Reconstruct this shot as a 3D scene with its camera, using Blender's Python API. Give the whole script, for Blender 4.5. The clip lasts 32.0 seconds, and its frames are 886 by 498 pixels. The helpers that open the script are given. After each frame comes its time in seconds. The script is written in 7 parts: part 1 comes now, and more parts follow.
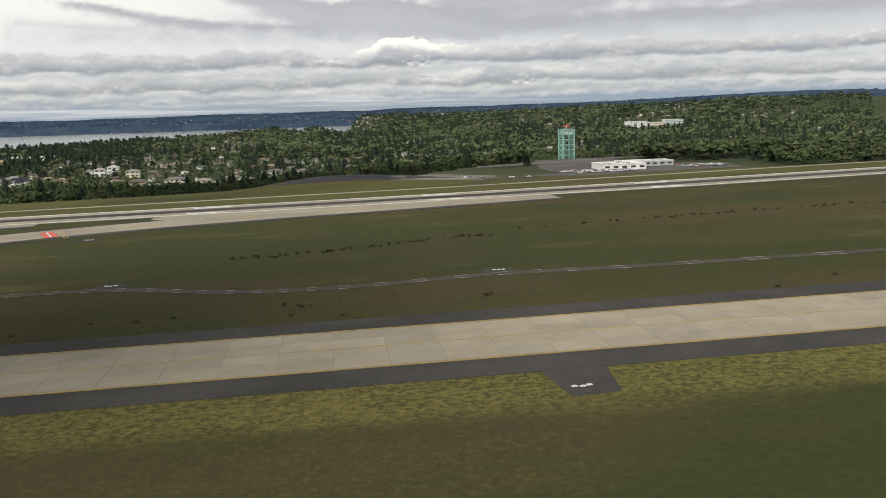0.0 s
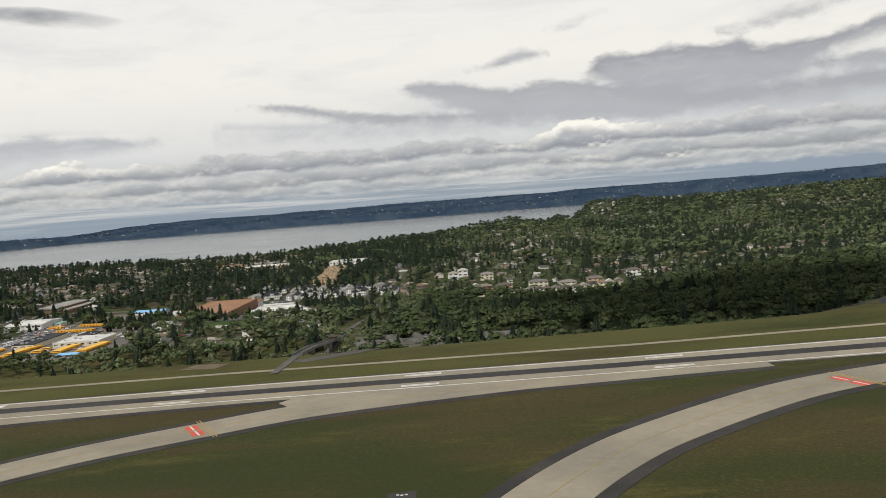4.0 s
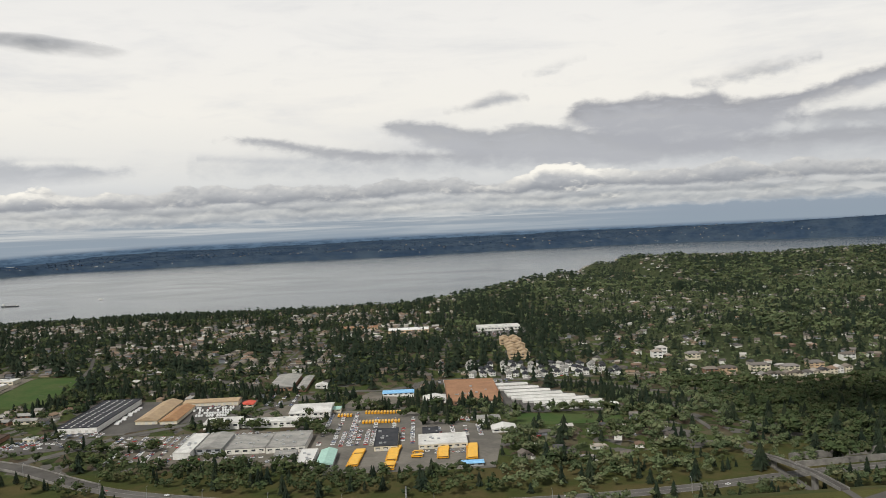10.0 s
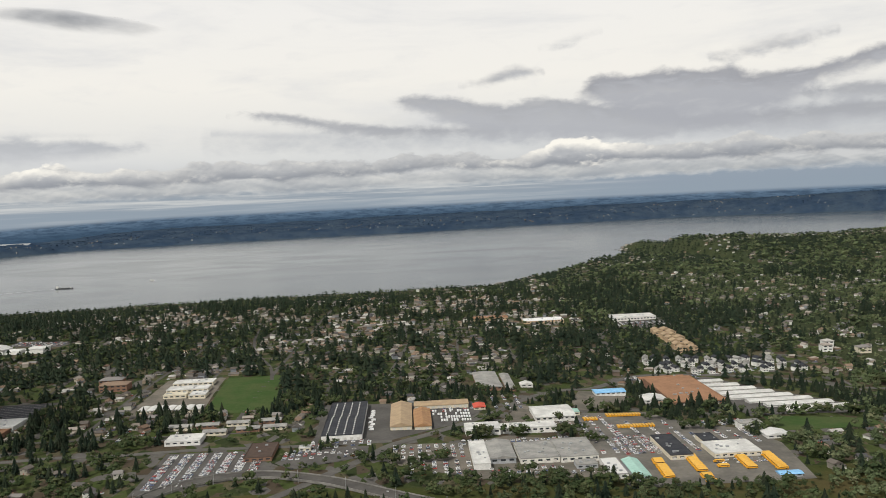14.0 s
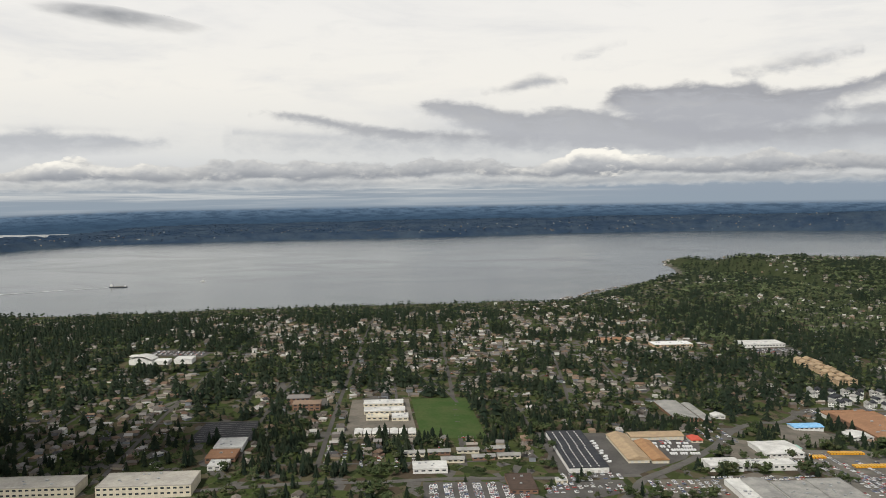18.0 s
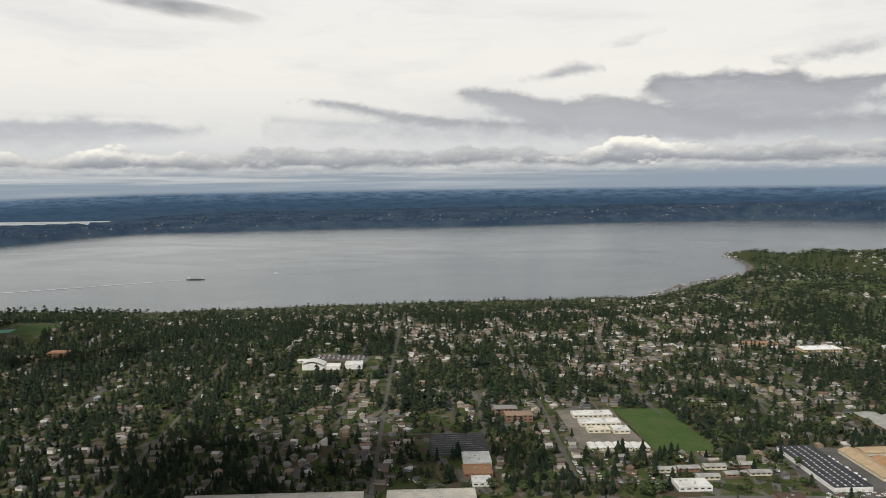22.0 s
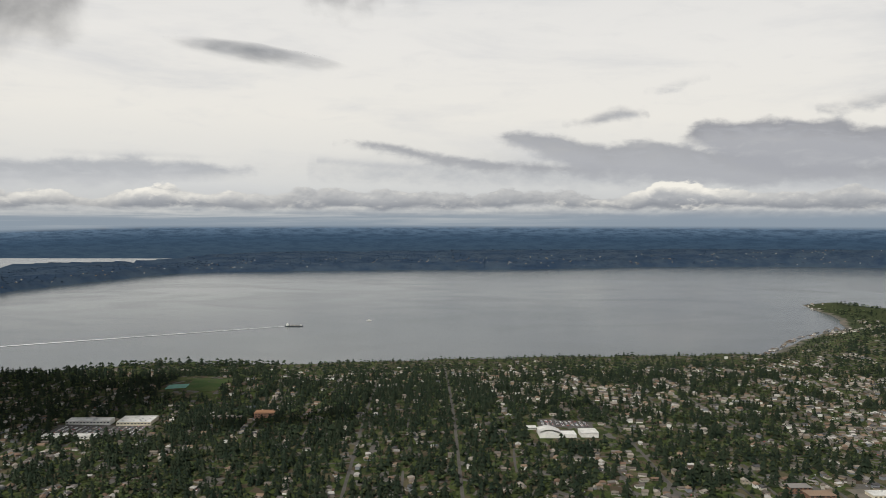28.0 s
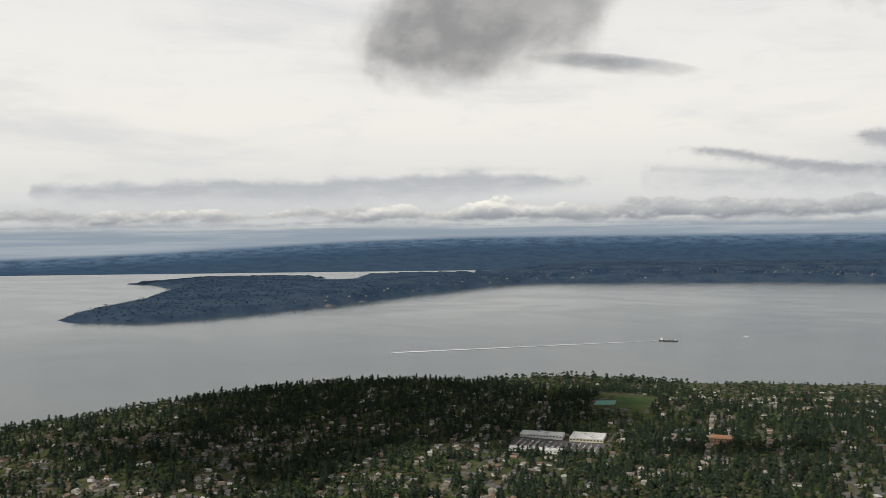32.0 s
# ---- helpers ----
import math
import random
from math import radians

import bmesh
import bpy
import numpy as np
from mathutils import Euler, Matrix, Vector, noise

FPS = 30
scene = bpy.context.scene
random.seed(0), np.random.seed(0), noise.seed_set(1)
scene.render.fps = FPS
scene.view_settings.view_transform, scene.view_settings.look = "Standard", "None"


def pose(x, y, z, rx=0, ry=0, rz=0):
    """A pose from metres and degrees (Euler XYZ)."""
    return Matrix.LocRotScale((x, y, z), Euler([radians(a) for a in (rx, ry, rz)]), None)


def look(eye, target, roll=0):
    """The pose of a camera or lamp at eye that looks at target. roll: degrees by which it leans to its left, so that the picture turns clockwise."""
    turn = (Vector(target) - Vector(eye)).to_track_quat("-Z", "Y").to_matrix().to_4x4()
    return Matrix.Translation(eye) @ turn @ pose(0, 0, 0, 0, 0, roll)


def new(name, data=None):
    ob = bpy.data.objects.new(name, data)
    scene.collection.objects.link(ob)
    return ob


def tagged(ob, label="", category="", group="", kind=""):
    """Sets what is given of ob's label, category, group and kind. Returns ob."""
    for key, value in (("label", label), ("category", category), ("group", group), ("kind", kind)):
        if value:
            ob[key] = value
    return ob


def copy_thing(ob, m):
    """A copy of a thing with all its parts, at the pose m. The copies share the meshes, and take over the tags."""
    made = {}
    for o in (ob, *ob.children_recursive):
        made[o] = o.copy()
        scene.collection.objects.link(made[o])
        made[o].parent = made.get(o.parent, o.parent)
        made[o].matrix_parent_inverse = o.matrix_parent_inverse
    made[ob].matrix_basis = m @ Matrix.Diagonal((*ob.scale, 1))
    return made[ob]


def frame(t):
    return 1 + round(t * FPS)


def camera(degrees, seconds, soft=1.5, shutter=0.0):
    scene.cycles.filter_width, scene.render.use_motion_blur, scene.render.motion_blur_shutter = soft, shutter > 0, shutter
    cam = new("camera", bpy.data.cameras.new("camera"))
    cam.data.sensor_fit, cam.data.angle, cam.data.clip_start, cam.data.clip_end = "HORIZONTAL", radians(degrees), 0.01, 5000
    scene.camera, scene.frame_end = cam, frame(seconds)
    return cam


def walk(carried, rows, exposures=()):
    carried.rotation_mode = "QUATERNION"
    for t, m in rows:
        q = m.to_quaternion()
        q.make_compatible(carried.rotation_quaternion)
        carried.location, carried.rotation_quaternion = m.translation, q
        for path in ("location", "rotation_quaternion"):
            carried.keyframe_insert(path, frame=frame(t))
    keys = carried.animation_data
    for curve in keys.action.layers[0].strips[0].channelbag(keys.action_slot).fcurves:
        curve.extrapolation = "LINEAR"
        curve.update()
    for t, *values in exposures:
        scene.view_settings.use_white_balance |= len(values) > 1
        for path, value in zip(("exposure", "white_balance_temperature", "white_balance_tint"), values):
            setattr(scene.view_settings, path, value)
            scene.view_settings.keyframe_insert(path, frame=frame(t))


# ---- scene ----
cam = camera(54.1, 32.0, soft=0.85)
PATH = [
    (0, (-2.500, -4.300, 11.007), (-2.248, -2.342, 10.684), -1.6),
    (0.5, (-21.600, -2.600, 13.902), (-21.358, -0.633, 13.629), -3.2),
    (1, (-40.800, -0.900, 16.335), (-40.565, 1.075, 16.124), -3.9),
    (1.5, (-59.800, 1.000, 19.016), (-59.571, 2.979, 18.830), -4.7),
    (2, (-78.300, 3.200, 21.553), (-78.133, 5.187, 21.393), -4.3),
    (2.5, (-96.107, 5.87, 24.41), (-96.047, 7.865, 24.273), -4.4),
    (3, (-114.591, 6.488, 27.791), (-114.612, 8.484, 27.67), -4.9),
    (3.5, (-133.336, 8.084, 30.458), (-133.418, 10.08, 30.347), -5.0),
    (5.5, (-200.583, 21.843, 40.312), (-200.691, 23.831, 40.115), -1.4),
    (6, (-217.448, 21.054, 44.249), (-217.585, 23.045, 44.12), -0.5),
    (6.5, (-234.98, 20.434, 48.039), (-235.121, 22.428, 47.963), -1.6),
    (7, (-252.166, 19.287, 52.291), (-252.306, 21.281, 52.228), -2.9),
    (7.5, (-269.28, 17.356, 56.353), (-269.423, 19.349, 56.258), -3.4),
    (8, (-286.733, 17.193, 60.303), (-286.846, 19.186, 60.186), -3.0),
    (8.5, (-305.583, 17.338, 64.293), (-305.641, 19.335, 64.191), -1.8),
    (9, (-323.243, 18.157, 68.642), (-323.26, 20.156, 68.574), -2.1),
    (9.5, (-341.528, 18.237, 72.999), (-341.513, 20.237, 72.954), -2.8),
    (10, (-359.521, 17.715, 77.244), (-359.462, 19.713, 77.187), -2.5),
    (10.5, (-377.676, 16.81, 81.031), (-377.604, 18.807, 80.964), -1.9),
    (11, (-396.096, 16.113, 84.33), (-396.037, 18.111, 84.272), -2.2),
    (11.5, (-414.297, 15.75, 88.438), (-414.258, 17.749, 88.385), -3.2),
    (12, (-432.99, 16.402, 92.257), (-432.958, 18.399, 92.156), -3.5),
    (12.5, (-451.831, 17.609, 95.4), (-451.788, 19.602, 95.237), -3.4),
    (13, (-469.218, 18.611, 97.886), (-469.162, 20.604, 97.719), -3.4),
    (13.5, (-487.058, 19.289, 100.665), (-486.987, 21.283, 100.532), -3.1),
    (15.5, (-557.476, 20.63, 113.475), (-557.382, 22.625, 113.359), -1.5),
    (16, (-574.896, 20.969, 115.484), (-574.807, 22.965, 115.375), -1.2),
    (16.5, (-593.538, 21.053, 117.772), (-593.449, 23.048, 117.666), -1.5),
    (17, (-611.72, 21.353, 120.518), (-611.628, 23.347, 120.397), -1.6),
    (17.5, (-630.131, 22.014, 123.486), (-630.028, 24.006, 123.347), -1.2),
    (18, (-647.649, 22.34, 126.109), (-647.543, 24.333, 125.988), -0.8),
    (18.5, (-665.569, 23.137, 128.892), (-665.468, 25.132, 128.793), -0.5),
    (19, (-683.431, 23.733, 132.086), (-683.332, 25.727, 131.978), -0.2),
    (19.5, (-700.429, 23.837, 135.179), (-700.339, 25.831, 135.069), -0.4),
    (20, (-717.896, 23.531, 138.317), (-717.813, 25.526, 138.207), -0.8),
    (20.5, (-735.982, 22.352, 141.484), (-735.916, 24.347, 141.361), -1.7),
    (21, (-754.208, 21.966, 144.586), (-754.154, 23.958, 144.409), -1.3),
    (21.5, (-771.746, 22.519, 146.893), (-771.687, 24.509, 146.705), -1.1),
    (22, (-789.882, 23.632, 149.444), (-789.8, 25.624, 149.286), -0.7),
    (22.5, (-807.833, 24.098, 152.377), (-807.762, 26.093, 152.259), -0.1),
    (23, (-825.602, 24.219, 155.409), (-825.524, 26.214, 155.294), -0.4),
    (23.5, (-842.92, 24.911, 157.754), (-842.837, 26.905, 157.632), 0.1),
    (24, (-860.595, 26.379, 160.269), (-860.506, 28.373, 160.143), 0.2),
    (24.5, (-878.384, 28.098, 162.495), (-878.292, 30.093, 162.384), -0.3),
    (25, (-896.334, 28.992, 164.686), (-896.241, 30.988, 164.582), -0.3),
    (25.5, (-913.608, 29.233, 166.059), (-913.517, 31.228, 165.955), -0.4),
    (27.5, (-985.313, 30.017, 176.857), (-985.222, 32.014, 176.794), -0.3),
    (28, (-1003.171, 30.323, 178.207), (-1003.093, 32.32, 178.134), 0.1),
    (28.5, (-1020.877, 31.098, 180.571), (-1020.817, 33.095, 180.477), 0.3),
    (29, (-1039.197, 32.905, 182.776), (-1039.158, 34.903, 182.676), -0.8),
    (29.5, (-1058.224, 35.081, 184.177), (-1058.183, 37.079, 184.081), -1.0),
    (30, (-1076.921, 37.198, 185.116), (-1076.867, 39.195, 185.021), -1.0),
    (30.5, (-1095.708, 38.469, 185.178), (-1095.645, 40.466, 185.085), -0.2),
    (31, (-1114.315, 38.661, 185.039), (-1114.343, 40.658, 184.944), -0.1),
    (31.5, (-1133.852, 39.143, 185.227), (-1134.187, 41.113, 185.156), -0.6),
    (32, (-1152.787, 39.4, 185.388), (-1153.393, 41.305, 185.339), -0.7),
]
walk(cam, [(t, look(eye, target, roll)) for t, eye, target, roll in PATH], [(0.0, 0.2), (1.2, 0.1), (3.5, 0.0), (25.5, 0.0), (28.0, -0.12), (29.5, -0.03), (32.0, -0.03)])

# The place is laid out at 0.47 of its true size, so that the far shore stays within the camera's 5 km of sight.
K = 0.47
SEA = -62.0
FIELD_Z = -17.2

# ---- world, sun ----
def rgb(r, g, b):
    """Linear colour from 0..255 screen values."""
    return tuple(((c / 255) / 12.92 if c < 10 else ((c / 255 + 0.055) / 1.055) ** 2.4) for c in (r, g, b)) + (1.0,)


class Nodes:
    """A short way to write node trees."""

    def __init__(self, tree):
        self.t = tree
        self.t.nodes.clear()

    def add(self, kind, **values):
        n = self.t.nodes.new(kind)
        for k, v in values.items():
            if k == "op":
                n.operation = v
            elif k == "blend":
                n.data_type, n.blend_type = "RGBA", v
            elif k == "kind":
                n.noise_dimensions = v
            elif k == "feature":
                n.feature = v
        return n

    def link(self, a, b):
        self.t.links.new(a, b)

    def put(self, socket, v):
        if isinstance(v, bpy.types.NodeSocket):
            self.link(v, socket)
        elif v is not None:
            socket.default_value = v

    def math(self, op, a, b=None, clamp=False):
        n = self.add("ShaderNodeMath", op=op)
        n.use_clamp = clamp
        self.put(n.inputs[0], a)
        self.put(n.inputs[1], b)
        return n.outputs[0]

    def mix(self, f, a, b, blend="MIX"):
        n = self.add("ShaderNodeMix", blend=blend)
        self.put(n.inputs[0], f)
        self.put(n.inputs[6], a)
        self.put(n.inputs[7], b)
        return n.outputs[2]

    def noise(self, vector, scale, detail=4.0, rough=0.55, distortion=0.0):
        n = self.add("ShaderNodeTexNoise")
        self.put(n.inputs["Vector"], vector)
        n.inputs["Scale"].default_value, n.inputs["Detail"].default_value = scale, detail
        n.inputs["Roughness"].default_value, n.inputs["Distortion"].default_value = rough, distortion
        return n.outputs["Fac"]

    def ramp(self, f, *stops):
        n = self.add("ShaderNodeValToRGB")
        e = n.color_ramp.elements
        while len(e) < len(stops):
            e.new(0.5)
        for s, (p, c) in zip(e, stops):
            s.position, s.color = p, c if len(c) == 4 else (*c, 1)
        self.put(n.inputs[0], f)
        return n.outputs[0]

    def smooth(self, v, lo, hi):
        n = self.add("ShaderNodeMapRange")
        n.interpolation_type = "SMOOTHSTEP"
        self.put(n.inputs[0], v)
        n.inputs[1].default_value, n.inputs[2].default_value = lo, hi
        return n.outputs[0]

    def scaled(self, vector, s):
        n = self.add("ShaderNodeVectorMath", op="MULTIPLY")
        self.put(n.inputs[0], vector)
        n.inputs[1].default_value = s
        return n.outputs[0]


def cloud_colours(n, az, el):
    """Cloudy sky by azimuth and elevation in degrees: a bright veil, dark streaks, a bank of cumulus low down."""
    comb = n.add("ShaderNodeCombineXYZ")
    n.link(az, comb.inputs[0])
    n.link(el, comb.inputs[1])
    at = comb.outputs[0]
    # fields that fray the edges of the clouds
    fray = n.math("SUBTRACT", n.noise(n.scaled(at, (0.28, 0.9, 1)), 1.0, 7, 0.60, 0.4), 0.5)
    fine = n.math("SUBTRACT", n.noise(n.scaled(at, (0.9, 2.6, 1)), 1.0, 6, 0.62, 0.3), 0.5)
    broad = n.noise(n.scaled(at, (0.05, 0.26, 1)), 1.0, 6, 0.58, 0.3)
    veil = n.ramp(n.math("DIVIDE", n.math("ADD", el, 2.0), 22.0, True),
                  (0.0, rgb(150, 166, 182)), (0.09, rgb(176, 187, 197)), (0.16, rgb(210, 213, 214)), (0.27, rgb(230, 229, 225)),
                  (0.42, rgb(243, 240, 233)), (0.62, rgb(241, 239, 235)), (1.0, rgb(228, 228, 228)))
    veil = n.mix(n.math("MULTIPLY", n.smooth(broad, 0.47, 0.72), 0.75), veil, rgb(216, 217, 219))
    veil = n.mix(n.math("MULTIPLY", n.smooth(fray, 0.02, 0.22), 0.25), veil, rgb(222, 222, 222))

    veil = n.mix(n.smooth(el, 19.0, 42.0), veil, rgb(140, 143, 148))

    lump = n.math("SUBTRACT", n.noise(n.scaled(at, (0.55, 0.95, 1)), 1.0, 6, 0.58, 0.2), 0.5)
    drift = n.noise(n.scaled(at, (0.42, 1.5, 1)), 1.0, 6, 0.6, 0.5)

    def layer(col, stops, colour, amount, rag=0.5, crisp=0.18, soft=0.6, lighter=None):
        """A flat cloud by its upper and lower edge at each azimuth, fraying above, fading below, uneven inside."""
        crisp = crisp * 2.8
        lo, hi = stops[0][0] - 0.3, stops[-1][0] + 0.3
        r = n.add("ShaderNodeValToRGB")
        e = r.color_ramp.elements
        knots = [(lo, stops[0][1] - 0.5, stops[0][2] + 0.5)] + list(stops) + [(hi, stops[-1][1] - 0.5, stops[-1][2] + 0.5)]
        while len(e) < len(knots):
            e.new(0.5)
        for k, (a, top, low) in zip(e, knots):
            k.position, k.color = (a - lo) / (hi - lo), (top / 20, low / 20, 0, 1)
        n.put(r.inputs[0], n.math("DIVIDE", n.math("SUBTRACT", n.math("ADD", az, n.math("MULTIPLY", fray, 0.5)), lo), hi - lo))
        sep = n.add("ShaderNodeSeparateColor")
        n.link(r.outputs[0], sep.inputs[0])
        edge = n.math("ADD", n.math("MULTIPLY", lump, rag * 1.2), n.math("MULTIPLY", fray, rag * 0.6))
        above = n.math("ADD", n.math("SUBTRACT", n.math("MULTIPLY", sep.outputs[0], 20.0), el), edge)
        below = n.math("ADD", n.math("SUBTRACT", el, n.math("MULTIPLY", sep.outputs[1], 20.0)), n.math("MULTIPLY", edge, 1.4))
        f = n.math("MULTIPLY", n.smooth(above, -crisp * 0.5, crisp), n.smooth(below, -soft * 0.5, soft))
        f = n.math("MULTIPLY", f, n.math("ADD", 0.62, n.math("MULTIPLY", drift, 0.72)), True)
        tone = n.mix(n.smooth(n.math("ADD", above, n.math("MULTIPLY", n.math("SUBTRACT", drift, 0.5), 3.0)), 0.1, 1.5), colour, lighter or colour)
        return n.mix(n.math("MULTIPLY", f, amount), col, tone)

    grey, dark, pale, mist = rgb(168, 170, 175), rgb(152, 154, 161), rgb(196, 198, 201), rgb(190, 193, 197)
    c = veil
    # pale mist under the great mass, then its three overlapping sheets
    c = layer(c, ((-12, 4.2, 3.2), (-3, 4.6, 2.9), (8, 5.0, 2.6), (20, 5.4, 2.2), (32, 5.4, 1.8), (46, 4.6, 1.6)), mist, 0.85, 0.9, 0.6, 1.0)
    c = layer(c, ((-10.5, 5.62, 5.55), (-7.2, 5.68, 4.96), (-4.4, 5.1, 4.2), (-1.1, 4.6, 3.75), (2.2, 4.35, 3.6), (8, 4.2, 3.4)), grey, 0.92, 0.75, 0.12, 0.5, rgb(184, 186, 190))
    c = layer(c, ((-11.5, 4.5, 4.2), (-8.0, 4.4, 3.95), (-4.0, 4.1, 3.8)), pale, 0.8, 0.35, 0.15, 0.3)
    c = layer(c, ((-1.0, 6.25, 6.18), (2.3, 6.4, 4.9), (5.2, 5.97, 3.7), (7.4, 5.47, 3.3), (8.9, 5.72, 3.1), (10.7, 5.76, 2.9), (13, 5.3, 2.8), (18, 4.7, 2.5)), grey, 0.93, 0.85, 0.13, 0.7, rgb(180, 182, 187))
    c = layer(c, ((11.8, 6.05, 5.95), (13.6, 7.0, 4.8), (17.1, 7.11, 3.5), (20.8, 6.85, 3.1), (24.1, 6.46, 3.9), (26.5, 6.6, 5.4), (28.1, 7.05, 5.7), (31, 7.7, 6.4), (35, 8.0, 7.4)), dark, 0.93, 0.95, 0.14, 0.8, rgb(174, 176, 182))
    c = layer(c, ((25.6, 5.1, 4.9), (28, 5.35, 4.4), (31, 5.3, 4.2), (36, 4.7, 3.9), (42, 4.9, 4.6)), grey, 0.9, 0.9, 0.14, 0.6, rgb(184, 186, 190))
    c = layer(c, ((20.3, 7.6, 7.4), (22, 8.0, 7.2), (24.5, 8.4, 7.6), (27.6, 8.5, 8.2)), grey, 0.85, 0.9, 0.3, 0.5, pale)
    c = layer(c, ((4.4, 6.95, 6.85), (6.6, 7.4, 6.7), (8.2, 7.95, 7.0), (10.0, 7.5, 7.38)), grey, 0.88, 0.6, 0.16, 0.4, pale)
    c = layer(c, ((9.7, 8.8, 8.75), (11.6, 9.35, 8.95), (13.8, 9.65, 9.55)), rgb(190, 192, 195), 0.85, 0.7, 0.25, 0.4)
    c = layer(c, ((-48, 3.4, 2.6), (-40, 3.7, 2.2), (-33, 3.85, 2.1), (-28, 4.1, 2.3), (-22, 4.3, 2.6), (-18.6, 4.1, 3.0), (-15.2, 3.72, 3.6)), rgb(180, 183, 188), 0.9, 0.8, 0.14, 0.8, rgb(198, 200, 203))
    c = layer(c, ((-27, 4.55, 4.4), (-23, 4.6, 4.3), (-17, 4.45, 4.35)), pale, 0.75, 0.35, 0.2, 0.25)
    # cumulus: rows of heaped billows, each lit from above, with a grey, flat base
    warp = n.add("ShaderNodeCombineXYZ")
    n.link(n.math("ADD", az, n.math("MULTIPLY", fray, 1.4)), warp.inputs[0])
    n.link(n.math("ADD", el, n.math("MULTIPLY", fine, 0.45)), warp.inputs[1])

    def billow(shift):
        p = n.add("ShaderNodeVectorMath", op="ADD")
        n.link(warp.outputs[0], p.inputs[0])
        p.inputs[1].default_value = shift
        v = n.add("ShaderNodeTexVoronoi", feature="SMOOTH_F1")
        n.link(n.scaled(p.outputs[0], (0.44, 0.80, 1)), v.inputs["Vector"])
        v.inputs["Scale"].default_value, v.inputs["Smoothness"].default_value = 1.0, 0.22
        v.inputs["Detail"].default_value, v.inputs["Roughness"].default_value, v.inputs["Lacunarity"].default_value = 3.0, 0.46, 2.3
        v.normalize = True
        return v.outputs["Distance"]

    swell = n.noise(n.scaled(at, (0.16, 0.05, 1)), 1.0, 3, 0.6)
    hollow = billow((0, 0, 0))
    puff = n.math("MULTIPLY", n.math("SUBTRACT", 0.36, hollow), 2.2)
    lit = n.math("MULTIPLY", n.math("SUBTRACT", billow((-0.10, 0.22, 0)), hollow), 5.0)

    def bank(col, stops, base, rough, deep, dim, mid, bright):
        """One row: its crest at each azimuth, and how brightly the sun reaches it."""
        lo, hi = stops[0][0], stops[-1][0]
        r = n.add("ShaderNodeValToRGB")
        r.color_ramp.interpolation = "EASE"
        e = r.color_ramp.elements
        while len(e) < len(stops):
            e.new(0.5)
        for k, (a, top, glow) in zip(e, stops):
            k.position, k.color = (a - lo) / (hi - lo), (top / 5, glow / 2, 0, 1)
        n.put(r.inputs[0], n.math("DIVIDE", n.math("SUBTRACT", az, lo), hi - lo))
        sep = n.add("ShaderNodeSeparateColor")
        n.link(r.outputs[0], sep.inputs[0])
        crest, sun_on = n.math("MULTIPLY", sep.outputs[0], 5.0), n.math("MULTIPLY", sep.outputs[1], 2.0)
        inside = n.math("ADD", n.math("SUBTRACT", crest, el), n.math("MULTIPLY", puff, rough))
        foot = n.math("ADD", n.math("SUBTRACT", el, base), n.math("ADD", n.math("MULTIPLY", fray, 1.1), n.math("ADD", n.math("MULTIPLY", puff, 0.22), n.math("MULTIPLY", n.math("SUBTRACT", swell, 0.5), 1.3))))
        f = n.math("MULTIPLY", n.smooth(inside, -0.05, 0.13), n.smooth(foot, -0.22, 0.16))
        body = n.mix(n.smooth(n.math("ADD", foot, n.math("MULTIPLY", puff, 0.25)), 0.0, deep), dim, mid)
        body = n.mix(n.math("MULTIPLY", n.smooth(lit, 0.0, 0.9), n.math("ADD", 0.30, n.math("MULTIPLY", sun_on, 0.25)), True), body, bright)
        body = n.mix(n.math("MULTIPLY", n.smooth(lit, 0.0, -0.8), 0.45), body, dim)
        crown = n.math("MULTIPLY", n.smooth(inside, 1.0, 0.10), n.math("ADD", 0.68, n.math("MULTIPLY", lit, 0.55)), True)
        return n.mix(f, col, n.mix(n.math("MULTIPLY", crown, sun_on, True), body, bright))

    c = n.mix(n.smooth(n.math("ADD", el, n.math("MULTIPLY", fray, 0.8)), 2.9, 1.5), c, rgb(206, 207, 207))
    c = bank(c, ((-50, 1.25, 0.5), (-33, 1.35, 0.6), (-27, 1.45, 0.8), (-22, 1.3, 0.9), (-16, 1.5, 0.8), (-11, 1.4, 0.7), (-6, 1.5, 0.6), (-1, 1.35, 0.8), (5, 1.45, 0.7), (10, 1.55, 1.0), (13, 1.6, 0.9), (18, 1.3, 0.6), (24, 1.1, 0.3), (35, 1.0, 0.2), (50, 1.0, 0.2)),
             0.85, 0.55, 0.6, rgb(148, 155, 165), rgb(176, 180, 185), rgb(226, 225, 220))
    c = bank(c, ((-50, 1.9, 0.4), (-36, 1.9, 0.6), (-31.5, 2.0, 0.5), (-27.6, 2.3, 1.0), (-25, 1.9, 0.5), (-21.5, 2.55, 1.3), (-18.5, 2.2, 0.7), (-15, 2.1, 0.5), (-11.5, 2.45, 0.3), (-8, 2.4, 0.25), (-5, 2.3, 0.3), (-2, 2.3, 0.3),
                 (0.7, 2.45, 0.25), (4.1, 2.4, 0.3), (7.7, 2.1, 0.4), (9.6, 2.5, 1.0), (10.8, 3.0, 1.9), (13.0, 3.05, 1.9), (14.6, 2.5, 1.0), (17.4, 2.25, 0.35), (20.3, 2.3, 0.25), (22.6, 2.85, 0.35), (24.6, 2.4, 0.3), (28, 2.2, 0.3), (50, 2.0, 0.3)),
             1.45, 0.85, 0.9, rgb(148, 152, 159), rgb(182, 184, 187), rgb(252, 248, 238))
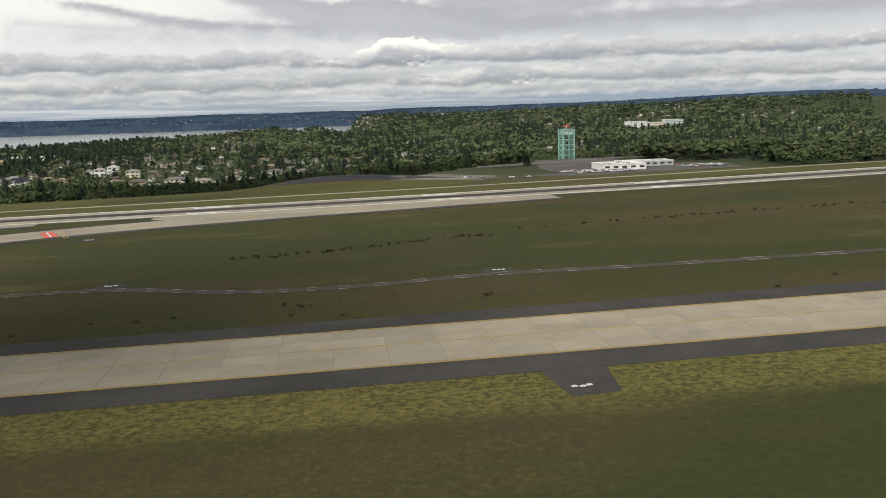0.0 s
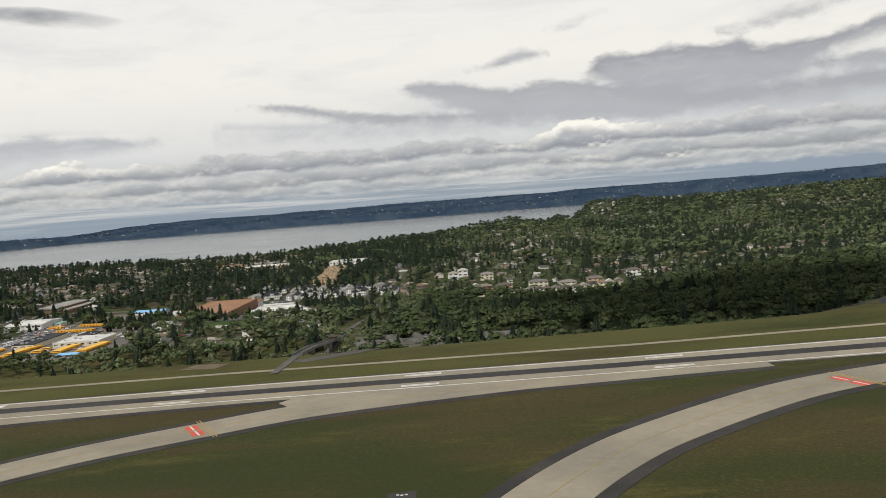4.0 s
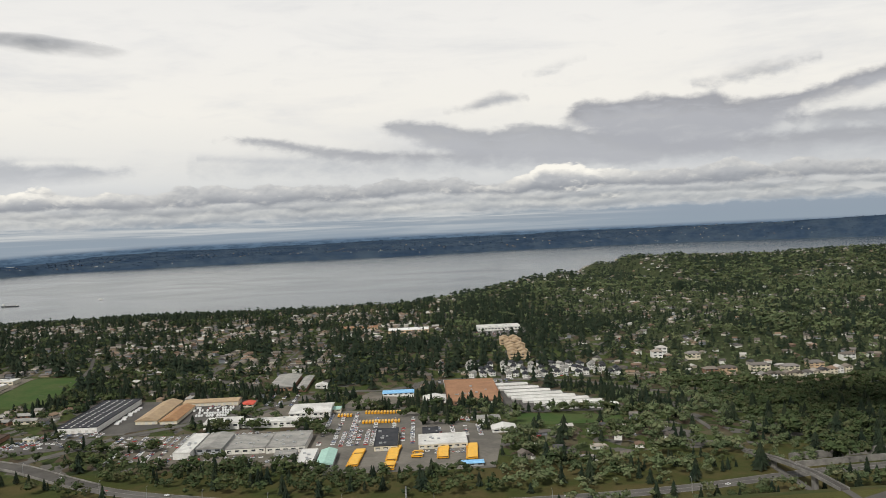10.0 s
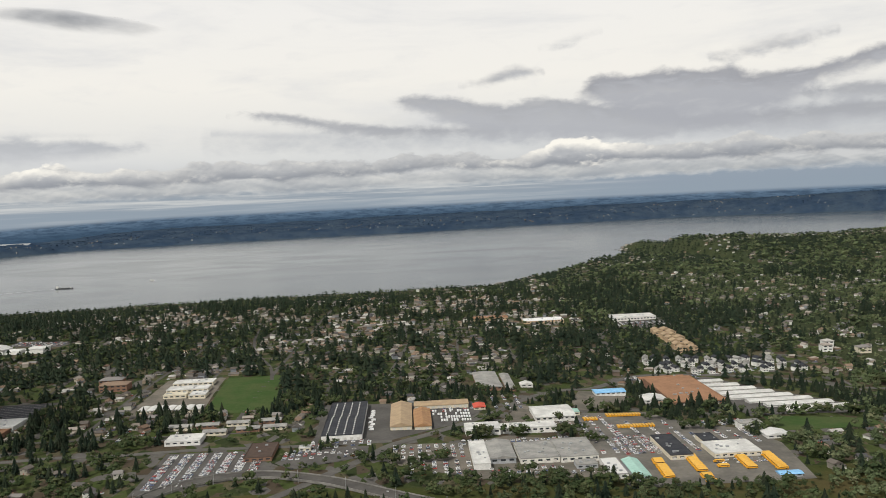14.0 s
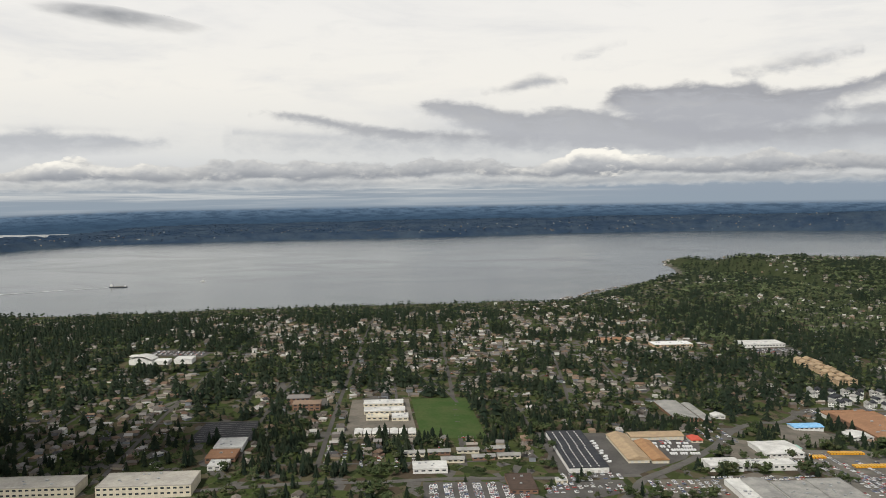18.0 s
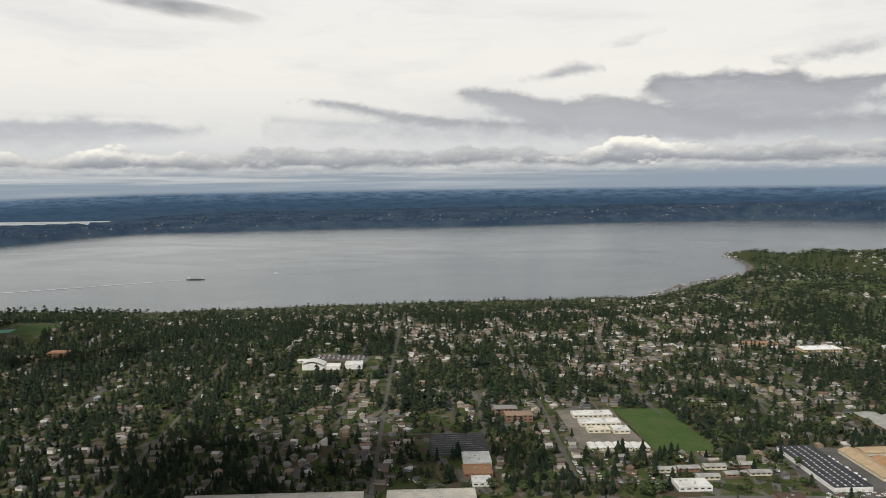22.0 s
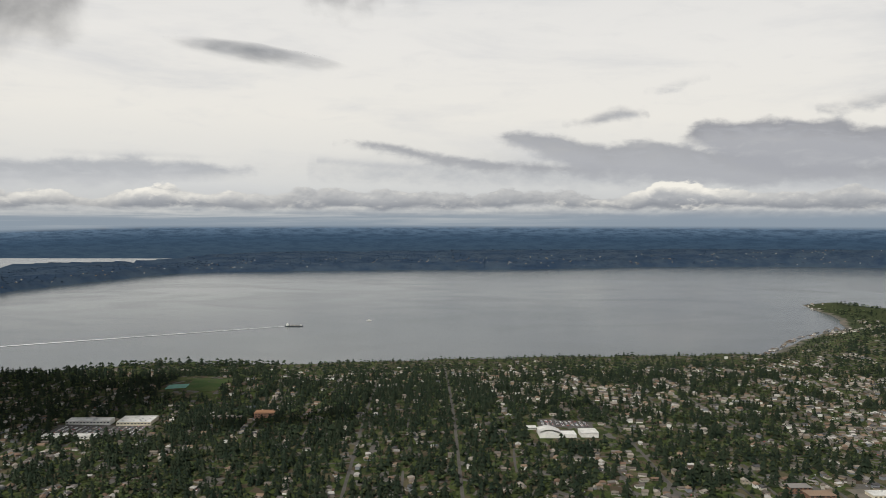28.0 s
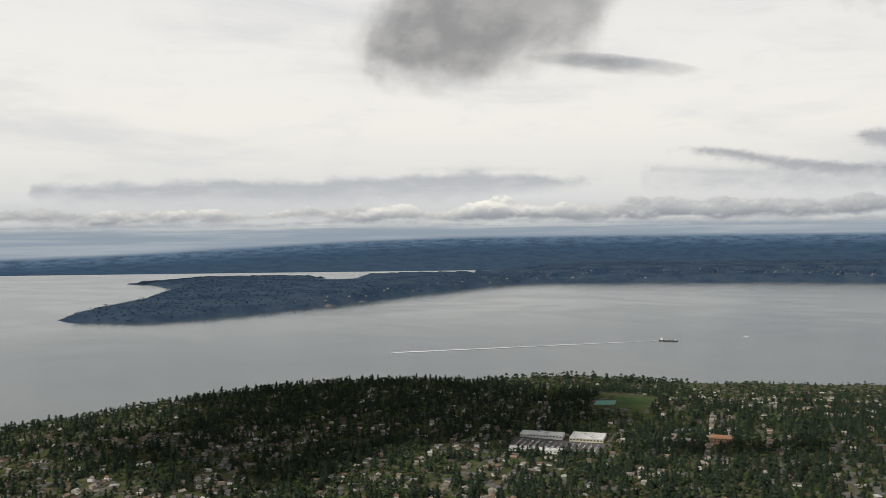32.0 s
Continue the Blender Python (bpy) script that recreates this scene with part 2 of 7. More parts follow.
    # flat layers under the bank, and haze
    lay = n.noise(n.scaled(at, (0.07, 2.3, 1)), 1.0, 7, 0.62, 0.3)
    low = n.mix(n.smooth(lay, 0.42, 0.66), rgb(150, 161, 173), rgb(208, 210, 210))
    low = n.mix(n.smooth(az, 6.0, 18.0), low, rgb(146, 159, 174))
    low = n.mix(n.math("MULTIPLY", n.smooth(el, 0.35, -0.35), 0.7), low, rgb(146, 160, 174))
    return n.mix(n.smooth(n.math("ADD", el, n.math("MULTIPLY", n.math("ADD", fray, fine), 0.7)), 0.95, 0.45), c, low)


def make_world():
    world = bpy.data.worlds.new("sky")
    scene.world = world
    world.use_nodes = True
    n = Nodes(world.node_tree)
    coord = n.add("ShaderNodeTexCoord").outputs["Generated"]
    xyz = n.add("ShaderNodeSeparateXYZ")
    n.link(coord, xyz.inputs[0])
    az = n.math("MULTIPLY", n.math("ARCTAN2", xyz.outputs[0], xyz.outputs[1]), 57.2958)
    el = n.math("MULTIPLY", n.math("ARCSINE", xyz.outputs[2]), 57.2958)
    sky = n.add("ShaderNodeTexSky")
    sky.sky_type, sky.sun_disc = "NISHITA", False
    sky.sun_elevation, sky.sun_rotation = radians(48), radians(215)
    cover = cloud_colours(n, az, el)
    col = n.mix(0.93, n.mix(1.0, sky.outputs[0], (0.1, 0.1, 0.1, 1), "MULTIPLY"), cover)
    # land beyond the built ground: dark woods, painted haze pales them into blue
    comb = n.add("ShaderNodeCombineXYZ")
    n.link(az, comb.inputs[0])
    n.link(el, comb.inputs[1])
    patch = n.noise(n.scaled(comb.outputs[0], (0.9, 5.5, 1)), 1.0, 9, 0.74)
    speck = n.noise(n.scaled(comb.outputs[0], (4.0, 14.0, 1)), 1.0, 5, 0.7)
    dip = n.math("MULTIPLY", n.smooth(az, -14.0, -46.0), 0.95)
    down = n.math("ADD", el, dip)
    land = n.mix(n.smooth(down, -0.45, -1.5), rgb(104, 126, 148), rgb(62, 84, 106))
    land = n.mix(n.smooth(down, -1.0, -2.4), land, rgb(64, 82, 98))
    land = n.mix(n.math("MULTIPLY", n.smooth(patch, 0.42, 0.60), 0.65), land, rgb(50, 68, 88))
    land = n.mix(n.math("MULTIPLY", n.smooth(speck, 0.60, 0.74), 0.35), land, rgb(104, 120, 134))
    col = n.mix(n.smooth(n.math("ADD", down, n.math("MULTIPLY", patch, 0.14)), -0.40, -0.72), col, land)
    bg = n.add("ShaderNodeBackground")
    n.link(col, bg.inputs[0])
    bg.inputs[1].default_value = 1.0
    out = n.add("ShaderNodeOutputWorld")
    n.link(bg.outputs[0], out.inputs[0])


make_world()
sun = new("sun", bpy.data.lights.new("sun", "SUN"))
sun.data.energy, sun.data.angle, sun.data.color = 3.3, radians(2.5), (1.0, 0.965, 0.90)
sun.matrix_world = look((-600, -800, 1100), (0, 0, 0))


# ---- materials ----
def material(name, colour, rough=0.9, second=None, scale=0.3, bump=0.0, metal=0.0, island=0.0, detail=5.0, grain=None, spec=0.12):
    """A surface with two scales of variation: colour and second by noise of that many turns a metre, finer grain on top."""
    m = bpy.data.materials.new(name)
    m.use_nodes = True
    n = Nodes(m.node_tree)
    pos = n.add("ShaderNodeNewGeometry")
    col = colour if len(colour) == 4 else (*colour, 1)
    if second is not None:
        f = n.smooth(n.noise(pos.outputs["Position"], scale, detail, 0.6), 0.34, 0.66)
        col = n.mix(f, col, second if len(second) == 4 else (*second, 1))
    g = n.noise(pos.outputs["Position"], grain or scale * 7, 4, 0.65)
    shade = n.math("ADD", 0.72, n.math("MULTIPLY", g, 0.56))
    if island:
        shade = n.math("MULTIPLY", shade, n.math("ADD", 1 - island, n.math("MULTIPLY", pos.outputs["Random Per Island"], 2 * island)))
    col = n.mix(1.0, col, shade, "MULTIPLY")
    b = n.add("ShaderNodeBsdfPrincipled")
    n.put(b.inputs["Base Color"], col)
    b.inputs["Roughness"].default_value, b.inputs["Metallic"].default_value = rough, metal
    b.inputs["Specular IOR Level"].default_value = spec
    if bump:
        k = n.add("ShaderNodeBump")
        k.inputs["Strength"].default_value, k.inputs["Distance"].default_value = 0.6, bump
        n.link(g, k.inputs["Height"])
        n.link(k.outputs[0], b.inputs["Normal"])
    o = n.add("ShaderNodeOutputMaterial")
    n.link(b.outputs[0], o.inputs[0])
    return m


def tinted(name, *colours, rough=0.85, spread=0.25, grain=1.5):
    """A paint whose colour is picked thing by thing from a few, with grime."""
    m = bpy.data.materials.new(name)
    m.use_nodes = True
    n = Nodes(m.node_tree)
    pos = n.add("ShaderNodeNewGeometry")
    pick = n.add("ShaderNodeObjectInfo").outputs["Random"]
    pick = n.math("FRACT", n.math("ADD", pick, n.math("MULTIPLY", pos.outputs["Random Per Island"], 3.7)))
    r = n.add("ShaderNodeValToRGB")
    r.color_ramp.interpolation = "CONSTANT"
    e = r.color_ramp.elements
    while len(e) < len(colours):
        e.new(0.5)
    for i, c in enumerate(colours):
        e[i].position, e[i].color = i / len(colours), (*c, 1)
    n.link(pick, r.inputs[0])
    g = n.noise(pos.outputs["Position"], grain, 4, 0.65)
    col = n.mix(1.0, r.outputs[0], n.math("ADD", 1 - spread, n.math("MULTIPLY", g, 2 * spread)), "MULTIPLY")
    b = n.add("ShaderNodeBsdfPrincipled")
    n.link(col, b.inputs["Base Color"])
    b.inputs["Roughness"].default_value, b.inputs["Specular IOR Level"].default_value = rough, 0.45 if rough < 0.5 else 0.15
    o = n.add("ShaderNodeOutputMaterial")
    n.link(b.outputs[0], o.inputs[0])
    return m


def foliage(name, a, b_, c, clump=0.06, thin=0.0):
    """Leaves: three greens, mixed by stand, by tree and by clump; thin leaves let some light through."""
    m = bpy.data.materials.new(name)
    m.use_nodes = True
    n = Nodes(m.node_tree)
    pos = n.add("ShaderNodeNewGeometry")
    stand = n.smooth(n.noise(pos.outputs["Position"], clump, 3, 0.6), 0.38, 0.62)
    tree = n.smooth(n.noise(pos.outputs["Position"], clump * 4, 3, 0.7), 0.45, 0.72)
    col = n.mix(stand, (*a, 1), (*b_, 1))
    col = n.mix(tree, col, (*c, 1))
    col = n.mix(1.0, col, n.math("ADD", 0.78, n.math("MULTIPLY", pos.outputs["Random Per Island"], 0.44)), "MULTIPLY")
    b = n.add("ShaderNodeBsdfPrincipled")
    n.link(col, b.inputs["Base Color"])
    b.inputs["Roughness"].default_value = 0.85
    b.inputs["Specular IOR Level"].default_value = 0.05
    o = n.add("ShaderNodeOutputMaterial")
    if thin:
        t = n.add("ShaderNodeBsdfTranslucent")
        n.link(col, t.inputs["Color"])
        both = n.add("ShaderNodeMixShader")
        both.inputs[0].default_value = thin
        n.link(b.outputs[0], both.inputs[1])
        n.link(t.outputs[0], both.inputs[2])
        n.link(both.outputs[0], o.inputs[0])
    else:
        n.link(b.outputs[0], o.inputs[0])
    return m


def field_grass():
    """Spring grass with worn brown patches, yellow flowering stretches and fine tufts."""
    m = bpy.data.materials.new("airfield_grass")
    m.use_nodes = True
    n = Nodes(m.node_tree)
    pos = n.add("ShaderNodeNewGeometry").outputs["Position"]
    long = n.scaled(pos, (0.35, 1.0, 1.0))
    col = n.mix(n.smooth(n.noise(long, 0.03, 5, 0.6), 0.40, 0.62), (0.038, 0.044, 0.014, 1), (0.058, 0.047, 0.020, 1))
    col = n.mix(n.smooth(n.noise(long, 0.07, 5, 0.65), 0.56, 0.70), col, (0.072, 0.064, 0.022, 1))
    col = n.mix(n.smooth(n.noise(long, 0.10, 6, 0.7), 0.56, 0.70), col, (0.060, 0.042, 0.022, 1))
    flower = n.math("MULTIPLY", n.smooth(n.noise(long, 0.035, 3, 0.5), 0.44, 0.58), n.smooth(n.noise(pos, 1.4, 5, 0.85), 0.50, 0.64))
    col = n.mix(n.math("MULTIPLY", flower, 0.22), col, (0.17, 0.15, 0.036, 1))
    # a flowering strip along the taxiway's edge
    along = n.add("ShaderNodeSeparateXYZ")
    n.link(pos, along.inputs[0])
    edge = n.math("ADD", along.outputs[1], n.math("MULTIPLY", n.noise(long, 0.12, 4, 0.6), 9.0))
    strip = n.math("MULTIPLY", n.smooth(edge, 68.0, 76.0), n.smooth(edge, 87.0, 82.0))
    strip = n.math("MULTIPLY", strip, n.smooth(n.noise(pos, 1.3, 5, 0.85), 0.38, 0.62))
    col = n.mix(n.math("MULTIPLY", strip, 0.85), col, (0.165, 0.145, 0.040, 1))
    mown = n.math("MULTIPLY", n.smooth(along.outputs[1], 256.0, 260.0), n.smooth(n.noise(long, 0.05, 4, 0.6), 0.25, 0.6))
    col = n.mix(n.math("MULTIPLY", mown, 0.8), col, (0.084, 0.084, 0.026, 1))
    tuft = n.noise(pos, 1.1, 6, 0.75)
    col = n.mix(1.0, col, n.math("ADD", 0.46, n.math("MULTIPLY", tuft, 1.06)), "MULTIPLY")
    b = n.add("ShaderNodeBsdfPrincipled")
    n.link(col, b.inputs["Base Color"])
    b.inputs["Roughness"].default_value, b.inputs["Specular IOR Level"].default_value = 1.0, 0.1
    k = n.add("ShaderNodeBump")
    k.inputs["Strength"].default_value, k.inputs["Distance"].default_value = 0.7, 0.25
    n.link(tuft, k.inputs["Height"])
    n.link(k.outputs[0], b.inputs["Normal"])
    o = n.add("ShaderNodeOutputMaterial")
    n.link(b.outputs[0], o.inputs[0])
    return m


def garden_ground():
    """Gardens, drives and bare plots in uneven pieces, with grain."""
    m = bpy.data.materials.new("suburb_ground")
    m.use_nodes = True
    n = Nodes(m.node_tree)
    pos = n.add("ShaderNodeNewGeometry").outputs["Position"]
    plot = n.add("ShaderNodeTexVoronoi", feature="F1")
    n.link(n.scaled(pos, (0.16, 0.11, 0.0)), plot.inputs["Vector"])
    plot.inputs["Scale"].default_value = 1.0
    pick = n.add("ShaderNodeSeparateColor")
    n.link(plot.outputs["Color"], pick.inputs[0])
    r = n.add("ShaderNodeValToRGB")
    r.color_ramp.interpolation = "CONSTANT"
    stops = ((0.052, 0.070, 0.022), (0.034, 0.046, 0.018), (0.095, 0.084, 0.050), (0.060, 0.076, 0.026), (0.115, 0.108, 0.098), (0.074, 0.058, 0.040), (0.044, 0.056, 0.020))
    e = r.color_ramp.elements
    while len(e) < len(stops):
        e.new(0.5)
    for i, c in enumerate(stops):
        e[i].position, e[i].color = i / len(stops), (*c, 1)
    n.link(pick.outputs[0], r.inputs[0])
    worn = n.smooth(n.noise(pos, 0.22, 5, 0.65), 0.52, 0.68)
    col = n.mix(n.math("MULTIPLY", worn, 0.6), r.outputs[0], (0.085, 0.076, 0.050, 1))
    col = n.mix(1.0, col, n.math("ADD", 0.6, n.math("MULTIPLY", n.noise(pos, 0.9, 5, 0.7), 0.8)), "MULTIPLY")
    b = n.add("ShaderNodeBsdfPrincipled")
    n.link(col, b.inputs["Base Color"])
    b.inputs["Roughness"].default_value, b.inputs["Specular IOR Level"].default_value = 1.0, 0.05
    o = n.add("ShaderNodeOutputMaterial")
    n.link(b.outputs[0], o.inputs[0])
    return m


M_GRASS = field_grass()
M_ROUGH = material("rough_grass", (0.045, 0.055, 0.015), 1.0, (0.080, 0.066, 0.026), 0.06, 0.1, grain=0.8)
M_LOTS = garden_ground()
M_WOODS = material("woodland_ground", (0.030, 0.042, 0.017), 1.0, (0.050, 0.058, 0.026), 0.03, 0.2, grain=0.3)
# far shore woods and ground: the haze of distance is put into their blue
M_FAR = material("haze_blue_woods", (0.019, 0.033, 0.060), 1.0, (0.032, 0.050, 0.075), 0.012, grain=0.06, spec=0.0)
M_FAR_GROUND = material("haze_blue_land", (0.026, 0.044, 0.074), 1.0, (0.044, 0.064, 0.090), 0.010, grain=0.05, spec=0.0)
M_SAND = material("beach", (0.16, 0.14, 0.11), 1.0, (0.08, 0.08, 0.07), 0.03)
M_CONCRETE = material("runway_concrete", (0.30, 0.265, 0.20), 0.95, (0.235, 0.21, 0.165), 0.05, grain=0.4)
M_JOINT = material("slab_joint", (0.215, 0.188, 0.140), 0.95, (0.19, 0.168, 0.128), 0.3)
M_LANE = material("worn_lane_asphalt", (0.070, 0.066, 0.060), 0.95, (0.050, 0.047, 0.043), 0.2)
M_SERVICE = material("dusty_service_road", (0.074, 0.067, 0.052), 0.95, (0.056, 0.051, 0.040), 0.15, grain=0.9)
M_ASPHALT = material("asphalt", (0.040, 0.038, 0.035), 0.95, (0.058, 0.054, 0.049), 0.08, grain=1.2)
M_ROAD = material("road_asphalt", (0.130, 0.122, 0.110), 0.95, (0.098, 0.092, 0.084), 0.1, grain=1.2)
M_RUBBER = material("rubber_marked_asphalt", (0.040, 0.038, 0.036), 0.9, (0.055, 0.052, 0.05), 0.05, grain=0.8)
M_WHITE = material("white_marking", (0.58, 0.57, 0.54), 0.8, (0.62, 0.61, 0.58), 0.6)
M_LANE_PAINT = material("worn_lane_paint", (0.30, 0.29, 0.27), 0.9, (0.20, 0.19, 0.18), 0.8)
M_YELLOW = material("yellow_marking", (0.40, 0.28, 0.08), 0.8, (0.30, 0.22, 0.09), 0.5)
M_RED = material("red_marking", (0.62, 0.10, 0.06), 0.8, (0.52, 0.10, 0.07), 0.8)
M_CONIFER = foliage("conifer_needles", (0.015, 0.024, 0.016), (0.023, 0.033, 0.019), (0.031, 0.036, 0.022))
M_LEAF = foliage("spring_leaves", (0.072, 0.096, 0.048), (0.122, 0.154, 0.074), (0.152, 0.150, 0.084), 0.03, 0.12)
M_LEAF_DARK = foliage("dense_leaves", (0.044, 0.064, 0.029), (0.068, 0.092, 0.039), (0.092, 0.088, 0.046), 0.05, 0.12)
M_BARK = material("bark", (0.10, 0.075, 0.05), 1.0, (0.06, 0.045, 0.03), 1.5)
M_WALL = tinted("house_wall", (0.46, 0.44, 0.38), (0.30, 0.275, 0.23), (0.68, 0.67, 0.62), (0.22, 0.235, 0.25), (0.27, 0.215, 0.155), (0.15, 0.115, 0.09), (0.34, 0.30, 0.235), (0.20, 0.185, 0.155))
M_ROOF = tinted("house_roof", (0.115, 0.100, 0.086), (0.20, 0.172, 0.142), (0.31, 0.275, 0.235), (0.17, 0.115, 0.082), (0.215, 0.20, 0.185), (0.075, 0.073, 0.074), (0.14, 0.122, 0.105), (0.11, 0.10, 0.092), (0.24, 0.17, 0.12), (0.16, 0.145, 0.13), (0.42, 0.40, 0.37))
M_WARE_ROOF = tinted("flat_roof", (0.62, 0.61, 0.58), (0.42, 0.40, 0.37), (0.75, 0.74, 0.72), (0.30, 0.29, 0.28))
M_WARE_WALL = tinted("warehouse_wall", (0.66, 0.64, 0.58), (0.50, 0.48, 0.44), (0.70, 0.69, 0.66))


def water_material():
    m = bpy.data.materials.new("sea_water")
    m.use_nodes = True
    n = Nodes(m.node_tree)
    pos = n.add("ShaderNodeNewGeometry").outputs["Position"]
    b = n.add("ShaderNodeBsdfPrincipled")
    # lanes of smooth and ruffled water
    lanes = n.noise(n.scaled(pos, (0.0022, 0.0034, 1)), 1.0, 4, 0.5, 1.8)
    b.inputs["Base Color"].default_value = (0.055, 0.070, 0.078, 1)
    n.put(b.inputs["Roughness"], n.math("ADD", 0.15, n.math("MULTIPLY", n.smooth(lanes, 0.38, 0.66), 0.035)))
    b.inputs["IOR"].default_value = 1.33
    wave = n.noise(n.scaled(pos, (0.11, 0.16, 1)), 1.0, 5, 0.6)
    k = n.add("ShaderNodeBump")
    k.inputs["Strength"].default_value, k.inputs["Distance"].default_value = 0.05, 0.6
    n.link(wave, k.inputs["Height"])
    n.link(k.outputs[0], b.inputs["Normal"])
    o = n.add("ShaderNodeOutputMaterial")
    n.link(b.outputs[0], o.inputs[0])
    return m


M_WATER = water_material()


# ---- shape of the land ----
COAST_X = [-2600, -2200, -2000, -1900, -1800, -1700, -1600, -1480, -1380, -1200, -1000, -400, -228, -73, 6, 60, 95, 130, 200, 300, 524, 1200, 2600]
COAST_Y = [-300, 250, 600, 850, 1060, 1180, 1215, 1240, 1360, 1420, 1465, 1512, 1745, 1894, 2110, 2380, 2430, 2330, 2230, 2250, 2350, 2600, 3000]
FAR_X = [-4700, -4260, -4150, -4042, -3617, -3348, -3010, -2985, -2883, -2638, -2534, -2367, -2268, -2100, -1980, -1250, -490, 220, 700, 1199, 1500, 1892, 2700]
FAR_Y = [5200, 5000, 3690, 3560, 3400, 3167, 2455, 2150, 1985, 1990, 2132, 2540, 2950, 3500, 3750, 3960, 4010, 4200, 4250, 4130, 3985, 3765, 3300]


def ramp01(v, lo, hi):
    f = np.clip((v - lo) / (hi - lo), 0, 1)
    return f * f * (3 - 2 * f)


def wobble(x, y, s, seed=0.0):
    """Soft hills and hollows, about -1 to 1."""
    return (np.sin(x / s + 1.3 + seed) * np.cos(y / (s * 1.13) + 0.7 + seed) + 0.6 * np.sin(x / (s * 0.43) + y / (s * 0.61) + seed * 2)
            + 0.4 * np.cos(x / (s * 0.21) - y / (s * 0.27) + seed)) / 2.0


LATTICE = np.random.default_rng(3).random((64, 64))


def patchy(x, y, s, seed=0.0):
    """Uneven patches of about s metres, 0 to 1, from a lattice of random values."""
    u, v = np.asarray(x, float) / s + 17.3 * seed + 500, np.asarray(y, float) / s + 7.9 * seed + 500
    i, j = np.floor(u).astype(int), np.floor(v).astype(int)
    a, b = u - i, v - j
    a, b = a * a * (3 - 2 * a), b * b * (3 - 2 * b)
    g = lambda p, q: LATTICE[p % 64, q % 64]
    return (g(i, j) * (1 - a) + g(i + 1, j) * a) * (1 - b) + (g(i, j + 1) * (1 - a) + g(i + 1, j + 1) * a) * b


def hump(x, y, cx, cy, r):
    return np.exp(-((x - cx) ** 2 + (y - cy) ** 2) / r ** 2)


def land(x, y):
    """Height of the ground."""
    x, y = np.asarray(x, float), np.asarray(y, float)
    coast = np.interp(x, COAST_X, COAST_Y) + 14 * wobble(x, y * 0, 60)
    up = -28.0 + 2.0 * wobble(x, y, 170)
    up = up + 7 * hump(x, y, -720, 690, 210) - 9 * hump(x, y, -320, 620, 110) + 8 * hump(x, y, -930, 880, 150) - 12 * hump(x, y, -1190, 1020, 60)
    up = up - 5 * hump(x, y, -1300, 930, 90) + 9 * hump(x, y, -1275, 1130, 100)
    # long slope down to the water
    up = up - 24 * ramp01(coast - y, 480, 30) * ramp01(x, -1500, -1150) * (1 - ramp01(x, -350, -100))
    # the hill in the north
    crest = np.interp(x, [-200, 30, 150, 220, 300, 600, 1000], [1760, 1720, 1680, 1610, 1570, 1520, 1480]) + 40 * wobble(x, y * 0, 70)
    rise = np.interp(x, [-260, -140, -50, 40, 200, 400, 500, 750, 1000], [0, 7, 18, 25, 24, 25, 27, 34, 37]) * (1 + 0.08 * wobble(x, y, 55, 3.0))
    ahead = crest - y
    up = up + rise * np.exp(-np.where(ahead > 0, ahead / 270, -ahead / 210) ** 2)
    up = up - 16 * ramp01(y, 1740, 2080) * ramp01(x, -20, 160)
    # the hollow of the wood below the row houses
    up = up - 13 * hump(x, y, -105, 585, 125)
    bluff = 42 + 200 * ramp01(x, -520, -60)
    slope = (np.interp(x + 25, COAST_X, COAST_Y) - np.interp(x - 25, COAST_X, COAST_Y)) / 50
    shoreward = (coast - y) / np.sqrt(1 + slope * slope)
    near = np.where(y < coast, SEA - 1.5 + (up - SEA + 1.5) * ramp01(shoreward, -3, bluff), SEA - 4)
    # the airfield's embankment, and the cutting of the highway behind it
    edge = 306 + 130 * ramp01(x, -40, 120) - 12 * ramp01(-x, 330, 480)
    flat = ramp01(edge + 26 - y, 0, 26)
    ends = ramp01(x, -640, -520)
    level = FIELD_Z + 0.015 * np.clip(x + 100, -230, 350)
    back = ramp01(y, 285, 335) * ramp01(x, -60, 60)
    level = level * (1 - back) - 17.4 * back
    near = near * (1 - flat * ends) + level * flat * ends
    near = near + 3.5 * hump(x, (y - 318) * 3.2 + 0.0, 5, 0, 42)
    # far shore
    shore = np.interp(x, FAR_X, FAR_Y) + 25 * wobble(x, y * 0, 140)
    inland = y - shore
    bearing = np.degrees(np.arctan2(x + 550, y))
    top = np.interp(bearing, [-12, 0, 12, 25, 34, 50], [52, 62, 71, 80, 102, 106])
    high = 26 + (top - 26) * ramp01(inland, 0, np.interp(bearing, [10, 22], [440, 250])) + 10 * ramp01(inland, 300, 1200) * ramp01(-bearing, -4, 10) + 4 * wobble(x, y, 190) + 2 * wobble(x, y, 60)
    high = high * (0.5 + 0.5 * ramp01(x, -2700, -1700))
    bays = hump(x, y, -2950, 4010, 150) + hump(x, y, -2620, 3960, 80) + hump(x, y, -2290, 4290, 110)
    high = high * (1 - 0.75 * np.clip(hump(x, y, -2900, 3850, 360) + hump(x, y, -2280, 4150, 320), 0, 1))
    far = np.where(inland > 0, SEA - 1 + (high + 1) * ramp01(inland, -4, 70) * (1 - ramp01(bays, 0.35, 0.6) * 1.15), SEA - 4)
    return np.where(inland > -60, far, near)


def at_ground(x, y):
    return float(land(x, y))


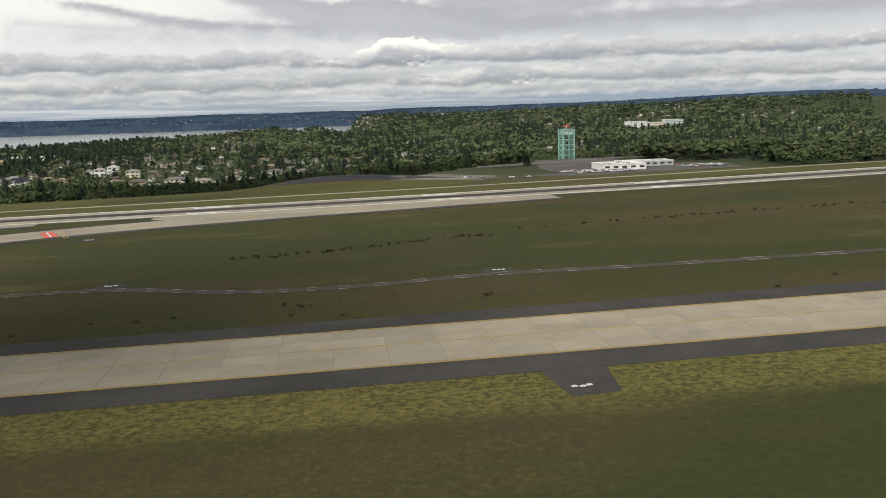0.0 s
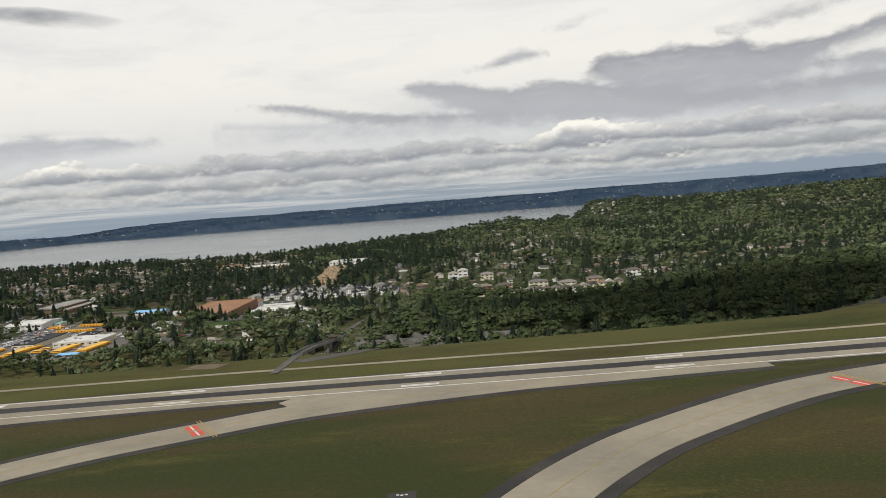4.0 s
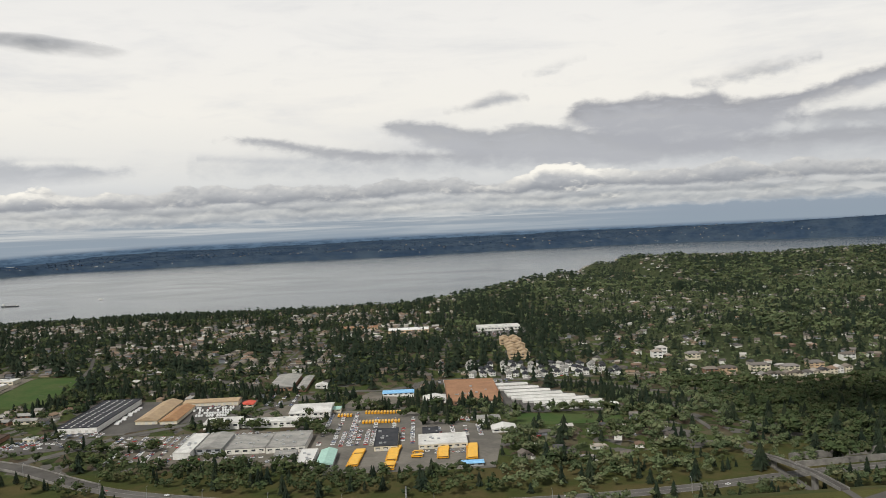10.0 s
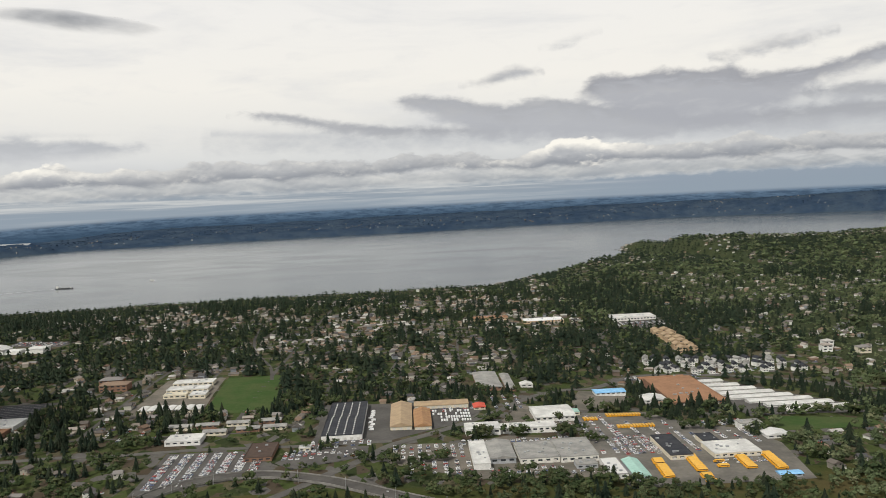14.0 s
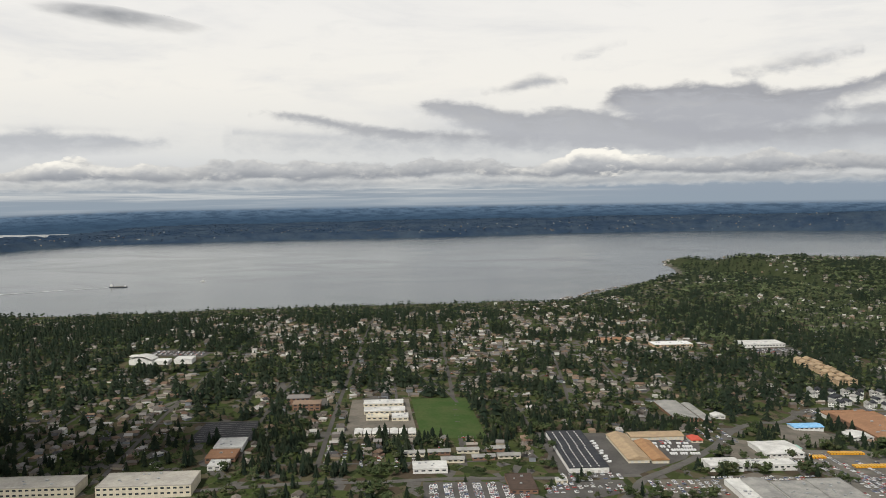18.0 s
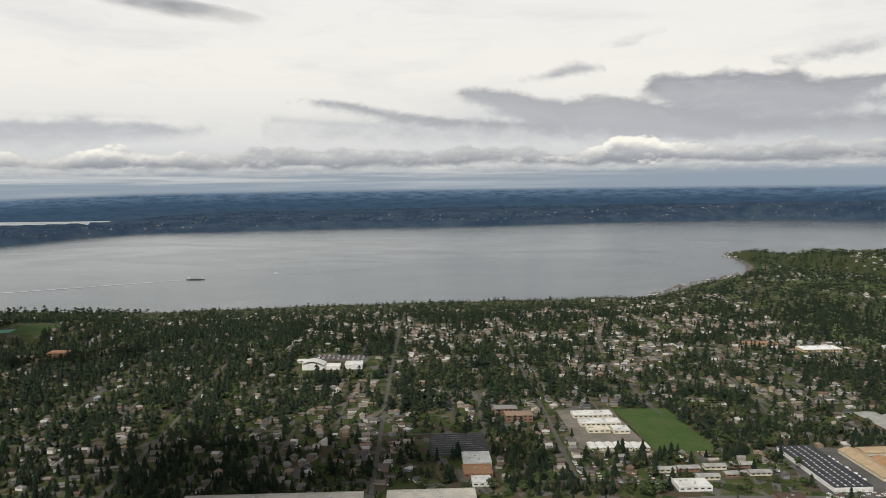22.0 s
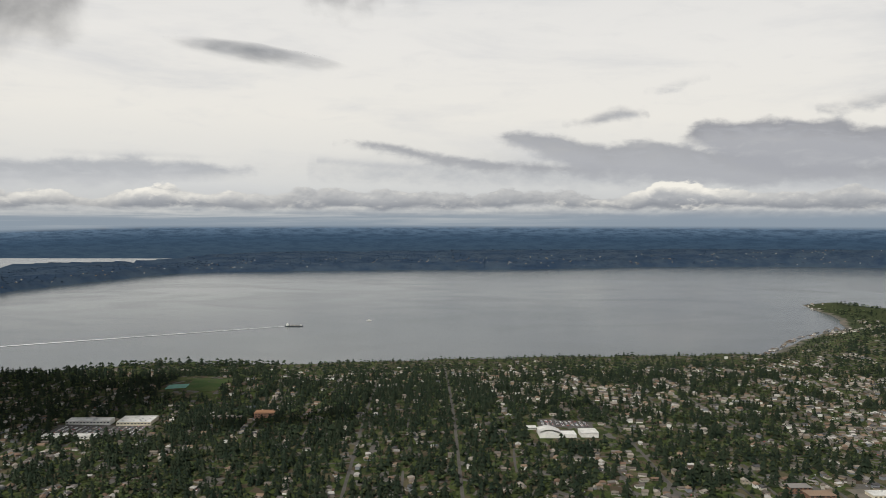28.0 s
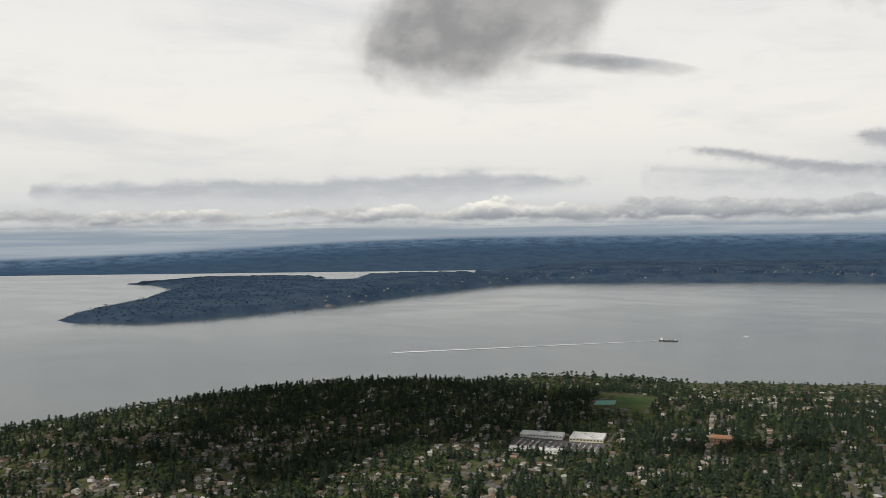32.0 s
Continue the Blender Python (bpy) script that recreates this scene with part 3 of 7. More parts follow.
def link_mesh(name, verts, tris, mats, index=None, smooth=False):
    """An object from arrays of corners and triangles."""
    verts, tris = np.asarray(verts, np.float32), np.asarray(tris, np.int32)
    me = bpy.data.meshes.new(name)
    me.vertices.add(len(verts))
    me.vertices.foreach_set("co", verts.ravel())
    me.loops.add(tris.size)
    me.loops.foreach_set("vertex_index", tris.ravel())
    me.polygons.add(len(tris))
    me.polygons.foreach_set("loop_start", np.arange(len(tris), dtype=np.int32) * tris.shape[1])
    for m in mats:
        me.materials.append(m)
    if index is not None:
        me.polygons.foreach_set("material_index", np.asarray(index, np.int32))
    me.polygons.foreach_set("use_smooth", np.full(len(tris), smooth))
    me.update(calc_edges=True)
    me.validate()
    return new(name, me)


def spaced(*runs):
    """Coordinates from runs of (start, end, step)."""
    return np.unique(np.concatenate([np.arange(a, b, s) for a, b, s in runs]))


def build_ground():
    xs = spaced((-4700, -2000, 45), (-2000, 700, 9), (700, 2700, 40))
    ys = spaced((-500, 60, 60), (60, 700, 7), (700, 1560, 10), (1560, 2600, 24), (2600, 5000, 40))
    gx, gy = np.meshgrid(xs, ys)
    gz = land(gx, gy)
    verts = np.stack([gx, gy, gz], -1).reshape(-1, 3)
    i = np.arange(len(ys) - 1)[:, None] * len(xs) + np.arange(len(xs) - 1)[None]
    quads = np.stack([i, i + 1, i + 1 + len(xs), i + len(xs)], -1).reshape(-1, 4)
    mid = verts[quads].mean(1)
    x, y, z = mid.T
    kind = np.full(len(mid), 2)
    ragged = 30 * wobble(x, y, 22) + 20 * wobble(x, y, 9, 2.0)
    kind[(y < 402) & (x + ragged > -720)] = 1
    kind[(y < 306) & (x + ragged > -590)] = 0
    kind[(y > 1600) | ((x > -170) & (y > 340))] = 3
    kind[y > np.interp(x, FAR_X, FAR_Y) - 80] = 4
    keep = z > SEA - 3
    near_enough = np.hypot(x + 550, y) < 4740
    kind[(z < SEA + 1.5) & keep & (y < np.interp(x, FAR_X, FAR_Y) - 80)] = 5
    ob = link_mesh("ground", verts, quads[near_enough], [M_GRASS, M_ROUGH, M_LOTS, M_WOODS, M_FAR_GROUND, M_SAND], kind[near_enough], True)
    tagged(ob, "rolling land of grass, gardens and woods reaching the far shore", "ground", kind="structure")
    w = link_mesh("water", [(-7000, -700, SEA), (5000, -700, SEA), (5000, 7000, SEA), (-7000, 7000, SEA)], [(0, 1, 2, 3)], [M_WATER])
    tagged(w, "grey sound with lanes of smooth and ruffled water", "water", kind="structure")


build_ground()


def build_sky_bank():
    """The cloud bank as a wide curved backdrop round the far side, open below where the land runs on."""
    m = bpy.data.materials.new("cloud_bank")
    m.use_nodes = True
    n = Nodes(m.node_tree)
    xyz = n.add("ShaderNodeSeparateXYZ")
    n.link(n.add("ShaderNodeNewGeometry").outputs["Position"], xyz.inputs[0])
    az = n.math("MULTIPLY", n.math("ARCTAN2", n.math("ADD", xyz.outputs[0], 550.0), xyz.outputs[1]), 57.2958)
    el = n.math("MULTIPLY", n.math("ARCTAN2", n.math("SUBTRACT", xyz.outputs[2], 115.0), 4650.0), 57.2958)
    e = n.add("ShaderNodeEmission")
    n.link(cloud_colours(n, az, el), e.inputs[0])
    clear = n.add("ShaderNodeBsdfTransparent")
    mix = n.add("ShaderNodeMixShader")
    n.link(n.smooth(el, 0.6, 1.5), mix.inputs[0])
    n.link(clear.outputs[0], mix.inputs[1])
    n.link(e.outputs[0], mix.inputs[2])
    o = n.add("ShaderNodeOutputMaterial")
    n.link(mix.outputs[0], o.inputs[0])
    a = np.radians(np.arange(-62, 63, 2.0))
    low = np.stack([-550 + 4650 * np.sin(a), 4650 * np.cos(a), 0 * a + 150], -1)
    verts = np.concatenate([low, low + (0, 0, 2150)])
    k = np.arange(len(a) - 1)
    quads = np.stack([k, k + 1, k + 1 + len(a), k + len(a)], -1)
    ob = link_mesh("backdrop", verts, quads, [m], None, True)
    tagged(ob, "broken grey cloud over a bank of cumulus", "sky", kind="structure")


build_sky_bank()


# ---- airfield ----
def ribbon(name, centre, width, mat, lift=0.05, flat=None, label="", category="road", parent=None, kind="structure", level=False, step=8.0):
    """A strip of paving along a line of points, laid on the ground (or at the height flat), with edges that reach into it."""
    pts = []
    for (x0, y0), (x1, y1) in zip(centre, centre[1:]):
        k = max(1, int(math.hypot(x1 - x0, y1 - y0) / step))
        pts += [(x0 + (x1 - x0) * i / k, y0 + (y1 - y0) * i / k) for i in range(k)]
    pts.append(centre[-1])
    p = np.array(pts, float)
    d = np.gradient(p, axis=0)
    d /= np.linalg.norm(d, axis=1)[:, None] + 1e-9
    nrm = np.stack([-d[:, 1], d[:, 0]], -1)
    across = [-0.5, 0.5] if width < 5 else [-0.5, -0.25, 0, 0.25, 0.5]
    rows = []
    for f in across:
        q = p + nrm * width * f
        z = (land(q[:, 0], q[:, 1]) if flat is None else np.full(len(q), flat)) + lift
        rows.append(np.column_stack([q, z]))
    if flat is None and level:
        top = np.max([r[:, 2] for r in rows], 0)
        for r in rows:
            r[:, 2] = top
    skirt = 1.6 if level else 0.3
    rows = [rows[0] - (0, 0, skirt)] + rows + [rows[-1] - (0, 0, skirt)]
    m, c = len(p), len(rows)
    verts = np.stack(rows, 1).reshape(-1, 3)
    i = (np.arange(m - 1)[:, None] * c + np.arange(c - 1)[None]).ravel()
    quads = np.stack([i, i + c, i + c + 1, i + 1], -1)
    quads = quads[:, ::-1]
    ob = link_mesh(name, verts, quads, [mat])
    if parent is not None:
        ob.parent = parent
    else:
        tagged(ob, label, category, kind=kind)
    return ob


def curve(*pts, n=12):
    """A smooth line through points (Catmull-Rom)."""
    p = [pts[0], *pts, pts[-1]]
    out = []
    for a, b, c, d in zip(p, p[1:], p[2:], p[3:]):
        for i in range(n):
            t = i / n
            out.append(tuple(0.5 * (2 * b[j] + (c[j] - a[j]) * t + (2 * a[j] - 5 * b[j] + 4 * c[j] - d[j]) * t * t
                                    + (3 * b[j] - a[j] - 3 * c[j] + d[j]) * t ** 3) for j in (0, 1)))
    out.append(tuple(pts[-1]))
    return out


JUNCTIONS = []
TAXI = [(-560, 90.4), (600, 92.4)]
ribbon("taxiway_shoulder", TAXI, 27.5, M_ASPHALT, 0.06, None, "dark asphalt shoulders of a taxiway in the grass", "taxiway")
RUNWAY = [(-560, 253), (-360, 252), (-234, 251.5), (-118, 248.5), (0, 247.5), (100, 250), (200, 256), (700, 280)]
ribbon("runway_shoulder", RUNWAY, 24, M_ASPHALT, 0.08, None, "narrow asphalt shoulders of a runway", "runway")
runway = ribbon("runway", RUNWAY, 21.5, M_CONCRETE, 0.14, None, "long concrete runway with a tyre-darkened middle", "runway")
ribbon("tyre_mark", RUNWAY, 6.2, M_RUBBER, 0.18, None, parent=runway)
ribbon("edge_line", [(x, y + 9.4) for x, y in RUNWAY], 0.5, M_WHITE, 0.19, None, parent=runway)
ribbon("edge_line", [(x, y - 9.4) for x, y in RUNWAY], 0.5, M_WHITE, 0.19, None, parent=runway)
for k, x in enumerate((-315, -245, -176, -108, -42, 25, 92)):
    y = float(np.interp(x, [a for a, _ in RUNWAY], [b for _, b in RUNWAY]))
    for side in (-1, 1):
        wide = 2.6 if k == 0 else 0.55
        for lane in ((0,) if k == 0 else (-0.55, 0.55)):
            ribbon("touchdown_bar", [(x, y + side * 6.6 + lane), (x + (20 if k == 0 else 10.4), y + side * 6.6 + lane)], wide, M_WHITE, 0.19, None, parent=runway)

# high-speed exits that leave the runway and curve towards the taxiway
EXIT_1 = curve((60, 236.5), (10, 229.8), (-20, 225.6), (-49, 220.0), (-82, 208.4), (-113, 186.5), (-131.5, 168.2), (-147.6, 143.4), (-155.8, 118), (-159, 104))
EXIT_2 = curve((-80, 240), (-127, 237), (-152, 234.5), (-195, 225), (-222, 212), (-250, 195), (-275, 170), (-292, 140), (-300, 112), (-302, 104))
EXIT_3 = curve((-180, 246), (-230, 245), (-282, 242), (-305, 235), (-342, 222), (-380, 204), (-415, 175), (-435, 140), (-445, 104))
for path, red in ((EXIT_1, (-69.5, 211.5, 0.42)), (EXIT_2, (-222.5, 212, 0.58)), (EXIT_3, None)):
    ribbon("exit_shoulder", path, 21.0, M_ASPHALT, 0.07, None, "dark asphalt edges of a curved taxiway", "taxiway", step=5)
    lane = ribbon("exit_taxiway", path, 14.5, M_CONCRETE, 0.16, None, "pale concrete taxiway curving off the runway", "taxiway", step=5)
    ribbon("centre_line", path, 0.14, M_YELLOW, 0.20, None, parent=lane, step=5)
    if red:
        x, y, slope = red
        d = Vector((1, slope, 0)).normalized()
        nrm = Vector((-d.y, d.x, 0))
        for row in (-2.9, 2.9):
            for k, wide in ((-1, 1.15), (0, 0.4), (1, 1.15)):
                c = Vector((x, y, 0)) + nrm * row + d * k * 0.85
                a, b = c - nrm * 2.4, c + nrm * 2.4
                ribbon("holding_sign", [(a.x, a.y), (b.x, b.y)], wide, M_RED if k else M_WHITE, 0.21, None, parent=lane, step=3)
        for k in range(2):
            c = Vector((x, y, 0)) + d * (2.4 + k * 0.75)
            a, b = c - nrm * 9.5, c + nrm * 9.5
            ribbon("holding_line", [(a.x, a.y), (b.x, b.y)], 0.2, M_YELLOW, 0.21, None, parent=lane, step=4)

for pts in ([(-45, 228.4), (-48.4, 230.6), (-50, 233.2), (-49.6, 235.6), (-46, 237.3), (10, 237.2), (10, 233), (-20, 231.0)], [(-204, 229.5), (-207.5, 234.7), (-204, 240.2), (-150, 239.8), (-170, 238.3), (-190, 233.5)]):
    JUNCTIONS.append(pts)

SERVICE = curve((-420, 150), (-300, 128), (-200, 120), (-140, 121), (-111, 132), (-90, 138), (-60, 137), (-37, 136), (-19, 128.5), (-2, 126), (23, 128.5), (52, 127), (130, 127), (400, 130))
service = ribbon("service_road", SERVICE, 2.3, M_SERVICE, 0.09, None, "narrow grey service road across the grass", "road", step=4)
for f in (1.0, -1.0):
    for k in range(6, len(SERVICE) - 8, 3):
        ribbon("edge_dash", [(u, v + f) for u, v in SERVICE[k:k + 2]], 0.11, M_LANE_PAINT, 0.13, None, parent=service, step=6)
ribbon("perimeter_road", [(-560, 288), (-380, 285), (-236, 283), (-106, 277), (40, 279), (200, 288), (600, 300)], 2.4, M_CONCRETE, 0.09, None, "pale perimeter road beyond the runway", "road")

# taxiway slabs, each a piece of its own
taxiway = ribbon("taxiway", TAXI, 15.4, M_JOINT, 0.10, None, "pale concrete taxiway of worn slabs between asphalt shoulders", "taxiway")
for f in (7.95, -7.95):
    ribbon("edge_line", [(x, y + f) for x, y in TAXI], 0.14, M_YELLOW, 0.15, None, parent=taxiway)
ribbon("centre_line", TAXI, 0.12, M_YELLOW, 0.17, None, parent=taxiway)


def slab_mesh(w, d):
    v = [(-w / 2, -d / 2, -0.05), (w / 2, -d / 2, -0.05), (w / 2, d / 2, -0.05), (-w / 2, d / 2, -0.05),
         (-w / 2, -d / 2, 0.02), (w / 2, -d / 2, 0.02), (w / 2, d / 2, 0.02), (-w / 2, d / 2, 0.02)]
    me = bpy.data.meshes.new("slab")
    me.from_pydata(v, [], [(4, 5, 6, 7), (0, 1, 5, 4), (1, 2, 6, 5), (2, 3, 7, 6), (3, 0, 4, 7)])
    me.materials.append(M_SLAB)
    return me


# ---- trees ----
rng = np.random.default_rng(7)


def conifer_shape(seed, tiers=6, sides=7):
    """A fir one unit high: ragged tiers of drooping boughs round a spire."""
    r = np.random.default_rng(seed)
    v, f = [], []
    for k in range(tiers):
        lo, hi = 0.10 + 0.80 * k / tiers, 0.10 + 0.80 * k / tiers + 0.30 * (1 - 0.35 * k / tiers)
        wide = 0.215 * (1 - k / tiers) ** 0.7 * r.uniform(0.8, 1.15) + 0.02
        base = len(v)
        v.append((r.normal(0, 0.006), r.normal(0, 0.006), min(hi, 1.0)))
        turn = r.random() * 6.28
        for s in range(sides * 2):
            a = turn + math.pi * s / sides
            q = wide * (r.uniform(0.85, 1.2) if s % 2 == 0 else r.uniform(0.45, 0.62))
            v.append((q * math.cos(a), q * math.sin(a), lo + (-0.03 if s % 2 == 0 else 0.03) + r.normal(0, 0.012)))
        for s in range(sides * 2):
            f.append((base, base + 1 + s, base + 1 + (s + 1) % (sides * 2)))
    return np.array(v), np.array(f)


def broadleaf_shape(seed, leaves=46, heads=5, leaf=1.0):
    """A round-headed tree one unit high: clumps of leaf on the outside of a lobed head, with gaps."""
    r = np.random.default_rng(seed)
    lobes = [(r.normal(0, 0.13), r.normal(0, 0.13), r.uniform(0.42, 0.74), r.uniform(0.17, 0.26)) for _ in range(heads)]
    v, f = [], []
    for k in range(leaves):
        x, y, z, rad = lobes[k % heads]
        d = r.normal(size=3)
        d[2] = abs(d[2]) * 1.0 - 0.35
        d /= np.linalg.norm(d)
        p = np.array((x, y, z)) + d * rad * r.uniform(0.75, 1.08)
        up = d + r.normal(0, 0.45, 3)
        up /= np.linalg.norm(up)
        s = np.cross(up, (0.3, 0.5, 0.8))
        s /= np.linalg.norm(s)
        w = np.cross(up, s)
        size = r.uniform(0.055, 0.105) * (46 / leaves) ** 0.3 * leaf
        b = len(v)
        v += [p + s * size, p + w * size * r.uniform(0.6, 1.2), p - s * size * r.uniform(0.7, 1.2), p - w * size]
        f += [(b, b + 1, b + 2), (b, b + 2, b + 3)]
    for x, y, z, rad in lobes:
        b = len(v)
        q = rad * 0.66
        v += [(x, y, z + q), (x + q, y, z), (x, y + q, z), (x - q, y, z), (x, y - q, z), (x, y, z - q)]
        f += [(b, b + 1, b + 2), (b, b + 2, b + 3), (b, b + 3, b + 4), (b, b + 4, b + 1),
              (b + 5, b + 2, b + 1), (b + 5, b + 3, b + 2), (b + 5, b + 4, b + 3), (b + 5, b + 1, b + 4)]
    return np.array(v), np.array(f)


def scatter(name, shapes, places, heights, mat, label, category="trees", fat=1.0, sink=0.3):
    """Many plants as one mesh."""
    places, heights = np.asarray(places), np.asarray(heights)
    z = land(places[:, 0], places[:, 1]) - sink
    pick = rng.integers(0, len(shapes), len(places))
    vs, fs, base = [], [], 0
    for k, (v, f) in enumerate(shapes):
        sel = np.nonzero(pick == k)[0]
        if not len(sel):
            continue
        a = rng.random(len(sel)) * 6.28
        h, w = heights[sel], heights[sel] * rng.uniform(0.8, 1.25, len(sel)) * fat
        x = (v[None, :, 0] * np.cos(a)[:, None] - v[None, :, 1] * np.sin(a)[:, None]) * w[:, None] + places[sel, 0, None]
        y = (v[None, :, 0] * np.sin(a)[:, None] + v[None, :, 1] * np.cos(a)[:, None]) * w[:, None] + places[sel, 1, None]
        zz = v[None, :, 2] * h[:, None] + z[sel, None]
        vs.append(np.stack([x, y, zz], -1).reshape(-1, 3))
        fs.append((f[None] + (np.arange(len(sel)) * len(v))[:, None, None]).reshape(-1, 3) + base)
        base += len(sel) * len(v)
    ob = link_mesh(name, np.concatenate(vs), np.concatenate(fs), [mat])
    return tagged(ob, label, category, kind="stuff")


CONIFERS = [conifer_shape(s, 6, 6) for s in range(8)]
FAR_CONIFERS = [conifer_shape(s + 40, 3, 4) for s in range(5)]
FARTHEST_CONIFERS = [conifer_shape(s + 340, 2, 4) for s in range(6)]
FAR_BROADLEAVES = [broadleaf_shape(s + 50, 9, 2, 0.9) for s in range(8)]
BROADLEAVES = [broadleaf_shape(s + 20, 52, 4, 0.74) for s in range(9)]
THICKET = [broadleaf_shape(s + 220, 54, 5, 0.72) for s in range(8)]
BUSHES = [broadleaf_shape(s + 120, 7, 1) for s in range(6)]


# ---- builders ----
MASK_X, MASK_Y, MASK_S = -2100, 250, 2.0
taken = np.zeros((1600, 1250), bool)


def claim(x0, x1, y0, y1):
    """Marks ground as built on, so that no tree stands there."""
    taken[max(0, int((y0 - MASK_Y) / MASK_S)):max(0, int((y1 - MASK_Y) / MASK_S) + 1), max(0, int((x0 - MASK_X) / MASK_S)):max(0, int((x1 - MASK_X) / MASK_S) + 1)] = True


def claim_line(pts, wide):
    for (x0, y0), (x1, y1) in zip(pts, pts[1:]):
        k = max(1, int(math.hypot(x1 - x0, y1 - y0) / 2))
        for i in range(k + 1):
            x, y = x0 + (x1 - x0) * i / k, y0 + (y1 - y0) * i / k
            claim(x - wide, x + wide, y - wide, y + wide)


def free(x, y):
    x, y = np.asarray(x), np.asarray(y)
    i, j = ((y - MASK_Y) / MASK_S).astype(int), ((x - MASK_X) / MASK_S).astype(int)
    ok = (i >= 0) & (i < 1600) & (j >= 0) & (j < 1250)
    return ~ok | ~taken[np.clip(i, 0, 1599), np.clip(j, 0, 1249)]


class Geo:
    """Corners and faces of one part."""

    def __init__(self):
        self.v, self.f = [], []

    def box(self, x0, x1, y0, y1, z0, z1, bottom=True):
        b = len(self.v)
        self.v += [(x0, y0, z0), (x1, y0, z0), (x1, y1, z0), (x0, y1, z0), (x0, y0, z1), (x1, y0, z1), (x1, y1, z1), (x0, y1, z1)]
        self.f += [(b, b + 1, b + 5, b + 4), (b + 1, b + 2, b + 6, b + 5), (b + 2, b + 3, b + 7, b + 6), (b + 3, b, b + 4, b + 7), (b + 4, b + 5, b + 6, b + 7)]
        if bottom:
            self.f.append((b + 3, b + 2, b + 1, b))
        return self

    def prism(self, x0, x1, y0, y1, z0, z1, inset=0.0, axis="y", thick=0.25):
        """A pitched roof: ridge along the axis, gable (inset 0) or hipped, with a soffit."""
        b = len(self.v)
        xm, ym = (x0 + x1) / 2, (y0 + y1) / 2
        ridge = [(xm, y0 + inset, z1), (xm, y1 - inset, z1)] if axis == "y" else [(x0 + inset, ym, z1), (x1 - inset, ym, z1)]
        self.v += [(x0, y0, z0), (x1, y0, z0), (x1, y1, z0), (x0, y1, z0), *ridge]
        self.v += [(x, y, z - thick) for x, y, z in self.v[b:b + 4]]
        if axis == "y":
            self.f += [(b, b + 1, b + 4), (b + 1, b + 2, b + 5, b + 4), (b + 2, b + 3, b + 5), (b + 3, b, b + 4, b + 5)]
        else:
            self.f += [(b, b + 1, b + 5, b + 4), (b + 1, b + 2, b + 5), (b + 2, b + 3, b + 4, b + 5), (b + 3, b, b + 4)]
        self.f += [(b + 6, b + 7, b + 1, b), (b + 7, b + 8, b + 2, b + 1), (b + 8, b + 9, b + 3, b + 2), (b + 9, b + 6, b, b + 3), (b + 9, b + 8, b + 7, b + 6)]
        return self

    def tube(self, a, b, r0, r1=None, n=7):
        """A round bar between two points."""
        a, b = Vector(a), Vector(b)
        r1 = r0 if r1 is None else r1
        d = (b - a).normalized()
        s = d.cross(Vector((0.31, 0.52, 0.79))).normalized()
        w = d.cross(s)
        k = len(self.v)
        for p, r in ((a, r0), (b, r1)):
            self.v += [tuple(p + (s * math.cos(6.2832 * i / n) + w * math.sin(6.2832 * i / n)) * r) for i in range(n)]
        self.f += [(k + i, k + (i + 1) % n, k + n + (i + 1) % n, k + n + i) for i in range(n)]
        self.f += [tuple(range(k + n - 1, k - 1, -1)), tuple(range(k + n, k + 2 * n))]
        return self

    def mesh(self, name, mat):
        me = bpy.data.meshes.new(name)
        me.from_pydata(self.v, [], self.f)
        me.materials.append(mat)
        return me


def part(name, geo, mat, parent, label="", at=None):
    """One mesh under a thing or part."""
    me = geo if isinstance(geo, bpy.types.Mesh) else geo.mesh(name, mat)
    ob = new(name, me)
    ob.parent = parent
    if at is not None:
        ob.location = at
    if label:
        ob["label"] = label
    return ob


def thing(name, label, category, x, y, z=None, turn=0.0, group=""):
    ob = new(name)
    ob.matrix_basis = pose(x, y, at_ground(x, y) if z is None else z, 0, 0, turn)
    return tagged(ob, label, category, group)


M_GLASS = material("dark_window_glass", (0.03, 0.035, 0.04), 0.15, (0.05, 0.055, 0.06), 1.0, spec=0.6)
M_DOOR = tinted("painted_door", (0.55, 0.54, 0.50), (0.30, 0.10, 0.08), (0.20, 0.22, 0.25), (0.35, 0.28, 0.2))
M_ROLLER = material("roller_door", (0.60, 0.58, 0.53), 0.7, (0.50, 0.48, 0.44), 2.0)
M_SLAB = tinted("concrete_slab", (0.285, 0.248, 0.182), (0.262, 0.230, 0.172), (0.305, 0.264, 0.196), (0.272, 0.240, 0.180), rough=0.95, spread=0.30, grain=0.22)
M_BROWN_ROOF = material("brown_roof_gravel", (0.34, 0.19, 0.11), 0.95, (0.28, 0.155, 0.09), 0.12)
M_TAN_ROOF = material("tan_metal_roof", (0.42, 0.31, 0.19), 0.7, (0.34, 0.25, 0.16), 0.25)
M_ORANGE_ROOF = material("orange_brown_roof", (0.38, 0.22, 0.11), 0.75, (0.30, 0.17, 0.09), 0.25)
M_WHITE_ROOF = material("white_roof", (0.66, 0.65, 0.61), 0.8, (0.50, 0.49, 0.46), 0.12)
M_DEPOT_ROOF = material("weathered_cream_roof", (0.44, 0.41, 0.35), 0.9, (0.34, 0.32, 0.28), 0.10)
M_GREY_ROOF = material("grey_roof", (0.34, 0.33, 0.30), 0.9, (0.24, 0.235, 0.22), 0.15)
M_DARK_ROOF = material("dark_roof", (0.035, 0.038, 0.045), 0.8, (0.055, 0.056, 0.06), 0.2)
M_TEAL_ROOF = material("pale_green_metal_roof", (0.38, 0.58, 0.50), 0.6, (0.32, 0.50, 0.43), 0.4)
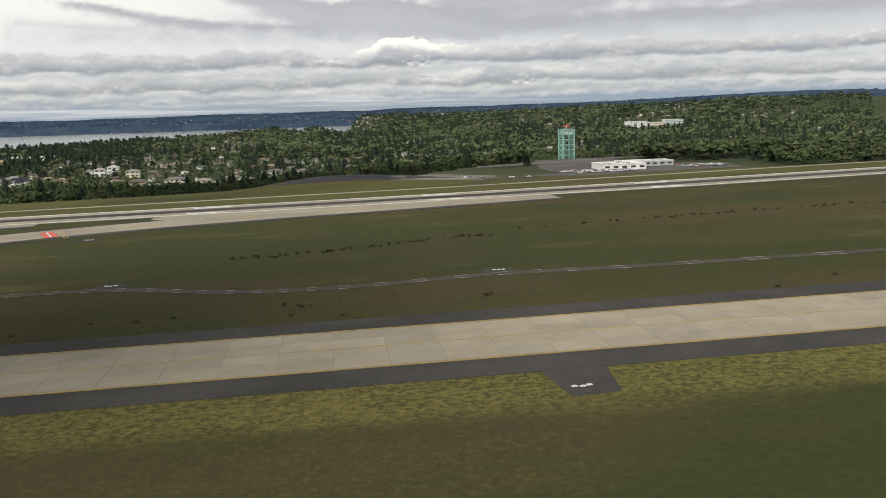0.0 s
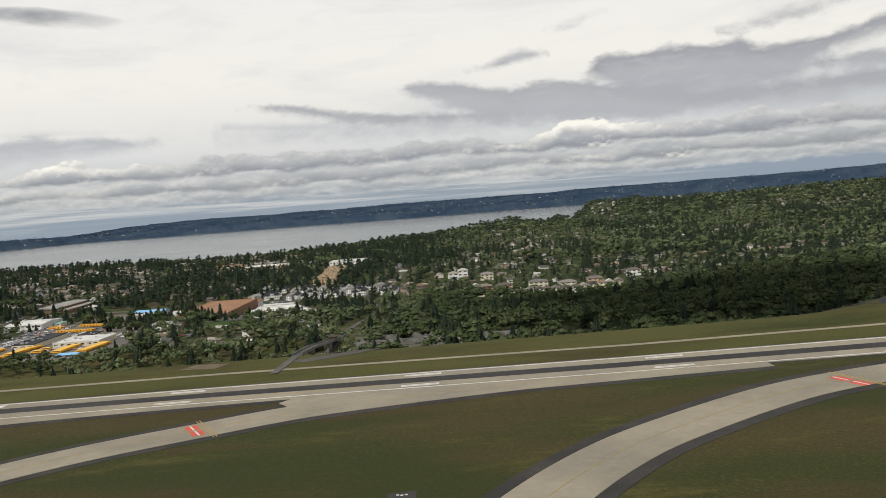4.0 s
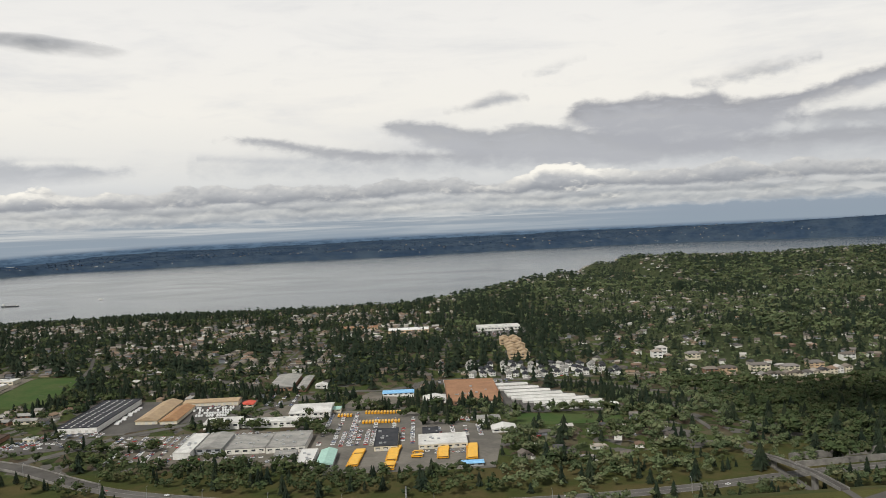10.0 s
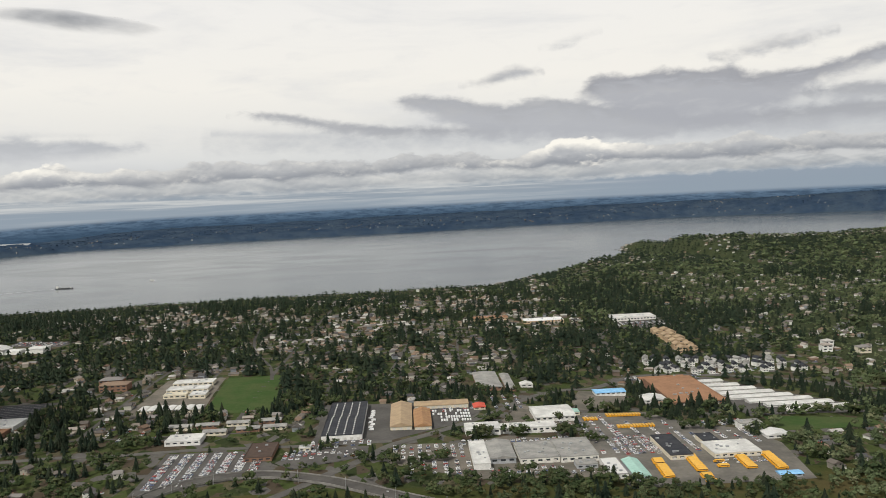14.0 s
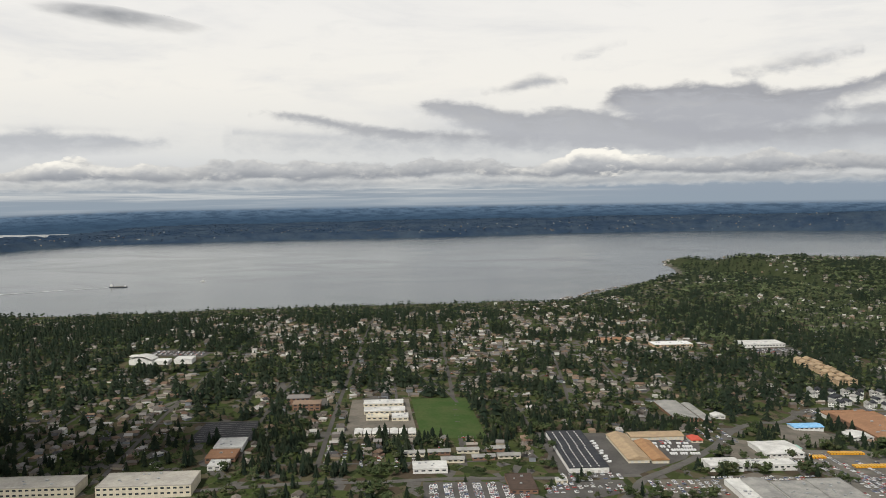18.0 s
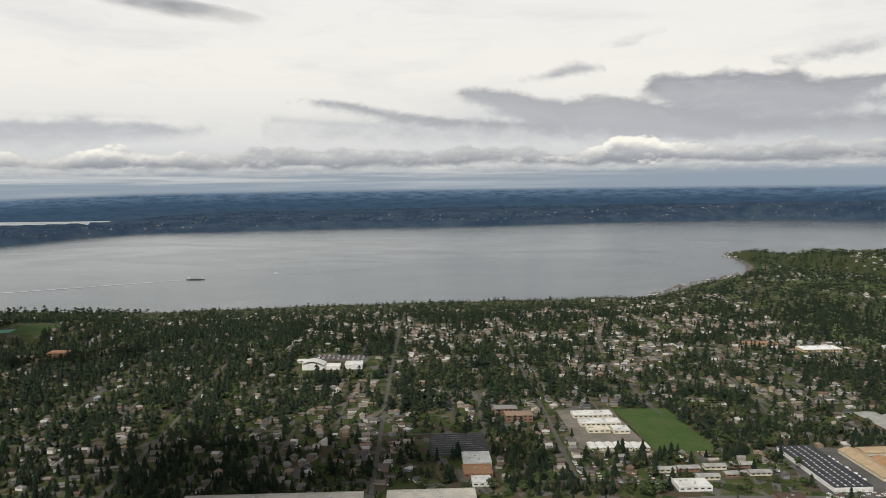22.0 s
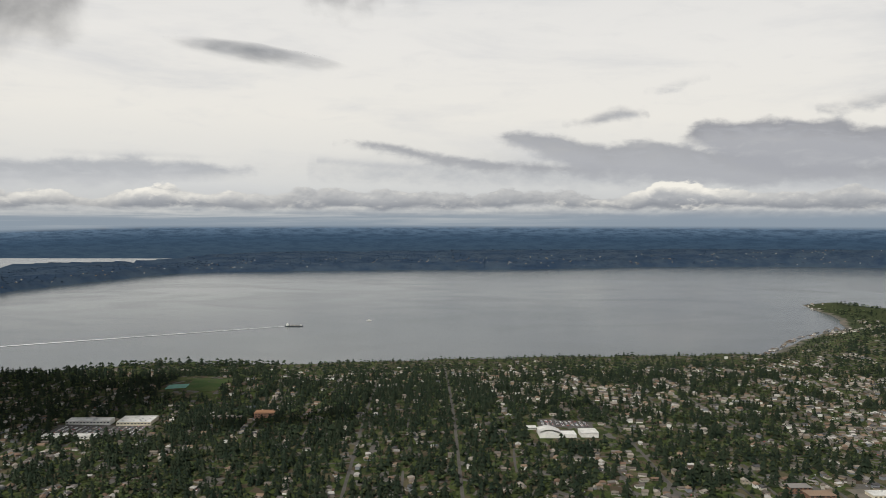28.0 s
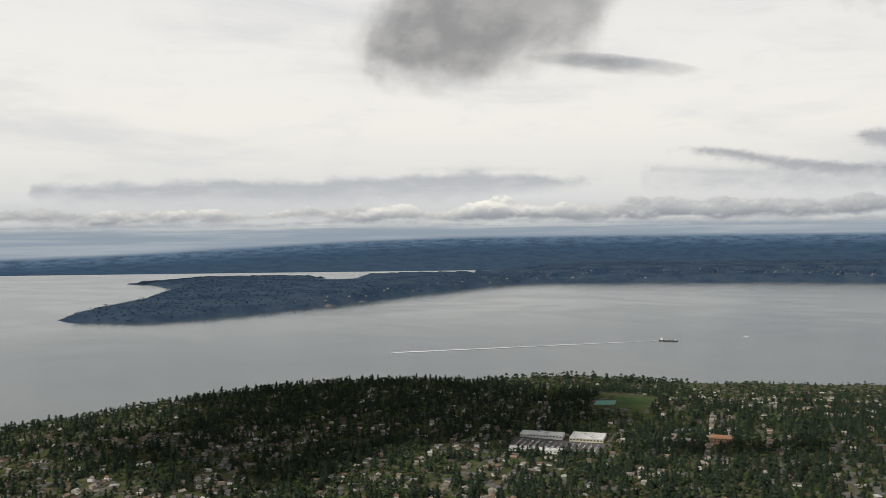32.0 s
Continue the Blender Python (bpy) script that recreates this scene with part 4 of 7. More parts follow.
M_BLUE = material("blue_sheet", (0.18, 0.42, 0.70), 0.6, (0.30, 0.55, 0.78), 0.5)
M_CREAM = material("cream_wall", (0.66, 0.60, 0.46), 0.9, (0.56, 0.51, 0.40), 0.3)
M_BEIGE = material("beige_siding", (0.58, 0.42, 0.27), 0.9, (0.48, 0.35, 0.23), 0.3)
M_PALE = material("white_siding", (0.74, 0.73, 0.69), 0.85, (0.62, 0.61, 0.58), 0.4)
M_BRICK = material("brown_brick_wall", (0.26, 0.15, 0.10), 0.95, (0.20, 0.12, 0.085), 0.6)
M_GREYWALL = material("grey_panel_wall", (0.40, 0.41, 0.42), 0.8, (0.32, 0.33, 0.34), 0.4)
M_LOT = material("parking_asphalt", (0.115, 0.108, 0.098), 0.95, (0.085, 0.080, 0.074), 0.07, grain=0.8)
M_STREET = material("street_asphalt", (0.105, 0.098, 0.088), 0.95, (0.075, 0.07, 0.064), 0.05)
M_BUSYARD = material("worn_yard_asphalt", (0.185, 0.170, 0.145), 0.95, (0.120, 0.112, 0.098), 0.06, grain=0.5)
M_YARD = material("gravel_yard", (0.19, 0.168, 0.138), 1.0, (0.12, 0.110, 0.09), 0.06, grain=0.5)
M_TURF = material("playing_field_turf", (0.042, 0.080, 0.020), 1.0, (0.066, 0.090, 0.030), 0.05, grain=0.5)
M_STEEL = material("green_painted_steel", (0.30, 0.50, 0.43), 0.6, (0.24, 0.42, 0.36), 0.8)
M_GALV = material("galvanised_steel", (0.45, 0.46, 0.46), 0.5, (0.36, 0.37, 0.37), 0.8, metal=0.6)
M_WALLC = material("cast_concrete", (0.24, 0.228, 0.208), 0.95, (0.15, 0.143, 0.13), 0.2)
M_DIRT = material("bare_dirt", (0.17, 0.128, 0.09), 1.0, (0.11, 0.09, 0.06), 0.1, grain=0.6)
M_SOIL = material("dark_mound_soil", (0.030, 0.030, 0.034), 1.0, (0.050, 0.048, 0.05), 0.1, grain=0.5)
M_TYRE = material("tyre_rubber", (0.02, 0.02, 0.02), 0.9)
M_BUS = material("school_bus_yellow", (0.74, 0.36, 0.025), 0.5, (0.68, 0.33, 0.03), 0.5)
M_BUSROOF = material("bus_roof", (0.72, 0.42, 0.08), 0.55, (0.66, 0.40, 0.10), 0.5)
M_CAR = tinted("car_paint", (0.75, 0.75, 0.74), (0.55, 0.56, 0.57), (0.06, 0.06, 0.065), (0.70, 0.70, 0.68), (0.25, 0.26, 0.28), (0.35, 0.05, 0.04), (0.72, 0.71, 0.70), (0.10, 0.13, 0.22), (0.40, 0.38, 0.34), rough=0.3, spread=0.1)
M_VAN = material("white_van_paint", (0.78, 0.78, 0.76), 0.35, (0.70, 0.70, 0.69), 0.5)
M_POND = water_material()
M_COURT = material("green_court", (0.16, 0.33, 0.26), 0.9, (0.13, 0.28, 0.22), 0.2)
M_REDC = material("red_cover", (0.62, 0.11, 0.07), 0.8, (0.5, 0.1, 0.07), 0.5)
M_SALMON = material("pink_white_paint", (0.66, 0.34, 0.27), 0.85, (0.72, 0.62, 0.56), 0.25)


def building(label, x0, x1, y0, y1, h, roof="flat", wall_m=None, roof_m=None, name="building", category="building", rows=1, doors=0, axis="y", rise=1.6, glass=True, vents=4, turn=0.0, storeys_from=0.0, base=None, group=""):
    """A house or hall with wall, roof, windows front and side, doors and roof fittings; it stands on the lowest ground under it."""
    cx, cy, w, d = (x0 + x1) / 2, (y0 + y1) / 2, x1 - x0, y1 - y0
    zs = [at_ground(a, b) for a in (x0, x1) for b in (y0, y1)]
    z = max(zs) if base is None else base
    drop = z - min(zs) + 0.3
    claim(x0 - 2, x1 + 2, y0 - 2, y1 + 2)
    if rows == 1:
        h, rise = h * 0.72, rise * 0.8
    ob = thing(name, label, category, cx, cy, z, turn, group)
    wall_m, roof_m = wall_m or M_WARE_WALL, roof_m or M_WARE_ROOF
    body = Geo().box(-w / 2, w / 2, -d / 2, d / 2, -drop, h)
    if roof == "gable":
        b = len(body.v)
        if axis == "y":
            body.v += [(-w / 2, -d / 2, h), (w / 2, -d / 2, h), (0, -d / 2, h + rise * 0.96), (-w / 2, d / 2, h), (w / 2, d / 2, h), (0, d / 2, h + rise * 0.96)]
        else:
            body.v += [(-w / 2, -d / 2, h), (-w / 2, d / 2, h), (-w / 2, 0, h + rise * 0.96), (w / 2, -d / 2, h), (w / 2, d / 2, h), (w / 2, 0, h + rise * 0.96)]
        body.f += [(b, b + 1, b + 2), (b + 3, b + 5, b + 4)]
    wall = part("wall", body, wall_m, ob)
    o = 0.35
    if roof == "flat":
        r = Geo().box(-w / 2 - 0.1, w / 2 + 0.1, -d / 2 - 0.1, d / 2 + 0.1, h + 0.004, h + 0.18)
        for q in ((-w / 2 - 0.1, w / 2 + 0.1, -d / 2 - 0.1, -d / 2 + 0.15), (-w / 2 - 0.1, w / 2 + 0.1, d / 2 - 0.15, d / 2 + 0.1),
                  (-w / 2 - 0.1, -w / 2 + 0.15, -d / 2 + 0.152, d / 2 - 0.152), (w / 2 - 0.15, w / 2 + 0.1, -d / 2 + 0.152, d / 2 - 0.152)):
            r.box(*q, h + 0.184, h + 0.42)
    else:
        r = Geo().prism(-w / 2 - o, w / 2 + o, -d / 2 - o, d / 2 + o, h + 0.05, h + 0.05 + rise, 0.0 if roof == "gable" else min(w, d) / 2, axis)
    rf = part("roof", r, roof_m, ob)
    if roof == "flat":
        for k in range(vents):
            a, b = rng.uniform(-w * 0.38, w * 0.38), rng.uniform(-d * 0.38, d * 0.38)
            s = rng.uniform(0.4, 0.8)
            part("roof_vent", Geo().box(a - s, a + s, b - s * 0.7, b + s * 0.7, h + 0.19, h + 0.19 + s * 0.9), M_GALV, rf)
    if glass:
        fh = h / rows
        for row in range(rows):
            n = max(2, int(w / 3.2))
            for k in range(n):
                a = -w / 2 + w * (k + 0.5) / n
                part("window", Geo().box(a - w / n * 0.28, a + w / n * 0.28, -d / 2 - 0.05, -d / 2 + 0.05, row * fh + fh * 0.42, row * fh + fh * 0.78), M_GLASS, wall)
    for k in range(doors):
        a = -w / 2 + w * (k + 0.5) / doors
        part("door", Geo().box(a - 0.8, a + 0.8, -d / 2 - 0.08, -d / 2 + 0.04, 0.0, min(1.6, h * 0.6)), M_ROLLER, wall)
    return ob


def patch(name, pts, mat, label, category="paving", lift=0.12, kind="structure"):
    """A flat or draped area inside a ring of corners, such as a car park or playing field."""
    p = np.array(pts, float)
    lo, hi = p.min(0), p.max(0)
    step = 6.0
    xs, ys = np.arange(lo[0], hi[0] + step, step), np.arange(lo[1], hi[1] + step, step)

    def inside(x, y):
        c = False
        for (ax, ay), (bx, by) in zip(p, np.roll(p, -1, 0)):
            if (ay > y) != (by > y) and x < (bx - ax) * (y - ay) / (by - ay) + ax:
                c = not c
        return c

    bm = bmesh.new()
    ring = [bm.verts.new((x, y, 0)) for x, y in p]
    bm.faces.new(ring)
    for g in xs[1:]:
        bmesh.ops.bisect_plane(bm, geom=bm.verts[:] + bm.edges[:] + bm.faces[:], plane_co=(g, 0, 0), plane_no=(1, 0, 0))
    for g in ys[1:]:
        bmesh.ops.bisect_plane(bm, geom=bm.verts[:] + bm.edges[:] + bm.faces[:], plane_co=(0, g, 0), plane_no=(0, 1, 0))
    for v in bm.verts:
        v.co.z = at_ground(v.co.x, v.co.y) + lift
    bmesh.ops.recalc_face_normals(bm, faces=bm.faces[:])
    if bm.faces[:] and sum(f.normal.z for f in bm.faces) < 0:
        bmesh.ops.reverse_faces(bm, faces=bm.faces[:])
    edge = [e for e in bm.edges if e.is_boundary]
    ext = bmesh.ops.extrude_edge_only(bm, edges=edge)
    for v in [g for g in ext["geom"] if isinstance(g, bmesh.types.BMVert)]:
        v.co.z -= 0.5
    me = bpy.data.meshes.new(name)
    bm.to_mesh(me)
    bm.free()
    me.materials.append(mat)
    for y in np.arange(lo[1], hi[1], MASK_S):
        for x in np.arange(lo[0], hi[0], MASK_S):
            if inside(x, y):
                claim(x, x, y, y)
    return tagged(new(name, me), label, category, kind=kind)


# ---- airfield things ----
def build_slabs():
    w, d = 6.0, 3.8
    me = slab_mesh(w - 0.05, d - 0.05)
    sl = 2.0 / 1160
    for k in range(-13, 60):
        x = k * w - 30
        for r in range(4):
            y = 90.4 + (x + 560) * sl + (r - 1.5) * d
            part("slab", me, None, taxiway, at=(x, y, at_ground(x, y) + 0.11)).rotation_euler = (0, -math.atan(0.015), 0)


def marker_boxes(x, y, turn=0.0):
    """A group of three white light bases on an asphalt apron."""
    ob = thing("light_bases", "three white light boxes on a dark asphalt apron", "airfield light", x, y, at_ground(x, y) + 0.10, turn)
    for a, b, s in ((-0.75, 0.1, 0.26), (0.0, -0.1, 0.26), (0.75, 0.1, 0.26)):
        part("box", Geo().box(a - s, a + s, b - s * 0.7, b + s * 0.7, 0, 0.08), M_WHITE, ob)
        part("lamp", Geo().tube((a, b, 0.08), (a, b, 0.2), 0.06, 0.04), M_GALV, ob)
    return ob


patch("apron", [(17.4, 79), (24.6, 79), (23.4, 70), (18.6, 69.6)], M_ASPHALT, "dark asphalt apron beside the taxiway", "apron", 0.03)
marker_boxes(20.2, 72, 8)
for x, y in ((24, 131.5), (-38.4, 139.5), (-57, 198.3), (-168, 157), (-107.5, 138.7), (-57.3, 108.5)):
    patch("apron", [(x - 2.6, y - 1.8), (x + 2.6, y - 1.8), (x + 2.4, y + 1.8), (x - 2.6, y + 1.6)], M_ASPHALT, "small dark asphalt pad in the grass", "apron", 0.05)
    marker_boxes(x, y)


def build_hut(x, y, turn, aerials=8, size=1.0):
    """A squat equipment shelter with a wide flat roof deck, rails and aerials."""
    ob = thing("equipment_shelter", "squat pink and white shelter with aerials", "shelter", x, y, None, turn)
    ob.scale = (size, size, size)
    w = part("wall", Geo().box(-2.6, 2.6, -1.8, 1.8, -0.2, 2.0), M_SALMON, ob, "pink and white painted walls")
    part("door", Geo().box(-0.5, 0.3, -1.86, -1.78, 0.0, 1.4), M_TYRE, w)
    part("panel", Geo().box(-2.3, -0.8, -1.85, -1.78, 0.3, 1.7), M_PALE, w)
    part("plinth", Geo().box(-3.3, 3.3, -2.6, 2.4, -0.2, 0.12), M_WALLC, ob)
    deck = part("roof", Geo().box(-3.9, 3.9, -2.9, 2.9, 2.004, 2.45), M_PALE, ob, "wide white roof deck")
    for a in (-1, 1):
        part("rail", Geo().tube((-3.8, a * 2.8, 3.0), (3.8, a * 2.8, 3.0), 0.05, n=5), M_GALV, deck)
        part("rail", Geo().tube((a * 3.8, -2.8, 3.0), (a * 3.8, 2.8, 3.0), 0.05, n=5), M_GALV, deck)
        for b in (-1, 0, 1):
            part("rail_post", Geo().tube((a * 3.8, b * 2.8, 2.45), (a * 3.8, b * 2.8, 3.0), 0.05, n=5), M_GALV, deck)
    for k in range(aerials):
        a = -3.5 + 7 * k / max(1, aerials - 1)
        part("aerial", Geo().tube((a, 2.9 + 1.2 * math.sin(k * 2.3), -0.1), (a, 2.9 + 1.2 * math.sin(k * 2.3), 3.9), 0.07, 0.05, 5), M_PALE, ob)
    for k in range(4):
        part("conduit", Geo().box(-2 + k, -1.6 + k, -0.6, -0.2, 2.454, 2.62), M_GALV, deck)


patch("shelter_yard", [(-73, 131), (-71, 124), (-66, 121), (-64.5, 110), (-62, 110), (-61, 121), (-56, 123), (-53, 128), (-60, 131), (-68, 132)], M_ASPHALT, "dark asphalt yard round a shelter", "yard", 0.06)
build_hut(-65.3, 125.3, -28, 8, 0.62)
patch("shelter_yard", [(-340, 200), (-316, 197), (-312, 207), (-334, 213)], M_ROAD, "grey paved yard round a shelter", "yard", 0.06)
build_hut(-329, 207, 8, 3)


for x, y in ((-53.2, 124.6), (-52.3, 125.4), (-51.4, 125.0)):
    post = thing("marker_post", "short white post in the grass beside a shelter", "post", x, y, group="short white posts")
    part("stake", Geo().tube((0, 0, -0.2), (0, 0, 1.15), 0.11, 0.09, 7), M_PALE, post)
    part("cap", Geo().tube((0, 0, 1.154), (0, 0, 1.26), 0.12, 0.05, 7), M_SALMON, post)

for pts in JUNCTIONS:
    patch("exit_apron", pts, M_CONCRETE, "pale concrete where an exit leaves the runway", "taxiway", 0.13)


def shrub_row():
    """Low dark tussocks along a ditch."""
    a = np.column_stack([np.linspace(-22, 30, 120), np.interp(np.linspace(-22, 30, 120), [-16, 3, 21], [159, 163, 170])])
    b = np.column_stack([np.linspace(38, 130, 130), np.interp(np.linspace(38, 130, 130), [43, 72, 110], [177, 180, 183])])
    c = np.column_stack([rng.uniform(-30, 130, 24), rng.uniform(106, 118, 24)])
    d = np.column_stack([rng.uniform(-110, 60, 18), rng.uniform(106, 118, 18)])
    p = np.concatenate([a, b, c, d])
    keep = rng.random(len(p)) < 0.7
    p = p[keep] + rng.normal(0, 0.7, (keep.sum(), 2))
    scatter("ditch_shrubs", BROADLEAVES[:3], p, rng.uniform(0.25, 0.95, len(p)), M_SHRUB, "low dark tussocks scattered along a ditch", "shrub", 1.5, 0.25)


M_SHRUB = foliage("tussock_leaves", (0.022, 0.030, 0.012), (0.040, 0.040, 0.018), (0.05, 0.045, 0.02), 0.3)
shrub_row()


def steel_tower(x, y):
    """A tall open steel tower with floors, cross braces and a red aerial on top."""
    ob = thing("radar_tower", "tall open tower of pale green steel with a red aerial", "tower", x, y, None, 6)
    s, n, fh = 3.1, 7, 2.7
    for a in (-1, 1):
        for b in (-1, 1):
            part("leg", Geo().tube((a * s, b * s, -0.3), (a * s, b * s, n * fh), 0.38, n=6), M_STEEL, ob)
        part("leg", Geo().tube((a * s, 0, -0.3), (a * s, 0, n * fh), 0.2, n=6), M_STEEL, ob)
        part("leg", Geo().tube((0, a * s, -0.3), (0, a * s, n * fh), 0.2, n=6), M_STEEL, ob)
    for k in range(n):
        z = k * fh
        fl = part("floor", Geo().box(-s - 0.4, s + 0.4, -s - 0.4, s + 0.4, z + fh - 0.25, z + fh), M_STEEL, ob)
        for a in (-1, 1):
            part("brace", Geo().tube((-s, a * s, z), (0, a * s, z + fh), 0.13, n=5), M_STEEL, fl)
            part("brace", Geo().tube((s, a * s, z), (0, a * s, z + fh), 0.13, n=5), M_STEEL, fl)
            part("brace", Geo().tube((a * s, -s, z), (a * s, 0, z + fh), 0.13, n=5), M_STEEL, fl)
            part("brace", Geo().tube((a * s, s, z), (a * s, 0, z + fh), 0.13, n=5), M_STEEL, fl)
    part("cabin", Geo().box(-2.6, 2.6, -2.6, 2.6, n * fh - 2.5, n * fh - 0.3), M_PALE, ob, "pale panelled cabin")
    part("mast", Geo().tube((0, 0, n * fh), (0, 0, n * fh + 2.0), 0.35, n=6), M_GALV, ob)
    part("aerial", Geo().box(-1.5, 1.5, -0.25, 0.25, n * fh + 1.2, n * fh + 2.0), M_REDC, ob, "red rotating aerial")
    part("aerial_tip", Geo().tube((0, 0, n * fh + 2.0), (0, 0, n * fh + 3.2), 0.1, n=5), M_REDC, ob)


steel_tower(123, 446)
patch("tower_yard", [(78, 336), (92, 348), (91, 376), (106, 452), (138, 452), (144, 388), (176, 372), (172, 345), (120, 334), (103, 330)], M_STREET, "worn asphalt yard with parked cars below a tower", "car park", 0.08)
patch("apron", [(19, 307), (32, 307), (53, 308), (66, 345), (44, 364), (28, 354)], M_YARD, "pale gravel apron by the perimeter road", "yard", 0.09)
patch("access_road", [(45, 294), (49, 293), (80, 334), (77, 339), (66, 330)], M_SERVICE, "short road from the perimeter to a yard", "road", 0.12)
building("long low white office with a row of dark windows", 112, 131, 350, 366, 3.2, wall_m=M_PALE, roof_m=M_WHITE_ROOF, vents=6)
building("grey flat-roofed annex behind a white office", 126, 150, 367, 377, 2.8, wall_m=M_GREYWALL, roof_m=M_WHITE_ROOF, vents=3)
building("tall white hospital block on a wooded rise", 398, 426, 1128, 1142, 11, rows=5, wall_m=M_PALE, roof_m=M_WHITE_ROOF, name="hospital")
building("cream hospital wing among other buildings", 432, 462, 1150, 1166, 8, rows=3, wall_m=M_CREAM, roof_m=M_WHITE_ROOF, name="hospital")
building("pale green glazed hospital wing", 468, 494, 1172, 1186, 9, rows=4, wall_m=material("pale_green_cladding", (0.52, 0.60, 0.56), 0.7, (0.44, 0.52, 0.49), 0.4), roof_m=M_WHITE_ROOF, name="hospital")


# ---- vehicles ----
def car_template():
    ob = thing("car", "small car parked in a row", "car", 0, 0, -300)
    b = Geo().box(-1.05, 1.05, -0.42, 0.42, 0.14, 0.42)
    k = len(b.v)
    b.v += [(-0.75, -0.38, 0.424), (0.55, -0.38, 0.424), (0.55, 0.38, 0.424), (-0.75, 0.38, 0.424), (-0.5, -0.31, 0.70), (0.25, -0.31, 0.70), (0.25, 0.31, 0.70), (-0.5, 0.31, 0.70)]
    b.f += [(k + 4, k + 5, k + 6, k + 7), (k, k + 1, k + 5, k + 4), (k + 1, k + 2, k + 6, k + 5), (k + 2, k + 3, k + 7, k + 6), (k + 3, k, k + 4, k + 7)]
    part("body", b, M_CAR, ob)
    g = Geo()
    for s in (-1, 1):
        g.box(-0.5, 0.3, s * 0.36 - 0.02, s * 0.36 + 0.02, 0.46, 0.64)
    part("side_window", g, M_GLASS, ob)
    g = Geo()
    g.v += [(0.53, -0.30, 0.45), (0.53, 0.30, 0.45), (0.30, 0.27, 0.68), (0.30, -0.27, 0.68)]
    g.v = [(x + 0.02, y, z + 0.01) for x, y, z in g.v] + [(x - 0.06, y, z - 0.03) for x, y, z in g.v]
    g.f += [(0, 1, 2, 3), (4, 7, 6, 5), (0, 4, 5, 1), (1, 5, 6, 2), (2, 6, 7, 3), (3, 7, 4, 0)]
    part("windscreen", g, M_GLASS, ob)
    for a in (-0.65, 0.65):
        for s in (-1, 1):
            part("wheel", Geo().tube((a, s * 0.36, 0.15), (a, s * 0.45, 0.15), 0.155, n=8), M_TYRE, ob)
    return ob


def van_template():
    ob = thing("van", "white delivery van parked in a lot", "van", 0, 0, -300, group="white vans")
    b = Geo().box(-1.35, 0.75, -0.5, 0.5, 0.2, 1.15).box(0.754, 1.3, -0.48, 0.48, 0.2, 0.75)
    part("body", b, M_VAN, ob)
    part("windscreen", Geo().box(0.754, 0.9, -0.44, 0.44, 0.752, 1.02), M_GLASS, ob)
    for a in (-0.85, 0.85):
        for s in (-1, 1):
            part("wheel", Geo().tube((a, s * 0.42, 0.18), (a, s * 0.53, 0.18), 0.18, n=8), M_TYRE, ob)
    return ob


def bus_template():
    ob = thing("school_bus", "yellow school bus parked in a tight row", "bus", 0, 0, -300, group="yellow school buses")
    part("body", Geo().box(-2.6, 1.9, -0.58, 0.58, 0.3, 1.25).box(1.904, 2.6, -0.48, 0.48, 0.3, 0.85), M_BUS, ob)
    part("roof", Geo().prism(-2.58, 1.88, -0.56, 0.56, 1.27, 1.48, 0.25, "x", 0.02), M_BUSROOF, ob, "rounded yellow roof")
    for s in (-1, 1):
        part("window_band", Geo().box(-2.4, 1.6, s * 0.585 - 0.012, s * 0.585 + 0.012, 0.82, 1.10), M_GLASS, ob)
    part("windscreen", Geo().box(1.895, 1.925, -0.48, 0.48, 0.87, 1.15), M_GLASS, ob)
    for a in (-1.6, 2.0):
        for s in (-1, 1):
            part("wheel", Geo().tube((a, s * 0.46, 0.25), (a, s * 0.6, 0.25), 0.25, n=8), M_TYRE, ob)
    return ob


CAR, VAN, BUS = car_template(), van_template(), bus_template()
car_spots = []


def place(template, x, y, turn, label="", lift=0.14):
    ob = copy_thing(template, pose(x, y, at_ground(x, y) + lift, 0, 0, turn))
    if label:
        ob["label"] = label
    return ob


def park(x0, x1, y0, y1, rows, pitch=1.35, fill=0.85, along="y"):
    """Cars side by side in rows."""
    for x in np.linspace(x0, x1, rows):
        for y in np.arange(y0, y1, pitch):
            if rng.random() < fill:
                car_spots.append((x + rng.normal(0, 0.1), y + rng.normal(0, 0.08), 90 * (along != "y") + 180 * (rng.random() < 0.5) + rng.normal(0, 2)))


# ---- highway and streets ----
def road(name, pts, width, label, mat=None, lift=0.10, level=False, line=True):
    claim_line(pts, width / 2 + 1.5)
    ob = ribbon(name, pts, width, mat or M_ROAD, lift, None, label, "road", level=level)
    return ob


HIGHWAY = curve((-660, 300), (-648, 345), (-636, 388), (-622, 414), (-600, 427), (-575, 428), (-545, 414), (-515, 393), (-486, 375), (-455, 362), (-420, 350), (-381, 344), (-330, 341), (-260, 346), (-200, 357), (-120, 366), (-20, 372), (120, 420), (300, 520))
hw = road("highway", HIGHWAY, 8.2, "wide grey highway curving below the embankment")
LOWER = curve((-640, 300), (-610, 352), (-587, 378), (-563, 405), (-548, 426), (-530, 450), (-518, 470), (-493, 492), (-460, 527), (-430, 570), (-404, 593), (-383, 601), (-345, 640), (-307, 643), (-272, 632), (-240, 610), (-214, 578), (-170, 575), (-60, 590), (60, 620))
road("street", LOWER, 5.4, "grey street running under the highway to the shops", lift=0.16)
SOUTHBOUND = curve((-700, 330), (-640, 352), (-590, 362), (-535, 365), (-505, 361), (-465, 352), (-410, 338), (-330, 331))
road("highway", SOUTHBOUND, 6.2, "second carriageway of the highway", lift=0.2)
